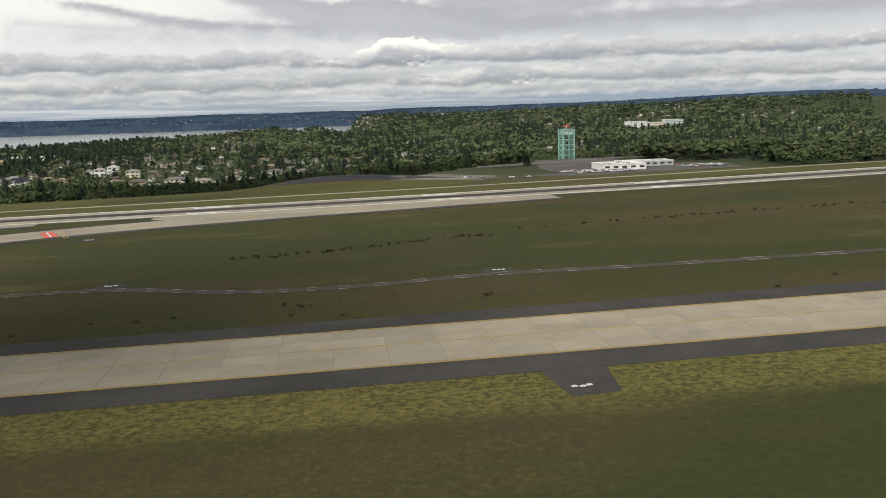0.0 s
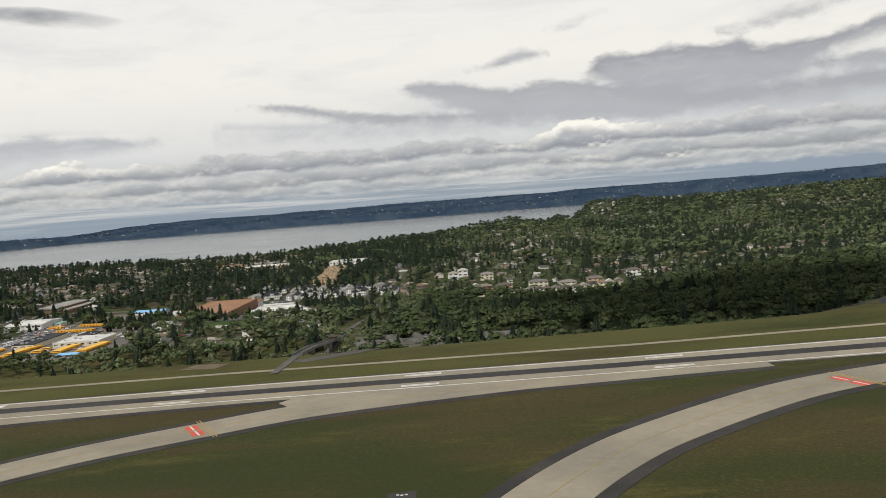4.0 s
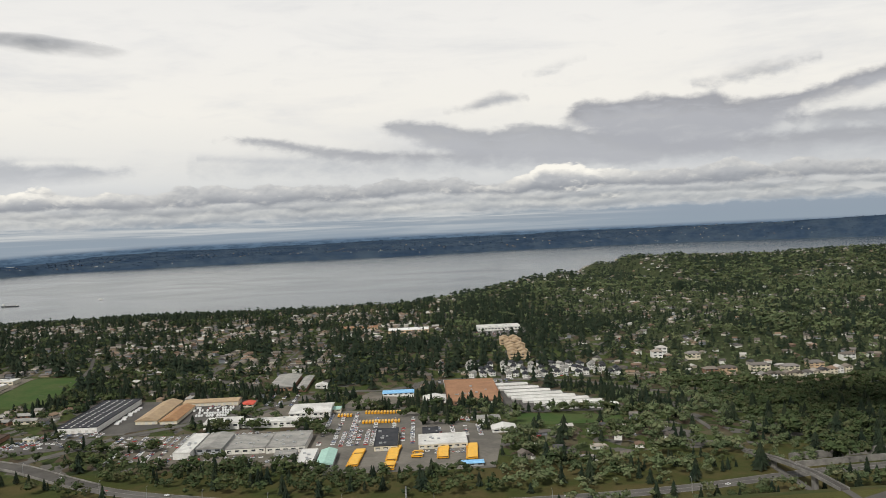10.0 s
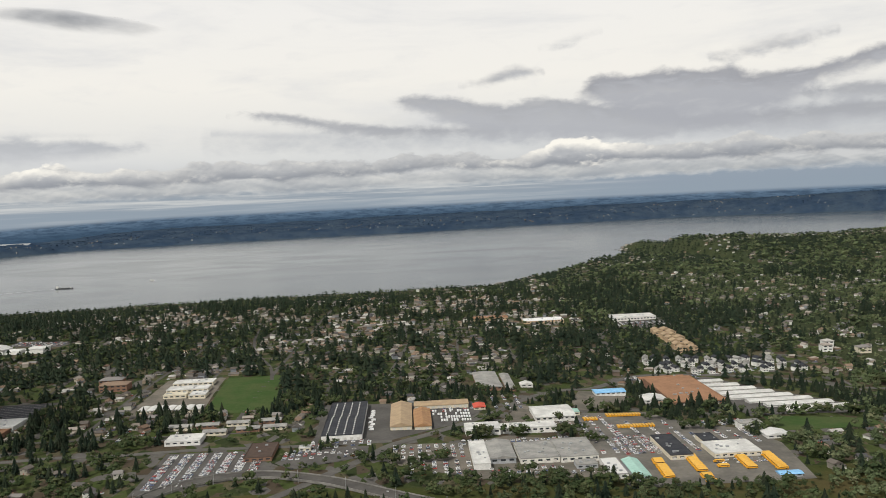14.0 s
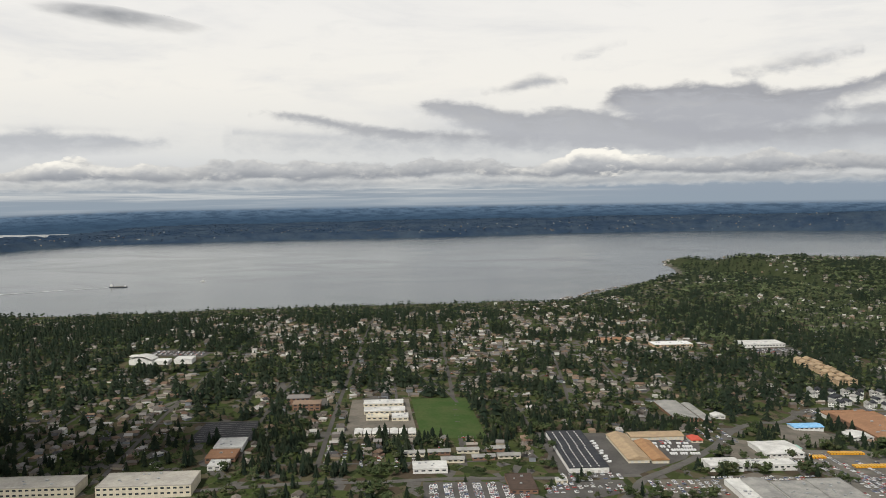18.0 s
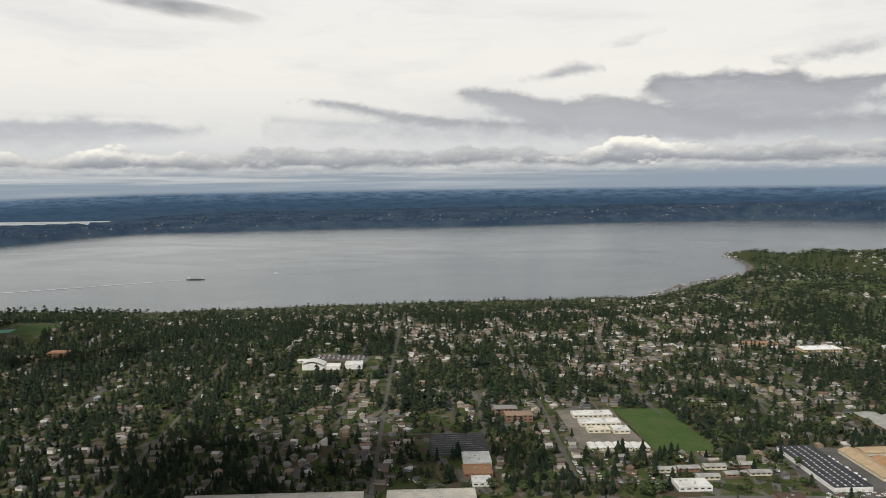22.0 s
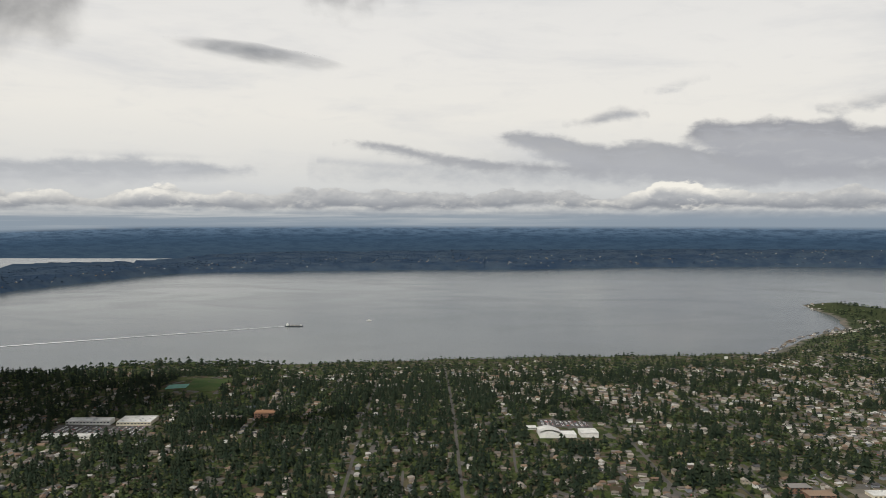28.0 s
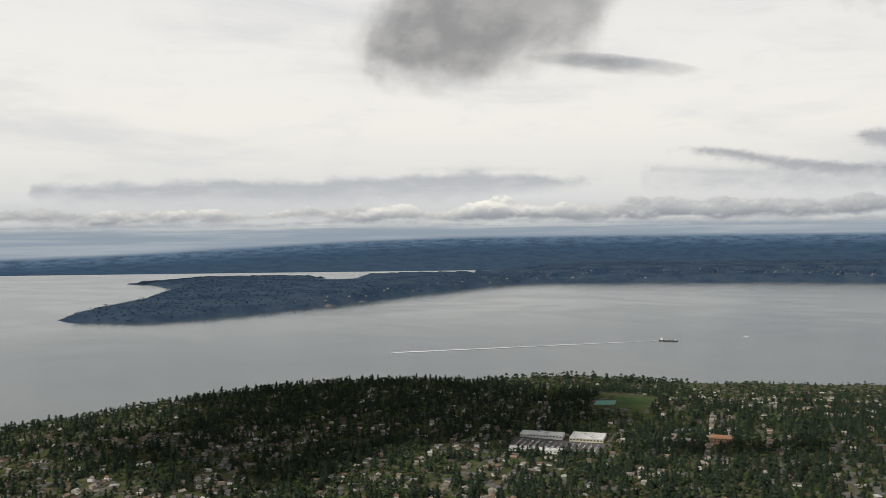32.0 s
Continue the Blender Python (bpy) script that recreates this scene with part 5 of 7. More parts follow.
CROSS = [(-2000, 482), (-900, 456), (-697, 477), (-658, 476), (-621, 479), (-562, 475), (-518, 477)]
road("street", CROSS, 4.2, "grey street past the car parks", lift=0.22)
OVER = [(-219, 276), (-218, 300), (-217, 345), (-219, 416), (-214, 553), (-209, 600)]
road("street", OVER, 2.7, "pale road that crosses the highway on a bridge", lift=0.24)
for off, mat in ((-3.9, M_LANE_PAINT), (3.9, M_LANE_PAINT), (0.0, M_LANE_PAINT)):
    p = np.array(HIGHWAY)
    d = np.gradient(p, axis=0)
    d /= np.linalg.norm(d, axis=1)[:, None]
    q = p + np.stack([-d[:, 1], d[:, 0]], -1) * off
    ribbon("lane_line", [tuple(a) for a in q], 0.14, mat, 0.16, None, parent=hw)


def bridge(name, label, pts, width, high, piers):
    """A road bridge: deck, two parapets, piers."""
    mid = pts[len(pts) // 2]
    ob = thing(name, label, "bridge", mid[0], mid[1], 0)
    p = np.array(pts, float)
    d = np.gradient(p, axis=0)
    d /= np.linalg.norm(d, axis=1)[:, None]
    nrm = np.stack([-d[:, 1], d[:, 0]], -1)
    ends = np.interp(np.linspace(0, 1, len(p)), [0, 0.3, 0.7, 1], [0.0, 1, 1, 0.0])
    z0 = land(p[:, 0], p[:, 1])
    z = np.linspace(z0[0], z0[-1], len(p)) + 0.3 + ends * high

    def strip(a, b, lo, hi, nm, mat):
        v, f = [], []
        for k in range(len(p)):
            l, r = p[k] + nrm[k] * a, p[k] + nrm[k] * b
            v += [(l[0] - mid[0], l[1] - mid[1], z[k] + lo), (r[0] - mid[0], r[1] - mid[1], z[k] + lo), (r[0] - mid[0], r[1] - mid[1], z[k] + hi), (l[0] - mid[0], l[1] - mid[1], z[k] + hi)]
            if k:
                b0, c0 = 4 * k - 4, 4 * k
                f += [(b0 + i, b0 + (i + 1) % 4, c0 + (i + 1) % 4, c0 + i) for i in range(4)]
        f += [(3, 2, 1, 0), tuple(4 * (len(p) - 1) + i for i in range(4))]
        g = Geo()
        g.v, g.f = v, f
        part(nm, g, mat, ob)

    strip(-width / 2, width / 2, -0.5, 0.0, "deck", M_STREET)
    strip(-width / 2 - 0.3, -width / 2 - 0.004, -0.6, 0.55, "parapet", M_WALLC)
    strip(width / 2 + 0.004, width / 2 + 0.3, -0.6, 0.55, "parapet", M_WALLC)
    for k in piers:
        part("pier", Geo().box(p[k][0] - mid[0] - 0.6, p[k][0] - mid[0] + 0.6, p[k][1] - mid[1] - 1.6, p[k][1] - mid[1] + 1.6, z0[k] - 1, z[k] - 0.504), M_WALLC, ob)


H = HIGHWAY
bridge("highway_bridge", "concrete bridge that lifts the highway over a street", [p for p in H if -632 < p[0] < -500 and p[1] > 375], 8.4, 1.6, (20, 26))
bridge("road_bridge", "narrow concrete road bridge over the highway", [(-218, 306), (-217.6, 318), (-217.3, 330), (-217, 342), (-217.2, 354), (-217.6, 366), (-218.2, 380), (-218.8, 394)], 2.9, 1.3, (2, 5))


def retaining_wall(pts, high):
    ob = thing("retaining_wall", "long pale concrete retaining wall beside the highway", "wall", pts[0][0], pts[0][1], 0)
    for (x0, y0), (x1, y1) in zip(pts, pts[1:]):
        z = min(at_ground(x0, y0), at_ground(x1, y1))
        a = math.atan2(y1 - y0, x1 - x0)
        l = math.hypot(x1 - x0, y1 - y0)
        o = part("panel", Geo().box(0.02, l - 0.02, -0.3, 0.3, -1, high), M_WALLC, ob, at=(x0 - pts[0][0], y0 - pts[0][1], z))
        o.rotation_euler[2] = a


retaining_wall([(-210 + 9 * k, 363.5 + 1.0 * k) for k in range(9)], 2.6)
retaining_wall([(-208 + 9 * k, 374 + 1.0 * k) for k in range(6)], 3.2)


def gantry(x, y):
    ob = thing("sign_gantry", "grey lattice sign gantry over the highway", "gantry", x, y)
    for a in (-5.5, 5.5):
        part("post", Geo().tube((0, a, -0.3), (0, a, 4.6), 0.28, 0.2, 6), M_GALV, ob)
    for z in (3.8, 4.6):
        part("beam", Geo().tube((0, -5.5, z), (0, 5.5, z), 0.12, n=5), M_GALV, ob)
    for k in range(8):
        part("brace", Geo().tube((0, -5.5 + k * 1.375, 3.8 if k % 2 else 4.6), (0, -4.125 + k * 1.375, 4.6 if k % 2 else 3.8), 0.07, n=4), M_GALV, ob)
    part("sign_panel", Geo().box(-0.28, -0.18, -3.0, 0.5, 3.3, 4.9), M_GALV, ob, "back of a road sign")


gantry(-368, 345)


def lamp_post():
    ob = thing("street_lamp", "tall grey street lamp with a bent arm", "street lamp", 0, 0, -300, group="street lamps")
    part("pole", Geo().tube((0, 0, -0.3), (0, 0, 5.6), 0.09, 0.06, 6), M_GALV, ob)
    part("arm", Geo().tube((0, 0, 5.55), (1.2, 0, 5.8), 0.05, n=5), M_GALV, ob)
    part("lamp_head", Geo().box(1.1, 1.55, -0.1, 0.1, 5.74, 5.86), M_GALV, ob)
    return ob


LAMP = lamp_post()
for k, (x, y) in enumerate([p for p in HIGHWAY if -640 < p[0] < -150][::9]):
    place(LAMP, x, y - 6.5, 90)
for k, (x, y) in enumerate([p for p in HIGHWAY if -600 < p[0] < -230][::11]):
    car_spots.append((x + 1, y + (1.8 if k % 2 else -1.8), 160 if x < -400 else 180))

# ---- industrial quarter ----
patch("gravel_yard", [(-505, 560), (-470, 560), (-462, 540), (-484, 505), (-520, 478), (-560, 478), (-562, 565), (-530, 562)], M_LOT, "dark paved yards between storage halls", "yard")
patch("bus_yard", [(-412, 386), (-330, 386), (-322, 440), (-330, 470), (-360, 500), (-366, 525), (-412, 525), (-415, 430)], M_BUSYARD, "worn asphalt bus yard", "yard")
patch("gravel_yard", [(-520, 440), (-478, 412), (-415, 404), (-414, 465), (-455, 480), (-480, 470), (-510, 470)], M_YARD, "pale gravel yard with scattered stock", "yard")
patch("gravel_yard", [(-460, 500), (-415, 500), (-405, 560), (-395, 590), (-370, 595), (-366, 560), (-395, 530), (-440, 548)], M_YARD, "gravel yard behind white sheds", "yard")


def skylit_hall():
    ob = building("long white hall with a dark roof and rows of white skylights", -556, -534, 482, 557, 4.0, wall_m=M_PALE, roof_m=M_DARK_ROOF, vents=0, doors=6, glass=False, name="warehouse")
    roof = [c for c in ob.children if c.name.startswith("roof")][0]
    me = Geo().box(-0.35, 0.35, -0.9, 0.9, 0, 0.2).mesh("skylight", M_WHITE_ROOF)
    for r in range(4):
        for k in range(17):
            part("skylight", me, None, roof, at=(-8 + r * 4.6 + (0.6 if k > 8 else 0), -35 + k * 4.3, 2.88 + 0.19))


skylit_hall()
WARE = dict(name="warehouse", category="warehouse")
building("tan gabled storage hall with a pale front", -519, -507, 498, 551, 3.0, "gable", M_CREAM, M_TAN_ROOF, rise=2.4, doors=3, glass=False, **WARE)
building("orange-brown gabled storage hall", -505.5, -496, 497, 536, 2.8, "gable", M_CREAM, M_ORANGE_ROOF, rise=2.0, doors=2, glass=False, **WARE)
building("long low tan storage row", -505, -472, 544, 556, 2.8, "gable", M_CREAM, M_TAN_ROOF, axis="x", rise=1.2, doors=10, glass=False, **WARE)
building("red-covered shed beside a van lot", -469, -462, 538, 548, 2.2, "gable", M_CREAM, M_REDC, rise=1.0, **WARE)
building("white flat-roofed factory with a plain front", -478, -459, 482, 496, 4.2, wall_m=M_PALE, roof_m=M_WHITE_ROOF, **WARE)
building("long white flat-roofed factory wing", -458.5, -428, 484, 495, 3.4, wall_m=M_PALE, roof_m=M_WHITE_ROOF, vents=8, **WARE)
building("pale panelled block with a slanted top", -478, -470, 424, 462, 3.6, wall_m=M_PALE, roof_m=M_WHITE_ROOF, glass=False, **WARE)
building("blue-grey metal hall among other buildings", -469.5, -457, 432, 462, 3.6, "gable", M_GREYWALL, M_GREY_ROOF, rise=1.4, **WARE)
building("wide grey flat-roofed works", -455, -436, 430, 458, 3.4, wall_m=M_WARE_WALL, roof_m=M_GREY_ROOF, vents=9, doors=4, **WARE)
building("wide grey flat-roofed works with a blue patch", -435.5, -417, 429, 460, 3.8, wall_m=M_WARE_WALL, roof_m=M_GREY_ROOF, vents=9, doors=4, **WARE)
building("low grey lean-to beside a works", -430, -420, 418, 426, 2.6, wall_m=M_GREYWALL, roof_m=M_GREY_ROOF, **WARE)
building("pale flat-roofed workshop among other buildings", -418, -410, 400, 424, 3.0, wall_m=M_PALE, roof_m=M_WARE_ROOF, vents=4, **WARE)
building("white gabled shed in a gravel yard", -436, -413, 507, 533, 3.4, "gable", M_PALE, M_WHITE_ROOF, axis="x", rise=1.3, doors=3, **WARE)
building("long shed with a rusty grey roof", -462, -446, 590, 640, 3.0, "gable", M_BRICK, M_GREY_ROOF, rise=1.0, **WARE)
building("narrow shed with a rusty grey roof", -443, -437, 588, 636, 2.6, "gable", M_BRICK, M_GREY_ROOF, rise=0.8, **WARE)
building("small white shed among other buildings", -432, -424, 600, 608, 2.4, "gable", M_PALE, M_WHITE_ROOF, **WARE)
building("row of sheds under bright blue sheeting", -386, -366, 577, 588, 2.4, "gable", M_PALE, M_BLUE, axis="x", rise=1.0, **WARE)
building("curved white store among other buildings", -360, -346, 552, 566, 2.6, "gable", M_PALE, M_WHITE_ROOF, **WARE)
building("open shelter with a pale green metal roof", -408, -401, 396, 421, 3.0, "gable", M_GREYWALL, M_TEAL_ROOF, rise=1.4, **WARE)
building("dark-roofed bus workshop among other buildings", -384, -373, 422, 457, 3.2, wall_m=M_CREAM, roof_m=M_DARK_ROOF, vents=7, doors=3, **WARE)
building("pale flat-roofed bus depot with red doors", -363, -340, 421, 441, 3.0, wall_m=M_CREAM, roof_m=M_WHITE_ROOF, vents=5, doors=6, **WARE)
building("dark-roofed office beside a depot", -361, -353, 443, 456, 3.2, wall_m=M_CREAM, roof_m=M_DARK_ROOF, vents=2, **WARE)
building("small blue-roofed lean-to among other buildings", -345, -335, 389, 394, 2.0, "gable", M_GREYWALL, M_BLUE, axis="x", rise=0.6, **WARE)
building("pale office with rows of windows", -332, -320, 468, 476, 3.2, wall_m=M_PALE, roof_m=M_GREY_ROOF, rows=2)
building("small pale store by a green field", -326, -314, 448, 458, 2.4, "gable", M_PALE, M_WARE_ROOF)
building("green-roofed low store among other buildings", -418, -408, 520, 528, 2.2, wall_m=M_CREAM, roof_m=M_TEAL_ROOF, vents=1)


def brown_block():
    """A very large low hall on sloping ground with a rust-brown roof."""
    building("very large low hall with a rust-brown roof", -345, -312, 540, 612, 3.0, wall_m=M_BRICK, roof_m=M_BROWN_ROOF, vents=10, doors=8, **WARE)
    building("narrow red and white shop row behind a brown hall", -345, -312, 614, 627, 3.6, wall_m=M_PALE, roof_m=M_BROWN_ROOF, vents=3, **WARE)


brown_block()
for k in range(8):
    y = 506 + 15.4 * k
    x0 = -306 + 1.2 * max(0, 4 - k) - (3 if k > 5 else 0)
    x1 = -249 - 5.5 * k
    building("long white storage row with a shallow roof", x0 + (0 if k > 2 else 12 - 4 * k), x1, y, y + 7.6, 1.7, "gable", M_PALE, M_WHITE_ROOF, axis="x", rise=0.6, glass=False, doors=8, group="white storage rows", **WARE)
patch("storage_yard", [(-314, 500), (-246, 496), (-244, 520), (-290, 634), (-316, 634)], M_LOT, "asphalt lanes between white storage rows", "yard", 0.06)
patch("green_field", [(-312, 462), (-256, 462), (-254, 480), (-308, 498)], M_TURF, "small bright green field beside the stores", "field")

bus_rows = [(-391.5, 397, 425, 0), (-374.6, 403, 429, 0), (-376, 388.5, 400, 0), (-363.6, 407, 419, 0), (-351.8, 403, 425, 0), (-338.6, 400, 425, 0)]
for x, y0, y1, turn in bus_rows:
    n = int((y1 - y0) / 1.55)
    for k in range(n):
        if x == -363.6 and k not in (0, 1, 5):
            continue
        if rng.random() < 0.93:
            place(BUS, x + (k - n / 2) * 0.10 + rng.normal(0, 0.12), y0 + k * 1.55, 180 + rng.normal(0, 0.8))
for y in (488, 516):
    for k in range(12):
        place(BUS, -393 + k * 1.75, y, 90 + rng.normal(0, 1))
for k in range(5):
    place(BUS, -408 + k * 1.7, 508, 90 + rng.normal(0, 1))
park(-401, -385, 436, 470, 5, 1.5, 0.75)
park(-371, -366, 440, 470, 2, 1.6, 0.6)
park(-364, -338, 412, 417, 12, 2.4, 0.5)
park(-345, -325, 480, 492, 8, 1.7, 0.6)
park(-480, -425, 466, 474, 18, 2.2, 0.6)
park(-470, -424, 412, 426, 12, 2.0, 0.5)
for x in np.arange(-494, -472, 1.5):
    for y in (514, 521, 528, 535):
        if rng.random() < 0.75 and x - -494 > (521 - y) * 0.6:
            place(VAN, x, y, 90 + rng.normal(0, 3))
for k in range(9):
    place(VAN, -530 + rng.normal(0, 0.4), 500 + k * 5.2, 180 + rng.normal(0, 4))

# stock and cars left about the yards
for x0, x1, y0, y1, rows in ((-516, -482, 446, 468, 9), (-508, -480, 420, 440, 6), (-412, -398, 440, 516, 3), (-396, -366, 432, 500, 4), (-455, -418, 498, 506, 10), (-455, -440, 540, 580, 3), (-366, -332, 444, 470, 6), (-560, -530, 470, 482, 8), (-500, -470, 536, 544, 8), (-352, -300, 630, 640, 14), (-690, -640, 500, 540, 6), (-300, -250, 640, 650, 12)):
    park(x0, x1, y0, y1, rows, 2.1, 0.6)

# ---- great car park ----
patch("car_park", [(-637, 411), (-636, 474), (-596, 472), (-577, 446), (-578, 433), (-606, 418)], M_LOT, "asphalt car park packed with rows of cars", "car park")
for k in range(7):
    x = -632 + 7.6 * k
    y0 = 416 + max(0, (x + 618)) * 0.42
    park(x, x + 2.3, y0 + 2, 470 - max(0, x + 600) * 0.8, 2, 1.32, 0.84)
building("long low brown-roofed terminal of a car park", -592, -578, 452, 478, 2.8, wall_m=M_BRICK, roof_m=material("dark_brown_roof", (0.10, 0.07, 0.055), 0.9, (0.075, 0.055, 0.045), 0.3), vents=3)
patch("car_park", [(-576, 448), (-566, 436), (-530, 452), (-530, 470), (-562, 471)], M_LOT, "half-empty asphalt car park by the street", "car park")
park(-572, -534, 452, 466, 12, 1.5, 0.45)
building("small cream kiosk among other buildings", -566, -560, 466, 471, 2.2, wall_m=M_CREAM, roof_m=M_WHITE_ROOF)
park(100, 122, 342, 352, 14, 1.8, 0.6)
park(150, 168, 352, 362, 8, 2.4, 0.5)
park(92, 106, 348, 352, 7, 1.8, 0.8)
park(50, 90, 318, 330, 8, 3.0, 0.2)

# ---- school, halls and shops of the suburb ----
patch("playing_field", [(-639, 651), (-599, 656), (-593, 551), (-634, 553), (-637, 600)], M_TURF, "mown green playing field beside a school", "field")
patch("school_yard", [(-682, 650), (-641, 652), (-639, 600), (-636, 552), (-682, 552)], M_YARD, "pale paved school yard", "yard", 0.08)
for x0, x1, y0, y1, m in ((-673, -645, 628, 640, M_WHITE_ROOF), (-672, -644, 607, 619, M_WHITE_ROOF), (-670, -655, 592, 601, M_CREAM), (-653, -642, 590, 602, M_WHITE_ROOF)):
    building("low school block with a pale flat roof", x0, x1, y0, y1, 2.8, wall_m=M_CREAM, roof_m=m, name="school", group="school blocks", vents=3)
for k in range(7):
    building("small cream classroom hut with a white roof", -676 + 5.6 * k, -671.6 + 5.6 * k, 556, 568, 2.2, "gable", M_CREAM, M_WHITE_ROOF, name="classroom_hut", rise=0.6, group="classroom huts")
building("white stepped hall with a long low roof", -641, -622, 488, 502, 2.8, wall_m=M_PALE, roof_m=M_WHITE_ROOF, vents=4)
for k, (x, y) in enumerate(((-640, 520), (-625, 522), (-608, 525), (-590, 528), (-618, 508), (-600, 512), (-585, 514))):
    building("low brown apartment block with a dark pitched roof", x - 6.5, x + 6.5, y - 3, y + 3, 2.6, "gable", M_BRICK if k % 2 else M_CREAM, M_GREY_ROOF, axis="x", rise=1.2, group="low apartment blocks")
building("white-roofed hall beside a dark car park", -758, -741, 533, 554, 3.2, wall_m=M_PALE, roof_m=M_WHITE_ROOF, vents=5)
building("brown-roofed wing of a hall", -759, -742, 515, 532, 3.0, wall_m=M_BRICK, roof_m=M_BROWN_ROOF, vents=2)
building("white-roofed end wing of a hall", -755, -744, 502, 514, 2.6, wall_m=M_PALE, roof_m=M_WHITE_ROOF, vents=1)
patch("car_park", [(-780, 557), (-739, 555), (-741, 598), (-776, 602)], material("fresh_asphalt", (0.038, 0.038, 0.042), 0.9, (0.05, 0.05, 0.053), 0.2), "freshly paved dark car park with faint bays", "car park")
for k in range(9):
    ribbon("bay_line", [(-776, 561 + 4.4 * k), (-742, 560 + 4.4 * k)], 0.18, M_GREY_ROOF, 0.16, None, "faint parking bay line", "marking")
building("brown two-storey apartments round a court", -728, -712, 640, 650, 4.6, "hip", M_BRICK, M_ROOF, rows=2, axis="x")
building("brown two-storey apartments with a broad hipped roof", -722, -703, 622, 634, 4.6, "hip", M_BRICK, M_ROOF, rows=2, axis="x")
building("very long cream depot with two rows of dark windows", -913, -816, 472, 491, 5.2, wall_m=M_CREAM, roof_m=M_DEPOT_ROOF, rows=2, vents=14, name="depot", category="warehouse")
building("long cream depot with two rows of dark windows", -803, -755, 464, 487, 5.2, wall_m=M_CREAM, roof_m=M_DEPOT_ROOF, rows=2, vents=8, name="depot", category="warehouse")
patch("depot_yard", [(-925, 452), (-750, 444), (-750, 462), (-925, 470)], M_LOT, "asphalt apron in front of cream depots", "yard")
park(-900, -830, 464, 467, 24, 2.6, 0.5)


def white_hall(x, y):
    """A tall white hall with a swept roof and low flat wings."""
    ob = thing("meeting_hall", "tall white hall with a swept roof and low wings", "hall", x, y)
    claim(x - 20, x + 60, y - 25, y + 40)
    ob.scale = (0.78, 0.78, 0.78)
    g = Geo()
    n = 10
    ring = []
    for k in range(n + 1):
        a = k / n
        ring.append((-13 + 26 * a, 5.5 + 3.2 * math.sin(math.pi * a) + 2.0 * (1 - a)))
    for u, z in ring:
        g.v += [(u, -13, z), (u, 14, z - 1.5), (u, 14, z - 1.9), (u, -13, z - 0.4)]
    for k in range(n):
        p, q = 4 * k, 4 * k + 4
        g.f += [(p + i, q + i, q + (i + 1) % 4, p + (i + 1) % 4) for i in range(4)]
    g.f += [(0, 1, 2, 3), (4 * n + 3, 4 * n + 2, 4 * n + 1, 4 * n)]
    part("roof", g, M_WHITE_ROOF, ob)
    for k in range(n):
        (xa, za), (xb, zb) = ring[k], ring[k + 1]
        part("wall", Geo().box(xa + 0.02, xb - 0.02, -12.6, 13.5, -2, min(za, zb) - 2.0), M_PALE, ob)
    part("wing", Geo().box(13.2, 30, -10, 8, -2, 3.2), M_PALE, ob)
    part("wing", Geo().box(36, 56, -8, 14, -2, 4.0), M_PALE, ob)
    part("wing_roof", Geo().box(35.6, 56.4, -8.4, 14.4, 4.004, 4.3), M_WHITE_ROOF, ob)
    part("side_chapel", Geo().box(-22, -12.5, 22, 32, -2, 3.6).prism(-23, -11.5, 21, 33, 3.7, 5.0, 5, "y"), M_WHITE_ROOF, ob)


white_hall(-876, 806)
patch("car_park", [(-882, 836), (-830, 832), (-826, 860), (-880, 866)], M_LOT, "car park behind a white hall", "car park")
park(-876, -834, 840, 858, 10, 1.6, 0.7)
building("long white-roofed parade of shops", -1350, -1306, 914, 930, 4.0, wall_m=M_PALE, roof_m=M_WHITE_ROOF, vents=8, name="shops")
building("low white-roofed row of shops", -1346, -1322, 846, 856, 3.6, wall_m=M_PALE, roof_m=M_WHITE_ROOF, vents=4, name="shops")
building("low white-roofed row of shops", -1318, -1296, 848, 858, 3.6, wall_m=M_PALE, roof_m=M_WHITE_ROOF, vents=4, name="shops")
building("big white-roofed supermarket among other buildings", -1298, -1264, 910, 938, 4.6, wall_m=M_CREAM, roof_m=M_WHITE_ROOF, vents=10, name="supermarket", category="shop")
patch("car_park", [(-1352, 860), (-1262, 860), (-1260, 908), (-1352, 912)], M_LOT, "wide car park between shops", "car park")
park(-1345, -1268, 866, 904, 14, 1.7, 0.6)
patch("tennis_courts", [(-1296, 1076), (-1272, 1080), (-1272, 1102), (-1296, 1098)], M_COURT, "pale green tennis courts", "court")
patch("playing_field", [(-1270, 1068), (-1236, 1074), (-1230, 1150), (-1276, 1142)], M_TURF, "green ball field on the hill", "field")
claim(-1300, -1230, 1035, 1165)
patch("pond", [(-1200, 985), (-1172, 990), (-1168, 1012), (-1180, 1030), (-1200, 1022)], M_POND, "small dark pond among the trees", "pond", 1.0)
building("low brown school with a long roof", -1206, -1176, 920, 930, 3.2, "hip", M_BRICK, M_ROOF, axis="x")
building("brown two-storey school among other buildings", -1162, -1142, 920, 936, 4.4, "hip", M_BRICK, M_BROWN_ROOF, axis="x", rows=2)
building("long white flat-roofed shopping block", -304, -262, 862, 886, 4.0, wall_m=M_PALE, roof_m=M_WHITE_ROOF, vents=8, name="shops")
patch("car_park", [(-310, 815), (-258, 808), (-258, 858), (-310, 860)], M_LOT, "car park before a shopping block", "car park")
park(-306, -264, 826, 852, 9, 1.8, 0.5)
building("low tan shops with flat roofs", -392, -352, 872, 892, 3.4, wall_m=M_BEIGE, roof_m=M_WARE_ROOF, vents=6, name="shops")
building("low tan shops with flat roofs", -440, -404, 905, 920, 3.4, wall_m=M_BEIGE, roof_m=M_BROWN_ROOF, vents=6, name="shops")
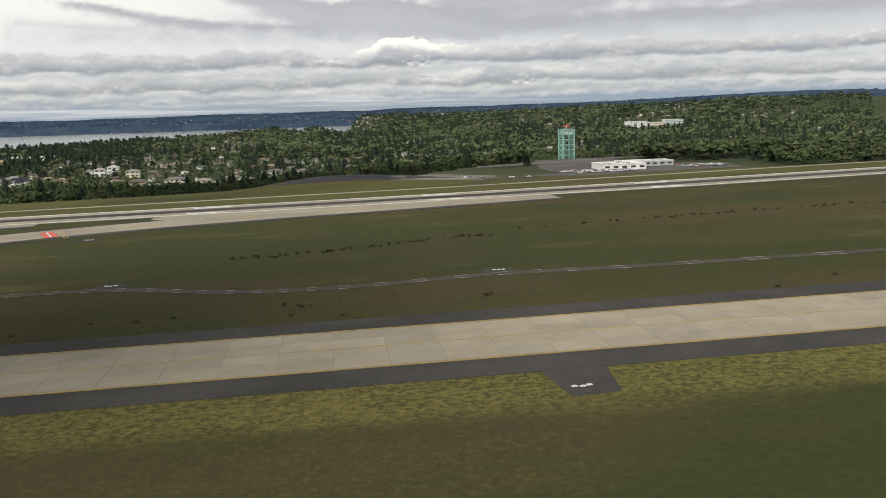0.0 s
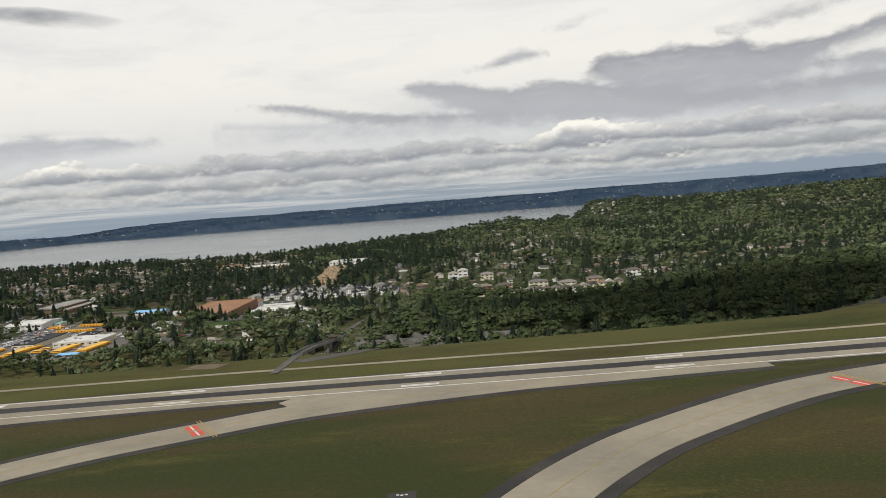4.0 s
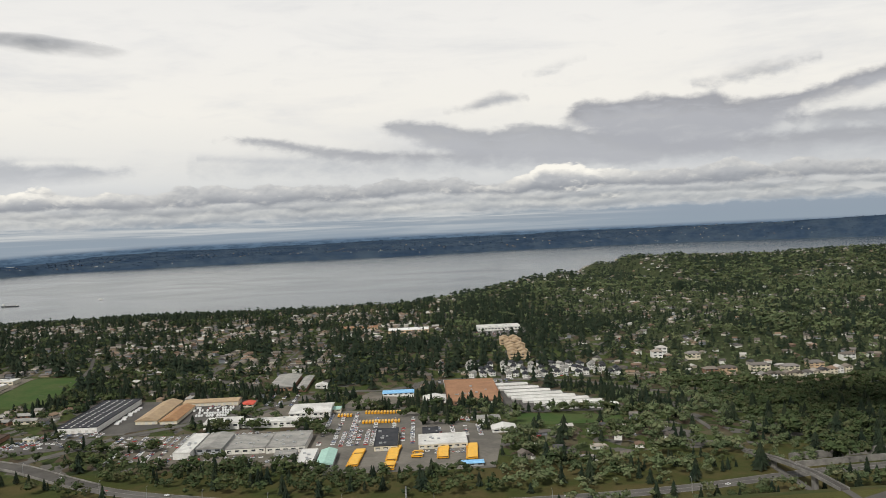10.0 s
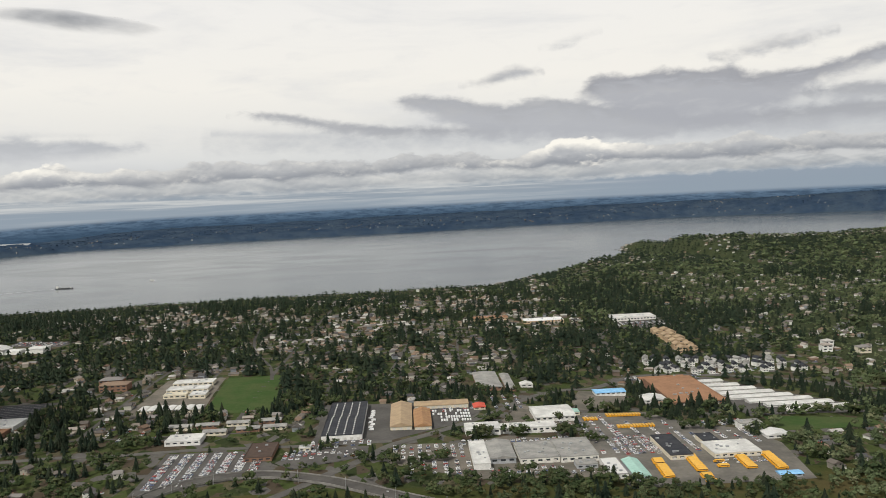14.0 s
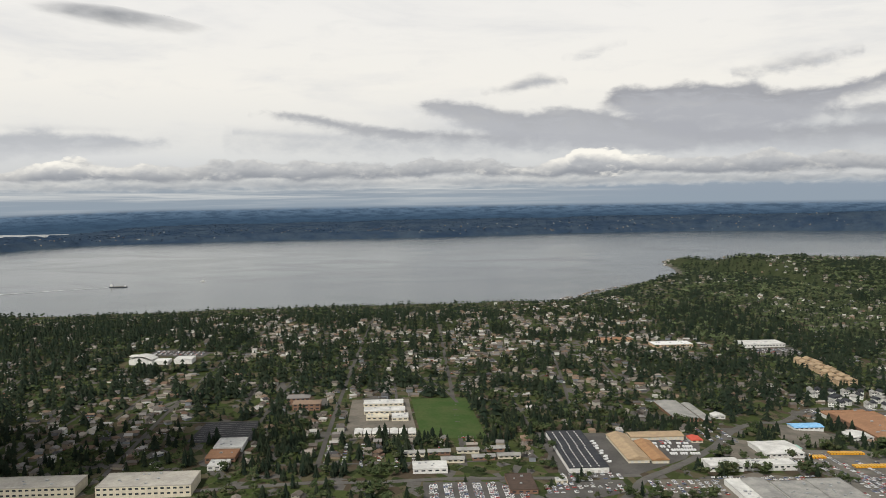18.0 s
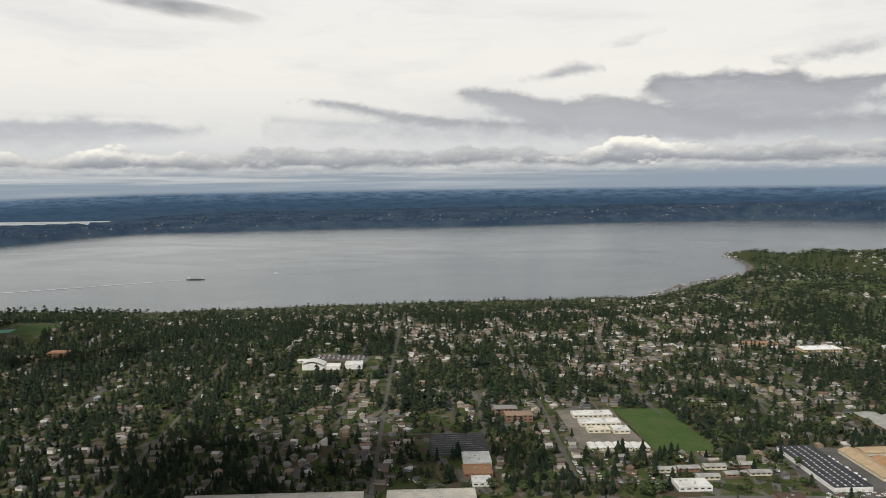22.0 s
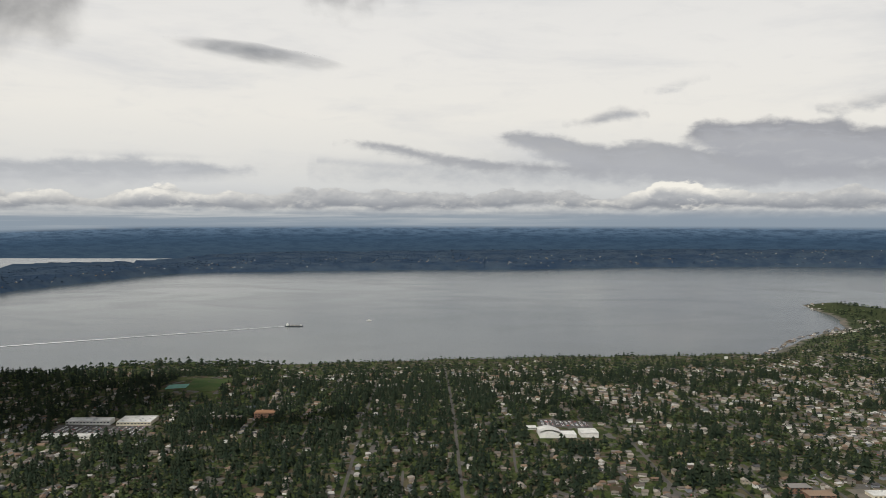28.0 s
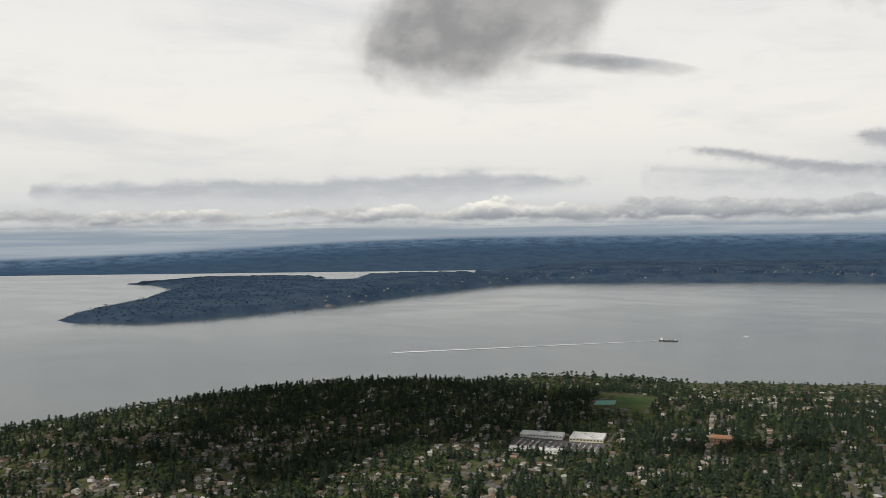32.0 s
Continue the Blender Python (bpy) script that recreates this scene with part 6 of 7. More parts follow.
for k in range(14):
    x, y = -286 + 8.5 * (k % 2) + rng.normal(0, 1), 708 + 12 * (k // 2)
    building("beige three-storey apartment house", x - 3.6, x + 3.6, y - 4, y + 4, 4.2, "gable", M_BEIGE, M_TAN_ROOF, rows=2, rise=1.6, group="beige apartment houses", name="apartment_house")
for k in range(44):
    x, y = -322 + 7.4 * (k % 15) + rng.normal(0, 1.2), 655 + 15 * (k // 15) - 1.4 * (k % 15) + rng.normal(0, 2.6)
    building("white gabled town house with a dark roof", x - 2.0, x + 2.0, y - 3.0, y + 3.0, 3.2, "gable", M_PALE, M_DARK_ROOF if k % 3 else M_GREY_ROOF, rows=2, rise=1.5, turn=rng.uniform(-25, 25), group="white town houses", name="town_house")
for k in range(18):
    x, y = -166 + 6.4 * k + rng.normal(0, 0.4), 614 + 0.5 * k + 1.2 * math.sin(k * 0.9)
    building("cream two-storey row house", x - 2.7, x + 2.7, y - 3.2, y + 3.2, 3.8, "gable" if k % 3 else "hip", M_CREAM if k % 4 else M_PALE, M_ROOF, rows=2, rise=1.5, group="cream row houses", name="row_house")
for x, y, w, h, m in ((-152, 636, 5, 3.4, M_BRICK), (-138, 640, 6, 3.2, M_BEIGE), (-113, 644, 7, 4.0, M_CREAM), (-92, 640, 6, 3.2, M_CREAM), (-72, 643, 6, 3.4, M_BEIGE), (-176, 690, 4, 4.8, M_PALE), (-169, 702, 4, 5.0, M_PALE), (-150, 682, 5, 4.2, M_CREAM), (-42, 655, 5, 3.6, M_PALE)):
    building("broad apartment house with a hipped grey roof", x - w, x + w, y - 3.6, y + 3.6, h, "hip", m, M_ROOF, rows=2, rise=1.5, axis="x", group="hipped apartment houses", name="apartment_house")
patch("bare_bank", [(-176, 599), (-50, 608), (-50, 615), (-174, 607)], M_DIRT, "bare pale bank in front of row houses", "bank", 0.1)
patch("bare_bank", [(-256, 296), (-243, 293), (-240, 301), (-252, 303)], M_DIRT, "bare dirt patch beside the perimeter road", "bank", 0.12)
patch("dirt_track", [(-212, 292), (-196, 300), (-180, 322), (-184, 324), (-202, 304), (-218, 296)], M_STREET, "rough track down the bank", "track", 0.14)
patch("dark_mound", [(-40, 316), (-18, 308), (22, 308), (44, 315), (30, 328), (0, 331), (-28, 327)], M_SOIL, "low mound of dark soil behind the runway", "mound", 0.12)


# ---- suburb: streets, houses ----
STREETS = [-1840, -1790, -1742, -1690, -1640, -1590, -1545, -1500, -1452, -1405, -1360, -1318, -1262, -1210, -1160, -1106, -1052, -1008, -963, -918, -872, -840, -808, -738, -690, -648, -607, -560, -512, -468, -424, -380, -338]


def street_end(x0):
    return float(np.interp(x0, COAST_X, COAST_Y)) - 130


OPEN_STREETS = (-1052, -963, -808, -690, -607)


def block(x, y):
    """Whether the houses of a block stand along the cross street."""
    return LATTICE[int(x // 92) % 64, int((y + 0.1 * x) // 84) % 64] > 0.58


def build_streets():
    for x0 in STREETS:
        y0 = 660 if x0 > -480 else (560 if x0 > -500 else 500)
        end = street_end(x0) - 40 * (x0 % 3)
        ways = [(y0, end)] if x0 in OPEN_STREETS else []
        y = y0 + rng.uniform(0, 120)
        while not ways or (x0 not in OPEN_STREETS and y < end - 60):
            stop = min(end, y + rng.uniform(50, 130))
            ways.append((y, stop))
            y = stop + rng.uniform(60, 200)
        for a, z in ways:
            bend = rng.uniform(-5, 5) if x0 not in OPEN_STREETS else 0.0
            pts = [(x0 + 0.022 * (y - 700) + bend * ((y - a) / max(1, z - a)) ** 2, y) for y in np.arange(a, z, 15.0)]
            if len(pts) > 2:
                claim_line(pts, 1.7 if x0 in OPEN_STREETS else 0.8)
                ribbon("street", pts, 2.8 if x0 in OPEN_STREETS else 2.0, M_STREET, 0.12, None, "narrow grey suburban street", "road")
    for way in (((-606, 640), (-615, 690), (-640, 771), (-655, 860), (-662, 960)), ((-526, 640), (-521, 665), (-506, 790), (-498, 871), (-486, 980)), ((-560, 905), (-498, 871), (-420, 850), (-345, 842))):
        claim_line(way, 1.3)
        ribbon("street", curve(*way, n=6), 2.5, M_STREET, 0.13, None, "pale grey avenue through the suburb", "road")
    pts = [(-758 + 1.5 * math.sin(y / 30), y) for y in np.arange(626, 704, 12.0)]
    claim_line(pts, 0.9)
    ribbon("street", pts, 2.2, M_LANE, 0.13, None, "pale new street that ends among houses", "road")
    for y0 in (520, 612, 745, 870, 985):
        x = -1850
        while x < (-500 if y0 < 660 else -330):
            stop = x + rng.uniform(90, 260)
            pts = [(u, y0 - 0.02 * (u + 1100) + 6 * math.sin(u / 90)) for u in np.arange(x, stop, 18.0)]
            pts = [p for p in pts if p[1] < np.interp(p[0], COAST_X, COAST_Y) - 120 and p[0] < -330]
            x = stop + rng.uniform(30, 160)
            if len(pts) > 3:
                claim_line(pts, 0.6)
                ribbon("street", pts, 2.0, M_STREET, 0.13, None, "narrow grey cross street", "road")


def house_kinds():
    """Six kinds of small house; each has wall, roof, windows, door and perhaps a chimney or a garage."""
    kinds = []
    for k, (w, d, h, hip, garage) in enumerate(((6.4, 4.4, 1.7, 0, 1), (5.6, 4.6, 1.8, 1, 0), (7.2, 4.2, 1.6, 0, 0), (5.0, 5.2, 3.2, 0, 1), (6.0, 4.8, 1.7, 1, 1), (4.8, 4.2, 3.0, 0, 0))):
        ob = thing("house", "small one-storey house with a pitched roof" if h < 2.5 else "two-storey house with a pitched roof", "house", 0, 0, -300, group="suburban houses")
        ax = "x" if w > d else "y"
        rise = 1.1 if h < 2.5 else 1.4
        g = Geo().box(-w / 2, w / 2, -d / 2, d / 2, -0.8, h)
        b = len(g.v)
        if ax == "x":
            g.v += [(-w / 2, -d / 2, h), (-w / 2, d / 2, h), (-w / 2, 0, h + rise * 0.9), (w / 2, -d / 2, h), (w / 2, d / 2, h), (w / 2, 0, h + rise * 0.9)]
        else:
            g.v += [(-w / 2, -d / 2, h), (w / 2, -d / 2, h), (0, -d / 2, h + rise * 0.9), (-w / 2, d / 2, h), (w / 2, d / 2, h), (0, d / 2, h + rise * 0.9)]
        if not hip:
            g.f += [(b, b + 1, b + 2), (b + 3, b + 5, b + 4)]
        r = Geo().prism(-w / 2 - 0.35, w / 2 + 0.35, -d / 2 - 0.35, d / 2 + 0.35, h + 0.02, h + 0.02 + rise, d * 0.45 if hip else 0, ax, 0.12)
        if garage:
            g.box(w / 2 + 0.004, w / 2 + 2.2, -d / 2 - 0.6, d / 2 - 1.2, -0.8, h * 0.8 if h < 2.5 else 1.5)
            zt = h * 0.8 if h < 2.5 else 1.5
            r.prism(w / 2 + 0.3, w / 2 + 2.5, -d / 2 - 0.9, d / 2 - 0.9, zt + 0.02, zt + 0.8, 0, "y", 0.1)
        wall = part("wall", g, M_WALL, ob)
        part("roof", r, M_ROOF, ob)
        for s in (-0.3, 0.28):
            part("window", Geo().box(w * s - 0.5, w * s + 0.5, -d / 2 - 0.03, -d / 2 + 0.04, h - 1.05, h - 0.45), M_GLASS, wall)
        part("door", Geo().box(-0.25, 0.2, -d / 2 - 0.04, -d / 2 + 0.04, 0, 1.0), M_DOOR, wall)
        if k % 2 == 0:
            part("chimney", Geo().box(-w * 0.3, -w * 0.3 + 0.45, 0.1, 0.6, h, h + rise + 0.5), M_BRICK, ob)
        kinds.append((ob, g, r))
    return kinds


KINDS = house_kinds()
SMALL = 0.88


def joined_houses(spots):
    """The farther houses, walls in one mesh and roofs in another."""
    wv, wf, rv, rf = [], [], [], []
    for k, x, y, a in spots:
        _, g, r = KINDS[k]
        z = at_ground(x, y)
        c, s = math.cos(math.radians(a)), math.sin(math.radians(a))
        for (vv, ff, geo) in ((wv, wf, g), (rv, rf, r)):
            b = len(vv)
            vv += [(x + (p[0] * c - p[1] * s) * SMALL, y + (p[0] * s + p[1] * c) * SMALL, z + p[2] * SMALL) for p in geo.v]
            ff += [tuple(i + b for i in f) for f in geo.f]
    for nm, v, f, m, lab in (("distant_house_walls", wv, wf, M_WALL, "painted walls of many small houses"), ("distant_house_roofs", rv, rf, M_ROOF, "pitched roofs of many small houses in greys and browns")):
        me = bpy.data.meshes.new(nm)
        me.from_pydata(v, [], f)
        me.materials.append(m)
        tagged(new(nm, me), lab, "houses", kind="stuff")


def wooded(x, y):
    """How densely trees stand, 0 to 1."""
    x, y = np.asarray(x, float), np.asarray(y, float)
    coast = np.interp(x, COAST_X, COAST_Y)
    grove = 0.55 * patchy(x, y, 52) + 0.30 * patchy(x, y, 24, 2.0) + 0.15 * patchy(x, y, 11, 9.0)
    d = 0.31 + 0.67 * ramp01(grove - 0.05 * hump(x, y, -700, 760, 260) - 0.05 * hump(x, y, -1080, 620, 200) + 0.06 * ramp01(-x, 950, 1250), 0.44, 0.58)
    for cx, cy, r, s in ((-330, 760, 60, 0.8), (-380, 700, 40, 0.7), (-265, 950, 90, 0.5), (-930, 760, 55, 0.7), (-990, 880, 60, 0.6), (-850, 900, 55, 0.8), (-1100, 560, 60, 0.4), (-290, 690, 40, 0.8), (-420, 660, 25, 0.7), (-1010, 990, 100, 0.8), (-1090, 880, 70, 0.7), (-870, 860, 50, 0.6), (-1180, 700, 50, 0.5),
                         (-1640, 1000, 130, 0.9), (-1500, 1080, 90, 0.7), (-1420, 980, 60, 0.5), (-1210, 1040, 50, 0.6), (-1080, 760, 60, 0.4), (-704, 502, 30, 0.8), (-590, 600, 28, 0.9), (-560, 660, 45, 0.5), (-930, 560, 60, 0.3), (-760, 900, 40, 0.4), (-1330, 1040, 60, 0.4)):
        d = d + s * hump(x, y, cx, cy, r)
    d = d + 0.7 * ramp01(coast - y, 260, 120) + 0.12 * ramp01(-x, 820, 950)
    d = np.where((x > -190) & (y < 560), 1.0, d)
    d = np.where((x > -200) & (y >= 560), np.where(patchy(x, y, 90, 5.0) < 0.47, 0.86, 1.0), d)
    d = np.where((x > -320) & (x <= -190) & (y > 385) & (y < 620), np.maximum(d, 0.5), d)
    d = np.where(y < 398, np.where(x > -520, 0.66, 0.4), d)
    return np.clip(d, 0, 1)


def build_houses():
    spots = []
    for x0 in STREETS:
        y = 505.0
        while y < street_end(x0) + 30:
            y += rng.uniform(5.6, 11.5)
            for side in (-1, 1):
                x = x0 + 0.022 * (y - 700) + side * (6.2 + abs(rng.normal(0, 3.2))) + 4 * wobble(y, x0, 50)
                yy = y + rng.normal(0, 2.6)
                if not block(x, yy) and rng.random() < 1.0 - 0.95 * max(0.0, float(wooded(x, yy)) - 0.25) and free(x, yy) and free(x + side * 3, yy) and free(x, yy + 2.5):
                    spots.append((int(rng.integers(0, 6)), x, yy, 90 * side + 90 * (rng.random() < 0.45) + 1.3 + rng.normal(0, 12)))
            x = x0 + 22 + rng.normal(0, 4)
            if rng.random() < 0.55 and not block(x, y) and float(wooded(x, y)) < 0.5 and free(x, y) and free(x + 3, y) and free(x - 3, y):
                spots.append((int(rng.integers(0, 6)), x, y, rng.uniform(0, 180)))
    for y0 in np.arange(515, 1330, 14.5):
        x = -1850.0
        while x < -340:
            x += rng.uniform(6.5, 11.5)
            y = y0 + rng.normal(0, 1.8) + 4 * wobble(x, y0, 60)
            if block(x, y) and y < np.interp(x, COAST_X, COAST_Y) - 100 and not (x > -480 and y < 650) and rng.random() < 0.95 - 1.1 * max(0.0, float(wooded(x, y)) - 0.25) and free(x, y) and free(x + 3, y) and free(x - 3, y):
                spots.append((int(rng.integers(0, 6)), x, y, 180 * (rng.random() < 0.5) + rng.normal(0, 9)))
    # houses on the northern hill and by its shore
    for _ in range(3200):
        x, y = rng.uniform(-230, 700), rng.uniform(620, 2350)
        if y < np.interp(x, COAST_X, COAST_Y) - 14 and patchy(x, y, 90, 5.0) < (0.62 if x > 100 else 0.5) and free(x, y):
            spots.append((int(rng.integers(0, 6)), x, y, rng.uniform(0, 360)))
    for _ in range(170):
        x = rng.uniform(-2450, 1500)
        spots.append((int(rng.integers(0, 6)), x, float(np.interp(x, FAR_X, FAR_Y)) + rng.uniform(22, 260), rng.uniform(0, 360)))
    for k in range(60):
        x = rng.uniform(-430, -60)
        spots.append((int(rng.integers(0, 6)), x, float(np.interp(x, COAST_X, COAST_Y)) - rng.uniform(9, 26), rng.uniform(0, 360)))
    for x, y in ((-300, 440), (-288, 452), (-276, 440), (-268, 425), (-282, 410), (-300, 405), (-310, 420), (-270, 452), (-262, 410), (-255, 436), (-315, 398), (-290, 392), (-272, 395), (-262, 455), (-248, 470), (-240, 450), (-245, 420)):
        spots.append((int(rng.integers(0, 6)), x + rng.normal(0, 1), y, rng.uniform(-20, 20) + 90 * (rng.random() < 0.4)))
    for x, y in ((-650, 440), (-665, 430), (-680, 445), (-655, 415), (-672, 405), (-690, 420), (-700, 455), (-715, 440), (-730, 452), (-690, 400), (-710, 410), (-735, 425)):
        spots.append((int(rng.integers(0, 6)), x, y, rng.uniform(-20, 20)))
    spots.sort(key=lambda s: s[2] + 0.25 * abs(s[1] + 700))
    for _, x, y, _ in spots:
        claim(x - 2.2, x + 2.2, y - (2.2 if y < 900 else 6.0), y + 2.2)
    for k, x, y, a in spots[:300]:
        copy_thing(KINDS[k][0], pose(x, y, at_ground(x, y), 0, 0, a) @ Matrix.Scale(SMALL, 4))
    joined_houses(spots[300:])
    for k, x, y, a in spots:
        if rng.random() < 0.55:
            car_spots.append((x + rng.uniform(-5, 5), y + rng.uniform(3, 5) * (1 if rng.random() < 0.5 else -1), a + rng.normal(0, 10)))


build_streets()
build_houses()


def build_cars():
    near = sorted(car_spots, key=lambda s: s[1])
    pick = near[:150]
    for x, y, a in pick:
        copy_thing(CAR, pose(x, y, at_ground(x, y) + 0.16, 0, 0, a))
    body, glass = KEEP_CAR
    for nm, geo, mat, lab in (("distant_cars", body, M_CAR, "rows of small parked cars in white, grey and dark paint"), ("distant_car_windows", glass, M_GLASS, "dark windows of parked cars")):
        v, f = [], []
        for x, y, a in near[150:]:
            z = at_ground(x, y) + 0.16
            c, s = math.cos(math.radians(a)), math.sin(math.radians(a))
            b = len(v)
            v += [(x + p[0] * c - p[1] * s, y + p[0] * s + p[1] * c, z + p[2]) for p in geo.v]
            f += [tuple(i + b for i in q) for q in geo.f]
        me = bpy.data.meshes.new(nm)
        me.from_pydata(v, [], f)
        me.materials.append(mat)
        tagged(new(nm, me), lab, "cars", kind="stuff")


KEEP_CAR = (Geo().box(-1.05, 1.05, -0.42, 0.42, 0.0, 0.42).box(-0.5, 0.3, -0.33, 0.33, 0.424, 0.68), Geo().box(-0.72, 0.5, -0.36, 0.36, 0.424, 0.6))
build_cars()
for t in (CAR, VAN, BUS, LAMP, *(k[0] for k in KINDS)):
    for c in list(t.children_recursive) + [t]:
        bpy.data.objects.remove(c, do_unlink=True)


# ---- trees ----
def near_trees():
    """The trees nearest to the runway, each a thing of its own with trunk and crown."""
    spots = []
    for x in np.arange(-500, -225, 3.4):
        for y in (372, 379, 386):
            if rng.random() < 0.62:
                spots.append((x + rng.normal(0, 1.2), y + rng.normal(0, 2.2) + (8 if x < -420 else 0), rng.random() < 0.15))
    for x in np.arange(-445, -225, 2.5):
        if rng.random() < 0.92:
            spots.append((x + rng.normal(0, 1), 324 + rng.normal(0, 1.6), rng.random() < 0.22))
    for x, y in ((-598, 396), (-594, 398), (-545, 400), (-541, 396), (-536, 399), (-530, 395), (-522, 392), (-518, 388), (-506, 384), (-500, 380), (-493, 378), (-484, 369), (-478, 372), (-207, 340), (-203, 344), (-200, 338), (-196, 352), (-240, 330), (-246, 334), (-231, 336)):
        spots.append((x, y - 6, True))
    crowns = {True: [], False: []}
    for s in range(4):
        for con in (True, False):
            v, f = conifer_shape(60 + s, 9, 9) if con else broadleaf_shape(70 + s, 170)
            me = bpy.data.meshes.new("crown")
            me.from_pydata([tuple(p) for p in v], [], [tuple(int(i) for i in q) for q in f])
            me.materials.append(M_CONIFER if con else (M_LEAF if s % 2 else M_LEAF_DARK))
            crowns[con].append(me)
    trunk = Geo().tube((0, 0, -0.05), (0.01, 0.0, 0.62), 0.022, 0.008, 6).tube((0, 0, 0.3), (0.12, 0.05, 0.55), 0.010, 0.004, 5).tube((0, 0, 0.33), (-0.1, -0.08, 0.56), 0.010, 0.004, 5).mesh("trunk", M_BARK)
    for x, y, con in spots:
        if not free(x, y):
            continue
        h = rng.uniform(3.4, 6.6) if con else rng.uniform(2.4, 5.2)
        ob = thing("fir_tree" if con else "broadleaf_tree", "dark green fir on the grassy bank" if con else "fresh green broadleaf tree on the grassy bank", "tree", x, y, at_ground(x, y) - 0.1, rng.uniform(0, 360))
        t = part("trunk", trunk, None, ob)
        t.scale = (h, h, h)
        c = part("crown", crowns[con][int(rng.integers(0, 4))], None, ob)
        w = h * rng.uniform(0.9, 1.25) * (1.0 if con else 1.15)
        c.scale = (w, w, h)
        claim(x - 1, x + 1, y - 1, y + 1)


near_trees()


def woods():
    groups = []
    for y0, y1, step, fat in ((312, 600, 5.4, 1.05), (600, 1200, 6.3, 1.2), (1200, 2460, 9.0, 1.5)):
        p = points_in(-1990, 760 if y0 < 1000 else 1150, y0, y1, step)
        x, y = p.T
        coast = np.interp(x, COAST_X, COAST_Y)
        ok = (land(x, y) > SEA + 2.5) & (y < coast - 5) & (rng.random(len(p)) < wooded(x, y)) & free(x, y) & ~((y < 330) & (x > -640))
        ok &= clear_of(x, y, [(15, 190, 300, 388), (96, 146, 385, 456)])
        # beyond the sides of the view
        ok &= (x < 60 + 0.62 * y) & (x > -1330 - 0.95 * y)
        p, x, y = p[ok], x[ok], y[ok]
        share = np.where(x > -200, np.where(y < 600, 0.13, 0.14 + 0.30 * ramp01(y, 1250, 1600) + 0.8 * patchy(x, y, 110, 1.0) * patchy(x, y, 37, 6.0) * 1.3), np.where(y < 500, 0.22, 0.34 + 0.62 * patchy(x, y, 60, 4.0)))
        share = np.where(x < -850, share + 0.16, share)
        share = np.where(x < -1350, 0.6, share)
        share = np.where(hump(x, y, -704, 502, 34) > 0.4, 0.85, share)
        share = np.where((x < -240) & (x > -440) & (y > 630) & (y < 820), 0.85, share)
        con = rng.random(len(p)) < share
        big = 0.78 + 0.5 * patchy(x, y, 33, 3.0)
        tall = np.where(y < 600, 10.0, np.where(y < 1200, 13.5, 14.5))
        size = np.where(con, (4.6 + (tall - 4.6) * rng.random(len(p)) ** 1.4) * big, rng.uniform(3.8, 8.8, len(p)) * (0.8 + 0.4 * patchy(x, y, 25, 8.0)))
        size = np.where(y > 1700, size * 0.8, size)
        size = np.where((x > -1200) & (x <= -430) & (np.interp(x, COAST_X, COAST_Y) - y < 160), size * 0.60, size)
        size = np.where((x > -430) & (np.interp(x, COAST_X, COAST_Y) - y < 220), size * 0.62, size)
        size = np.where((x > -200) & (y > 600) & (patchy(x, y, 90, 5.0) < 0.47), size * 0.75, size * np.where((x > -200) & (y > 600) & ~con, 1.2, 1.0))
        shade = (~con) & (x > -190) & (y < 600)
        size = np.where((x > -190) & (y < 600), size * 1.25, size)
        far = y0 > 500
        for sel, shapes, mat, lab, wide in ((con, FARTHEST_CONIFERS if y0 > 1000 else FAR_CONIFERS if far else CONIFERS, M_CONIFER, "dark fir woods towards the water" if far else "dark fir trees among the houses", 1.25),
                                            (shade, THICKET, M_LEAF_DARK, "dense dark green wood behind the runway", 1.15),
                                            (~con & ~shade & (x > -330), FAR_BROADLEAVES if far else BROADLEAVES, M_LEAF, "fresh green woods on the hill" if far else "fresh green spring trees with round heads", 1.1),
                                            (~con & ~shade & (x <= -330), FAR_BROADLEAVES if far else BROADLEAVES, M_LEAF_DARK, "deep green garden trees among the houses", 1.1)):
            if sel.any():
                scatter("fir_woods" if mat is M_CONIFER else "broadleaf_woods", shapes, p[sel], size[sel], mat, lab, fat=fat * wide)


def clear_of(x, y, boxes):
    ok = np.ones(len(x), bool)
    for x0, x1, y0, y1 in boxes:
        ok &= ~((x > x0) & (x < x1) & (y > y0) & (y < y1))
    return ok


def points_in(x0, x1, y0, y1, step, jitter=0.9):
    xs, ys = np.meshgrid(np.arange(x0, x1, step), np.arange(y0, y1, step))
    p = np.stack([xs.ravel(), ys.ravel()], -1)
    return p + rng.uniform(-jitter / 2, jitter / 2, p.shape) * step


woods()


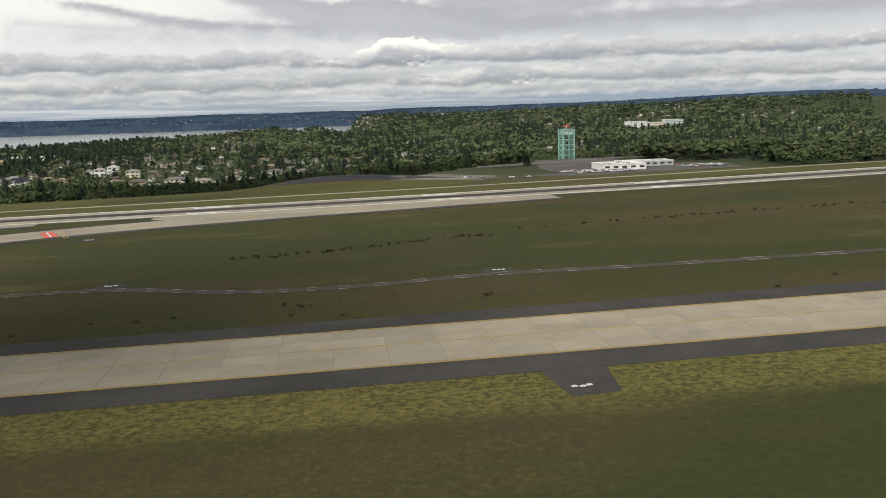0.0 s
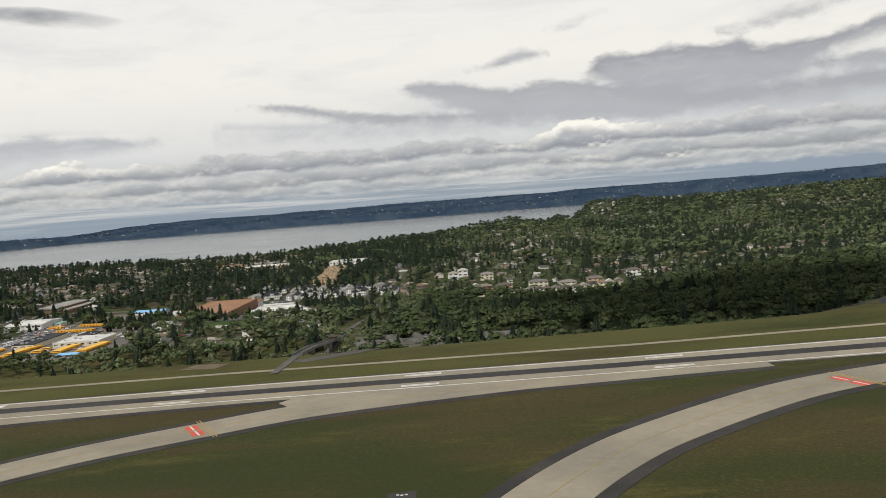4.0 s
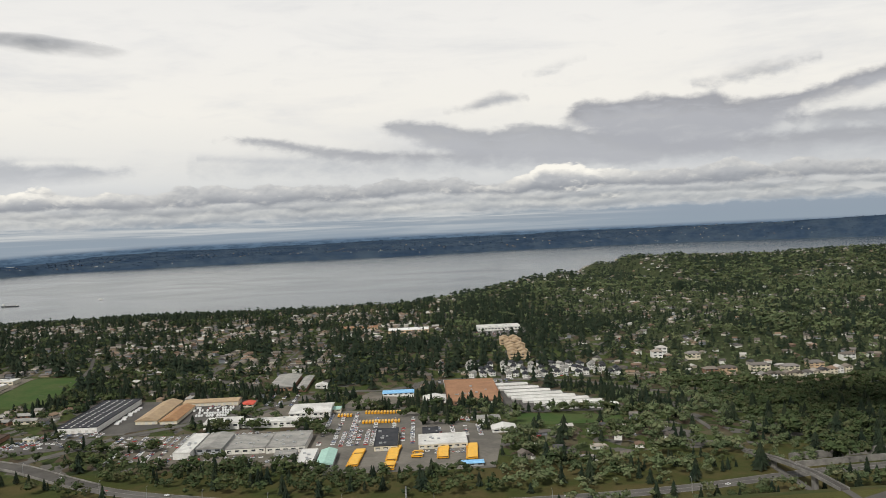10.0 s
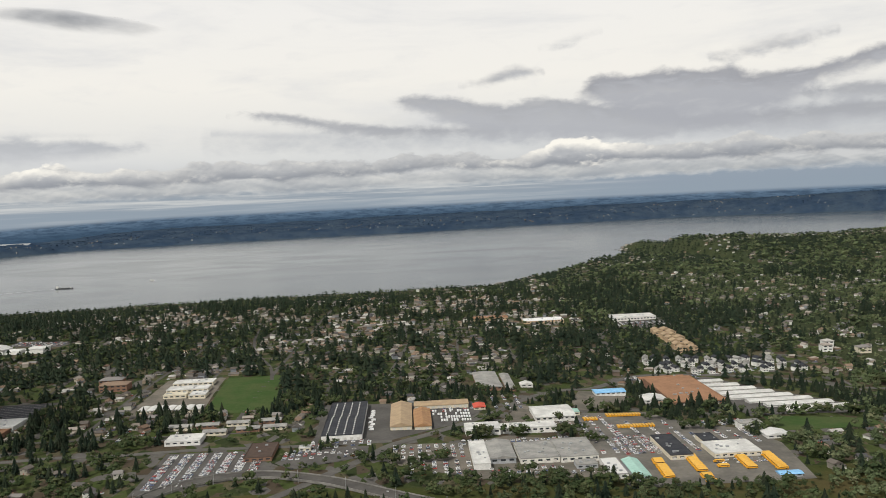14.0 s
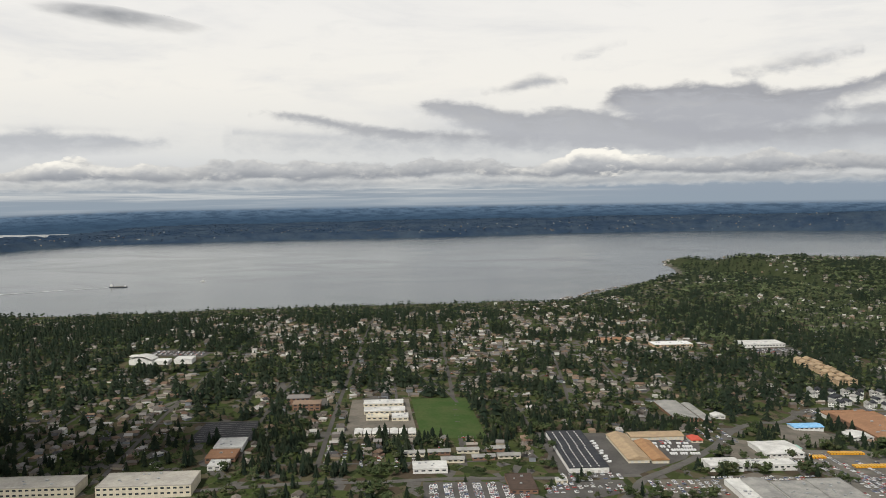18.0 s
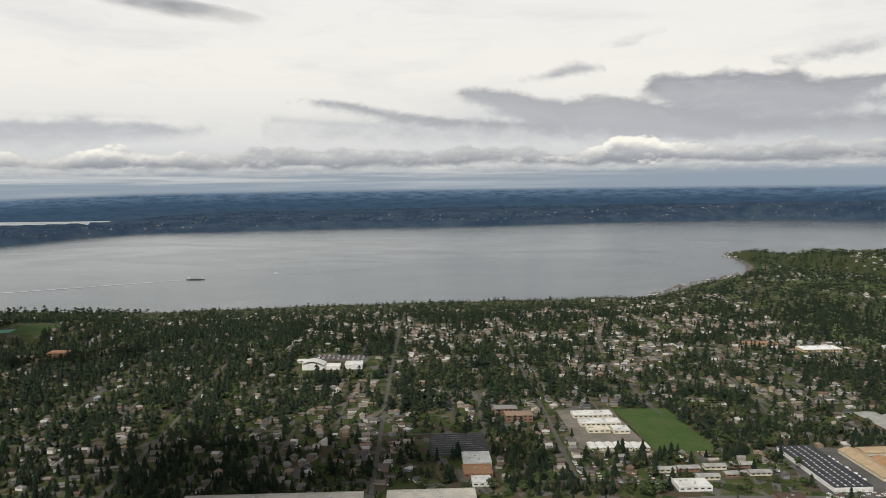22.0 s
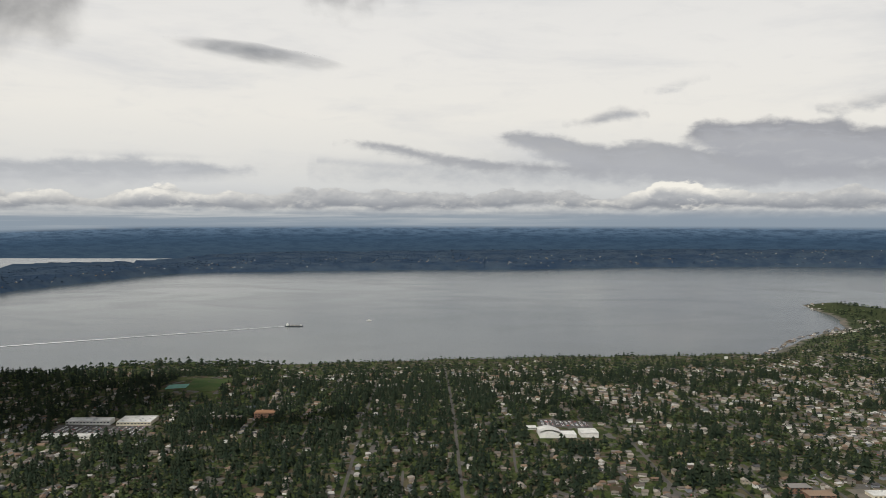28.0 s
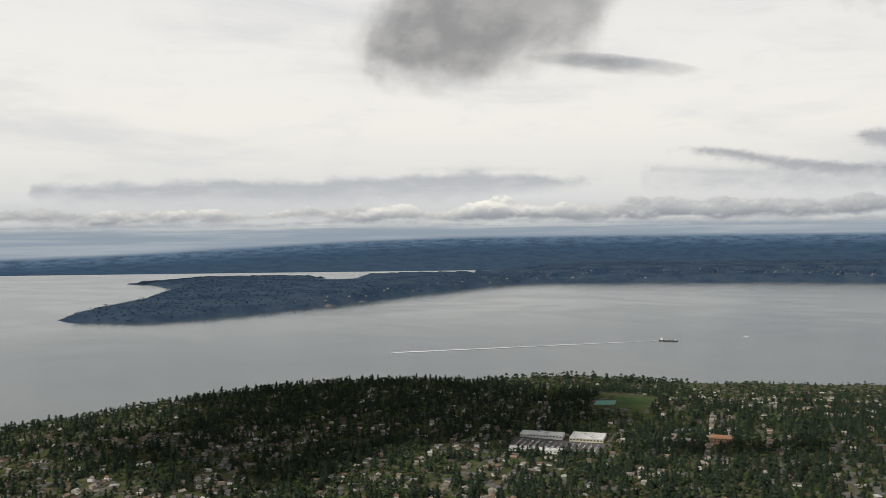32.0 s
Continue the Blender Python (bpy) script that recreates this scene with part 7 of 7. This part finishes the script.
def yard_trees():
    """Clumps of trees that stand between the halls and yards."""
    clumps = ((-460, 401), (-445, 400), (-432, 385), (-420, 391), (-408, 387), (-530, 446), (-518, 442), (-505, 439), (-492, 440), (-494, 392), (-471, 479), (-451, 479), (-424, 477), (-386, 526), (-368, 505), (-358, 478), (-345, 476), (-351, 531), (-411, 462), (-577, 566), (-558, 566), (-555, 470),
              (-328, 459), (-314, 412), (-303, 388), (-290, 386), (-264, 433), (-253, 447), (-279, 369), (-308, 500), (-296, 498), (-284, 499), (-270, 500), (-256, 494), (-245, 482))
    p = np.array([(x + rng.normal(0, 3.0), y + rng.normal(0, 1.8)) for x, y in clumps for _ in range(8)])
    con = rng.random(len(p)) < 0.15
    size = rng.uniform(3.4, 8.4, len(p))
    scatter("fir_trees", CONIFERS, p[con], size[con] * 1.15, M_CONIFER, "dark firs between the halls and yards")
    scatter("broadleaf_trees", BROADLEAVES, p[~con], size[~con], M_LEAF_DARK, "green trees between the halls and yards", fat=1.2)


yard_trees()


def garden_bushes():
    """Hedges, bushes and small garden trees between the houses."""
    p = points_in(-1500, 700, 400, 1330, 8.8)
    x, y = p.T
    near_road = free(x, y) & (y < np.interp(x, COAST_X, COAST_Y) - 90) & (x < 60 + 0.62 * y) & (x > -1150 - 0.75 * y) & ~((x > -190) & (y < 560))
    ok = near_road & (rng.random(len(p)) < np.where(y < 800, 0.62, 0.42))
    p = p[ok]
    scatter("garden_bushes", BUSHES, p, rng.uniform(1.1, 3.4, len(p)), M_LEAF_DARK, "hedges, bushes and small trees in the gardens", "bushes", 1.35)


garden_bushes()


def far_woods():
    """Woods of the far shore, as small spires and heads, coloured blue for haze."""
    p = points_in(-4300, 2000, 1960, 5000, 23)
    x, y = p.T
    inland = y - np.interp(x, FAR_X, FAR_Y)
    z = land(x, y)
    ok = (inland > 10) & (inland < 1500) & (z > SEA + 3) & (rng.random(len(p)) < np.where(inland < 350, 0.75, np.where(x < -2300, 0.5, 0.28)))
    ok &= np.hypot(x + 550, y) < 4720
    p = p[ok]
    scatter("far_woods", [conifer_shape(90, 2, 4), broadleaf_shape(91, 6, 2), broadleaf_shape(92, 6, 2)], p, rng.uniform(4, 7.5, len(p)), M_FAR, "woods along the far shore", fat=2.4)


far_woods()


def shading_cloud(x, y, rx, ry, z=1150.0):
    """An unseen flat grey cloud high above, added to shadow the ground below."""
    v, f = [], []
    n, m = 28, 5
    for k in range(m + 1):
        r = k / m
        for i in range(n):
            a = 6.2832 * i / n
            e = 1 + 0.22 * math.sin(3 * a + x) + 0.14 * math.sin(7 * a + y)
            v.append((rx * r * e * math.cos(a), ry * r * e * math.sin(a), -26 * (1 - r * r) + 8 * math.sin(5 * a + 9 * r)))
            v.append((rx * r * e * math.cos(a), ry * r * e * math.sin(a), 40 * (1 - r * r) + 1))
    for k in range(m):
        for i in range(n):
            p, q = (k * n + i) * 2, (k * n + (i + 1) % n) * 2
            u, w = p + 2 * n, q + 2 * n
            f += [(p, q, w, u), (p + 1, u + 1, w + 1, q + 1)]
    g = Geo()
    g.v, g.f = v, f
    # the sun stands to the south-east: the cloud lies that much towards it
    ob = new("cloud", g.mesh("cloud", M_CLOUD))
    ob.location = (x - 600 / 1100 * z, y - 800 / 1100 * z, z)
    tagged(ob, "unseen grey cloud added to shade the land", "cloud", kind="structure")


M_CLOUD = material("cloud_grey", (0.8, 0.8, 0.82), 1.0, (0.7, 0.7, 0.72), 0.01)
# clouds out of view, added to keep sun off these stretches of ground
shading_cloud(-50, 445, 120, 110)
shading_cloud(-885, 530, 130, 85)
shading_cloud(-52, 96, 44, 36)
shading_cloud(-1570, 960, 270, 270)


def drifting_cloud(x, y, z, wide, deep, high, seed, ragged=2.0, tilt=0.0, dark=rgb(158, 158, 158), soft=0.5, light=rgb(186, 185, 184)):
    """A nearer cloud: a lumpy body whose rim thins out into wisps."""
    m = bpy.data.materials.new("cloud_vapour")
    m.use_nodes = True
    n = Nodes(m.node_tree)
    at = n.add("ShaderNodeTexCoord").outputs["Object"]
    xyz = n.add("ShaderNodeSeparateXYZ")
    n.link(at, xyz.inputs[0])
    out = n.math("ADD", n.math("POWER", n.math("DIVIDE", xyz.outputs[0], wide), 2.0), n.math("POWER", n.math("DIVIDE", xyz.outputs[2], high), 2.0))
    wisp = n.math("SUBTRACT", n.noise(n.scaled(at, (1, 1, min(4.0, 0.5 * wide / high))), 2.0 / wide, 5, 0.5, 0.2), 0.5)
    thick = n.math("ADD", n.math("SUBTRACT", 0.80, out), n.math("MULTIPLY", wisp, ragged))
    tone = n.noise(n.scaled(at, (1, 1, 1.6)), 3.0 / wide, 5, 0.55)
    e = n.add("ShaderNodeEmission")
    n.link(n.mix(n.smooth(tone, 0.38, 0.66), dark, light), e.inputs[0])
    clear = n.add("ShaderNodeBsdfTransparent")
    mix = n.add("ShaderNodeMixShader")
    n.link(n.math("MULTIPLY", n.smooth(thick, 0.0, soft), 0.9), mix.inputs[0])
    n.link(clear.outputs[0], mix.inputs[1])
    n.link(e.outputs[0], mix.inputs[2])
    o = n.add("ShaderNodeOutputMaterial")
    n.link(mix.outputs[0], o.inputs[0])
    bm = bmesh.new()
    bmesh.ops.create_icosphere(bm, subdivisions=4, radius=1.0)
    for q in bm.verts:
        a = math.atan2(q.co.y, q.co.x)
        lump = 1.22 + 0.05 * math.sin(5 * a + seed) * math.sin(4 * q.co.z) + 0.04 * math.sin(9 * a + 3 * q.co.z + seed)
        q.co = (q.co.x * wide * lump, q.co.y * deep * lump, q.co.z * high * lump)
    bmesh.ops.delete(bm, geom=[q for q in bm.verts if q.co.y > deep * 0.3], context="VERTS")
    me = bpy.data.meshes.new("cloud")
    bm.to_mesh(me)
    bm.free()
    me.materials.append(m)
    ob = new("cloud", me)
    ob.rotation_euler[1] = math.radians(tilt)
    ob.location = (x, y, z)
    tagged(ob, "ragged grey cloud with a soft rim", "cloud", kind="structure")


drifting_cloud(-1326, 679, 328, 130, 40, 60, 1.0, 1.5, 0.0, rgb(138, 138, 139), 0.7, rgb(168, 167, 166))
drifting_cloud(-1038, 690, 346, 66, 24, 36, 4.0, 2.6, 0.0, rgb(182, 182, 182), 1.1, rgb(204, 203, 202))
drifting_cloud(-1470, 2775, 668, 330, 120, 40, 2.0, 0.9, 9.0, rgb(143, 146, 151), 1.0, rgb(164, 166, 170))


# ---- on the water ----
def build_barge(x, y):
    ob = thing("ship", "long low cargo ship with a white house aft", "ship", x, y, SEA, -3)
    g = Geo()
    n = 12
    for k in range(n + 1):
        u = -20 + 40 * k / n
        w = 2.9 * (1 - max(0, abs(u) - 15) / 7.0)
        g.v += [(u, -w, 0 - 0.5), (u, w, -0.5), (u, w, 1.6), (u, -w, 1.6)]
        if k:
            b, c = 4 * k - 4, 4 * k
            g.f += [(b + i, b + (i + 1) % 4, c + (i + 1) % 4, c + i) for i in range(4)]
    g.f += [(3, 2, 1, 0), tuple(4 * n + i for i in range(4))]
    part("hull", g, M_DARK_ROOF, ob, "dark hull")
    part("deck_house", Geo().box(-17, -12, -2.2, 2.2, 1.604, 5.2), M_PALE, ob)
    part("bridge", Geo().box(-16, -13.4, -2.6, 2.6, 5.204, 6.4), M_PALE, ob)
    for k in range(5):
        part("hatch", Geo().box(-10 + 5 * k, -6 + 5 * k, -2, 2, 1.604, 2.5), M_GREY_ROOF, ob)
    part("bow_house", Geo().box(14, 16.5, -1.5, 1.5, 1.604, 3.4), M_PALE, ob)
    part("mast", Geo().tube((-14.5, 0, 6.4), (-14.5, 0, 9), 0.15, n=5), M_GALV, ob)


build_barge(-1256, 1942)
tug = thing("motor_boat", "small white motor boat under way", "boat", -1096, 2045, SEA, 20)
part("hull", Geo().box(-6, 6, -1.4, 1.4, -0.3, 1.0), M_PALE, tug)
part("cabin", Geo().box(-3, 1.5, -1.1, 1.1, 1.004, 2.8), M_PALE, tug)
M_WAKE = material("wake_foam", (0.80, 0.80, 0.80), 0.9, (0.60, 0.61, 0.62), 0.02, grain=0.15)
wake = [(-1278 - 26 * k, 1941 - 15.5 * k) for k in range(20)]
g = Geo()
for k, (x, y) in enumerate(wake):
    w = 1.6 + 0.22 * k
    g.v += [(x, y - w, SEA + 0.4), (x, y + w, SEA + 0.4)]
    if k:
        g.f.append((2 * k - 2, 2 * k, 2 * k + 1, 2 * k - 1))
tagged(new("ship_wake", g.mesh("ship_wake", M_WAKE)), "long pale wake trailing behind a ship", "wake", kind="structure")

build_slabs()
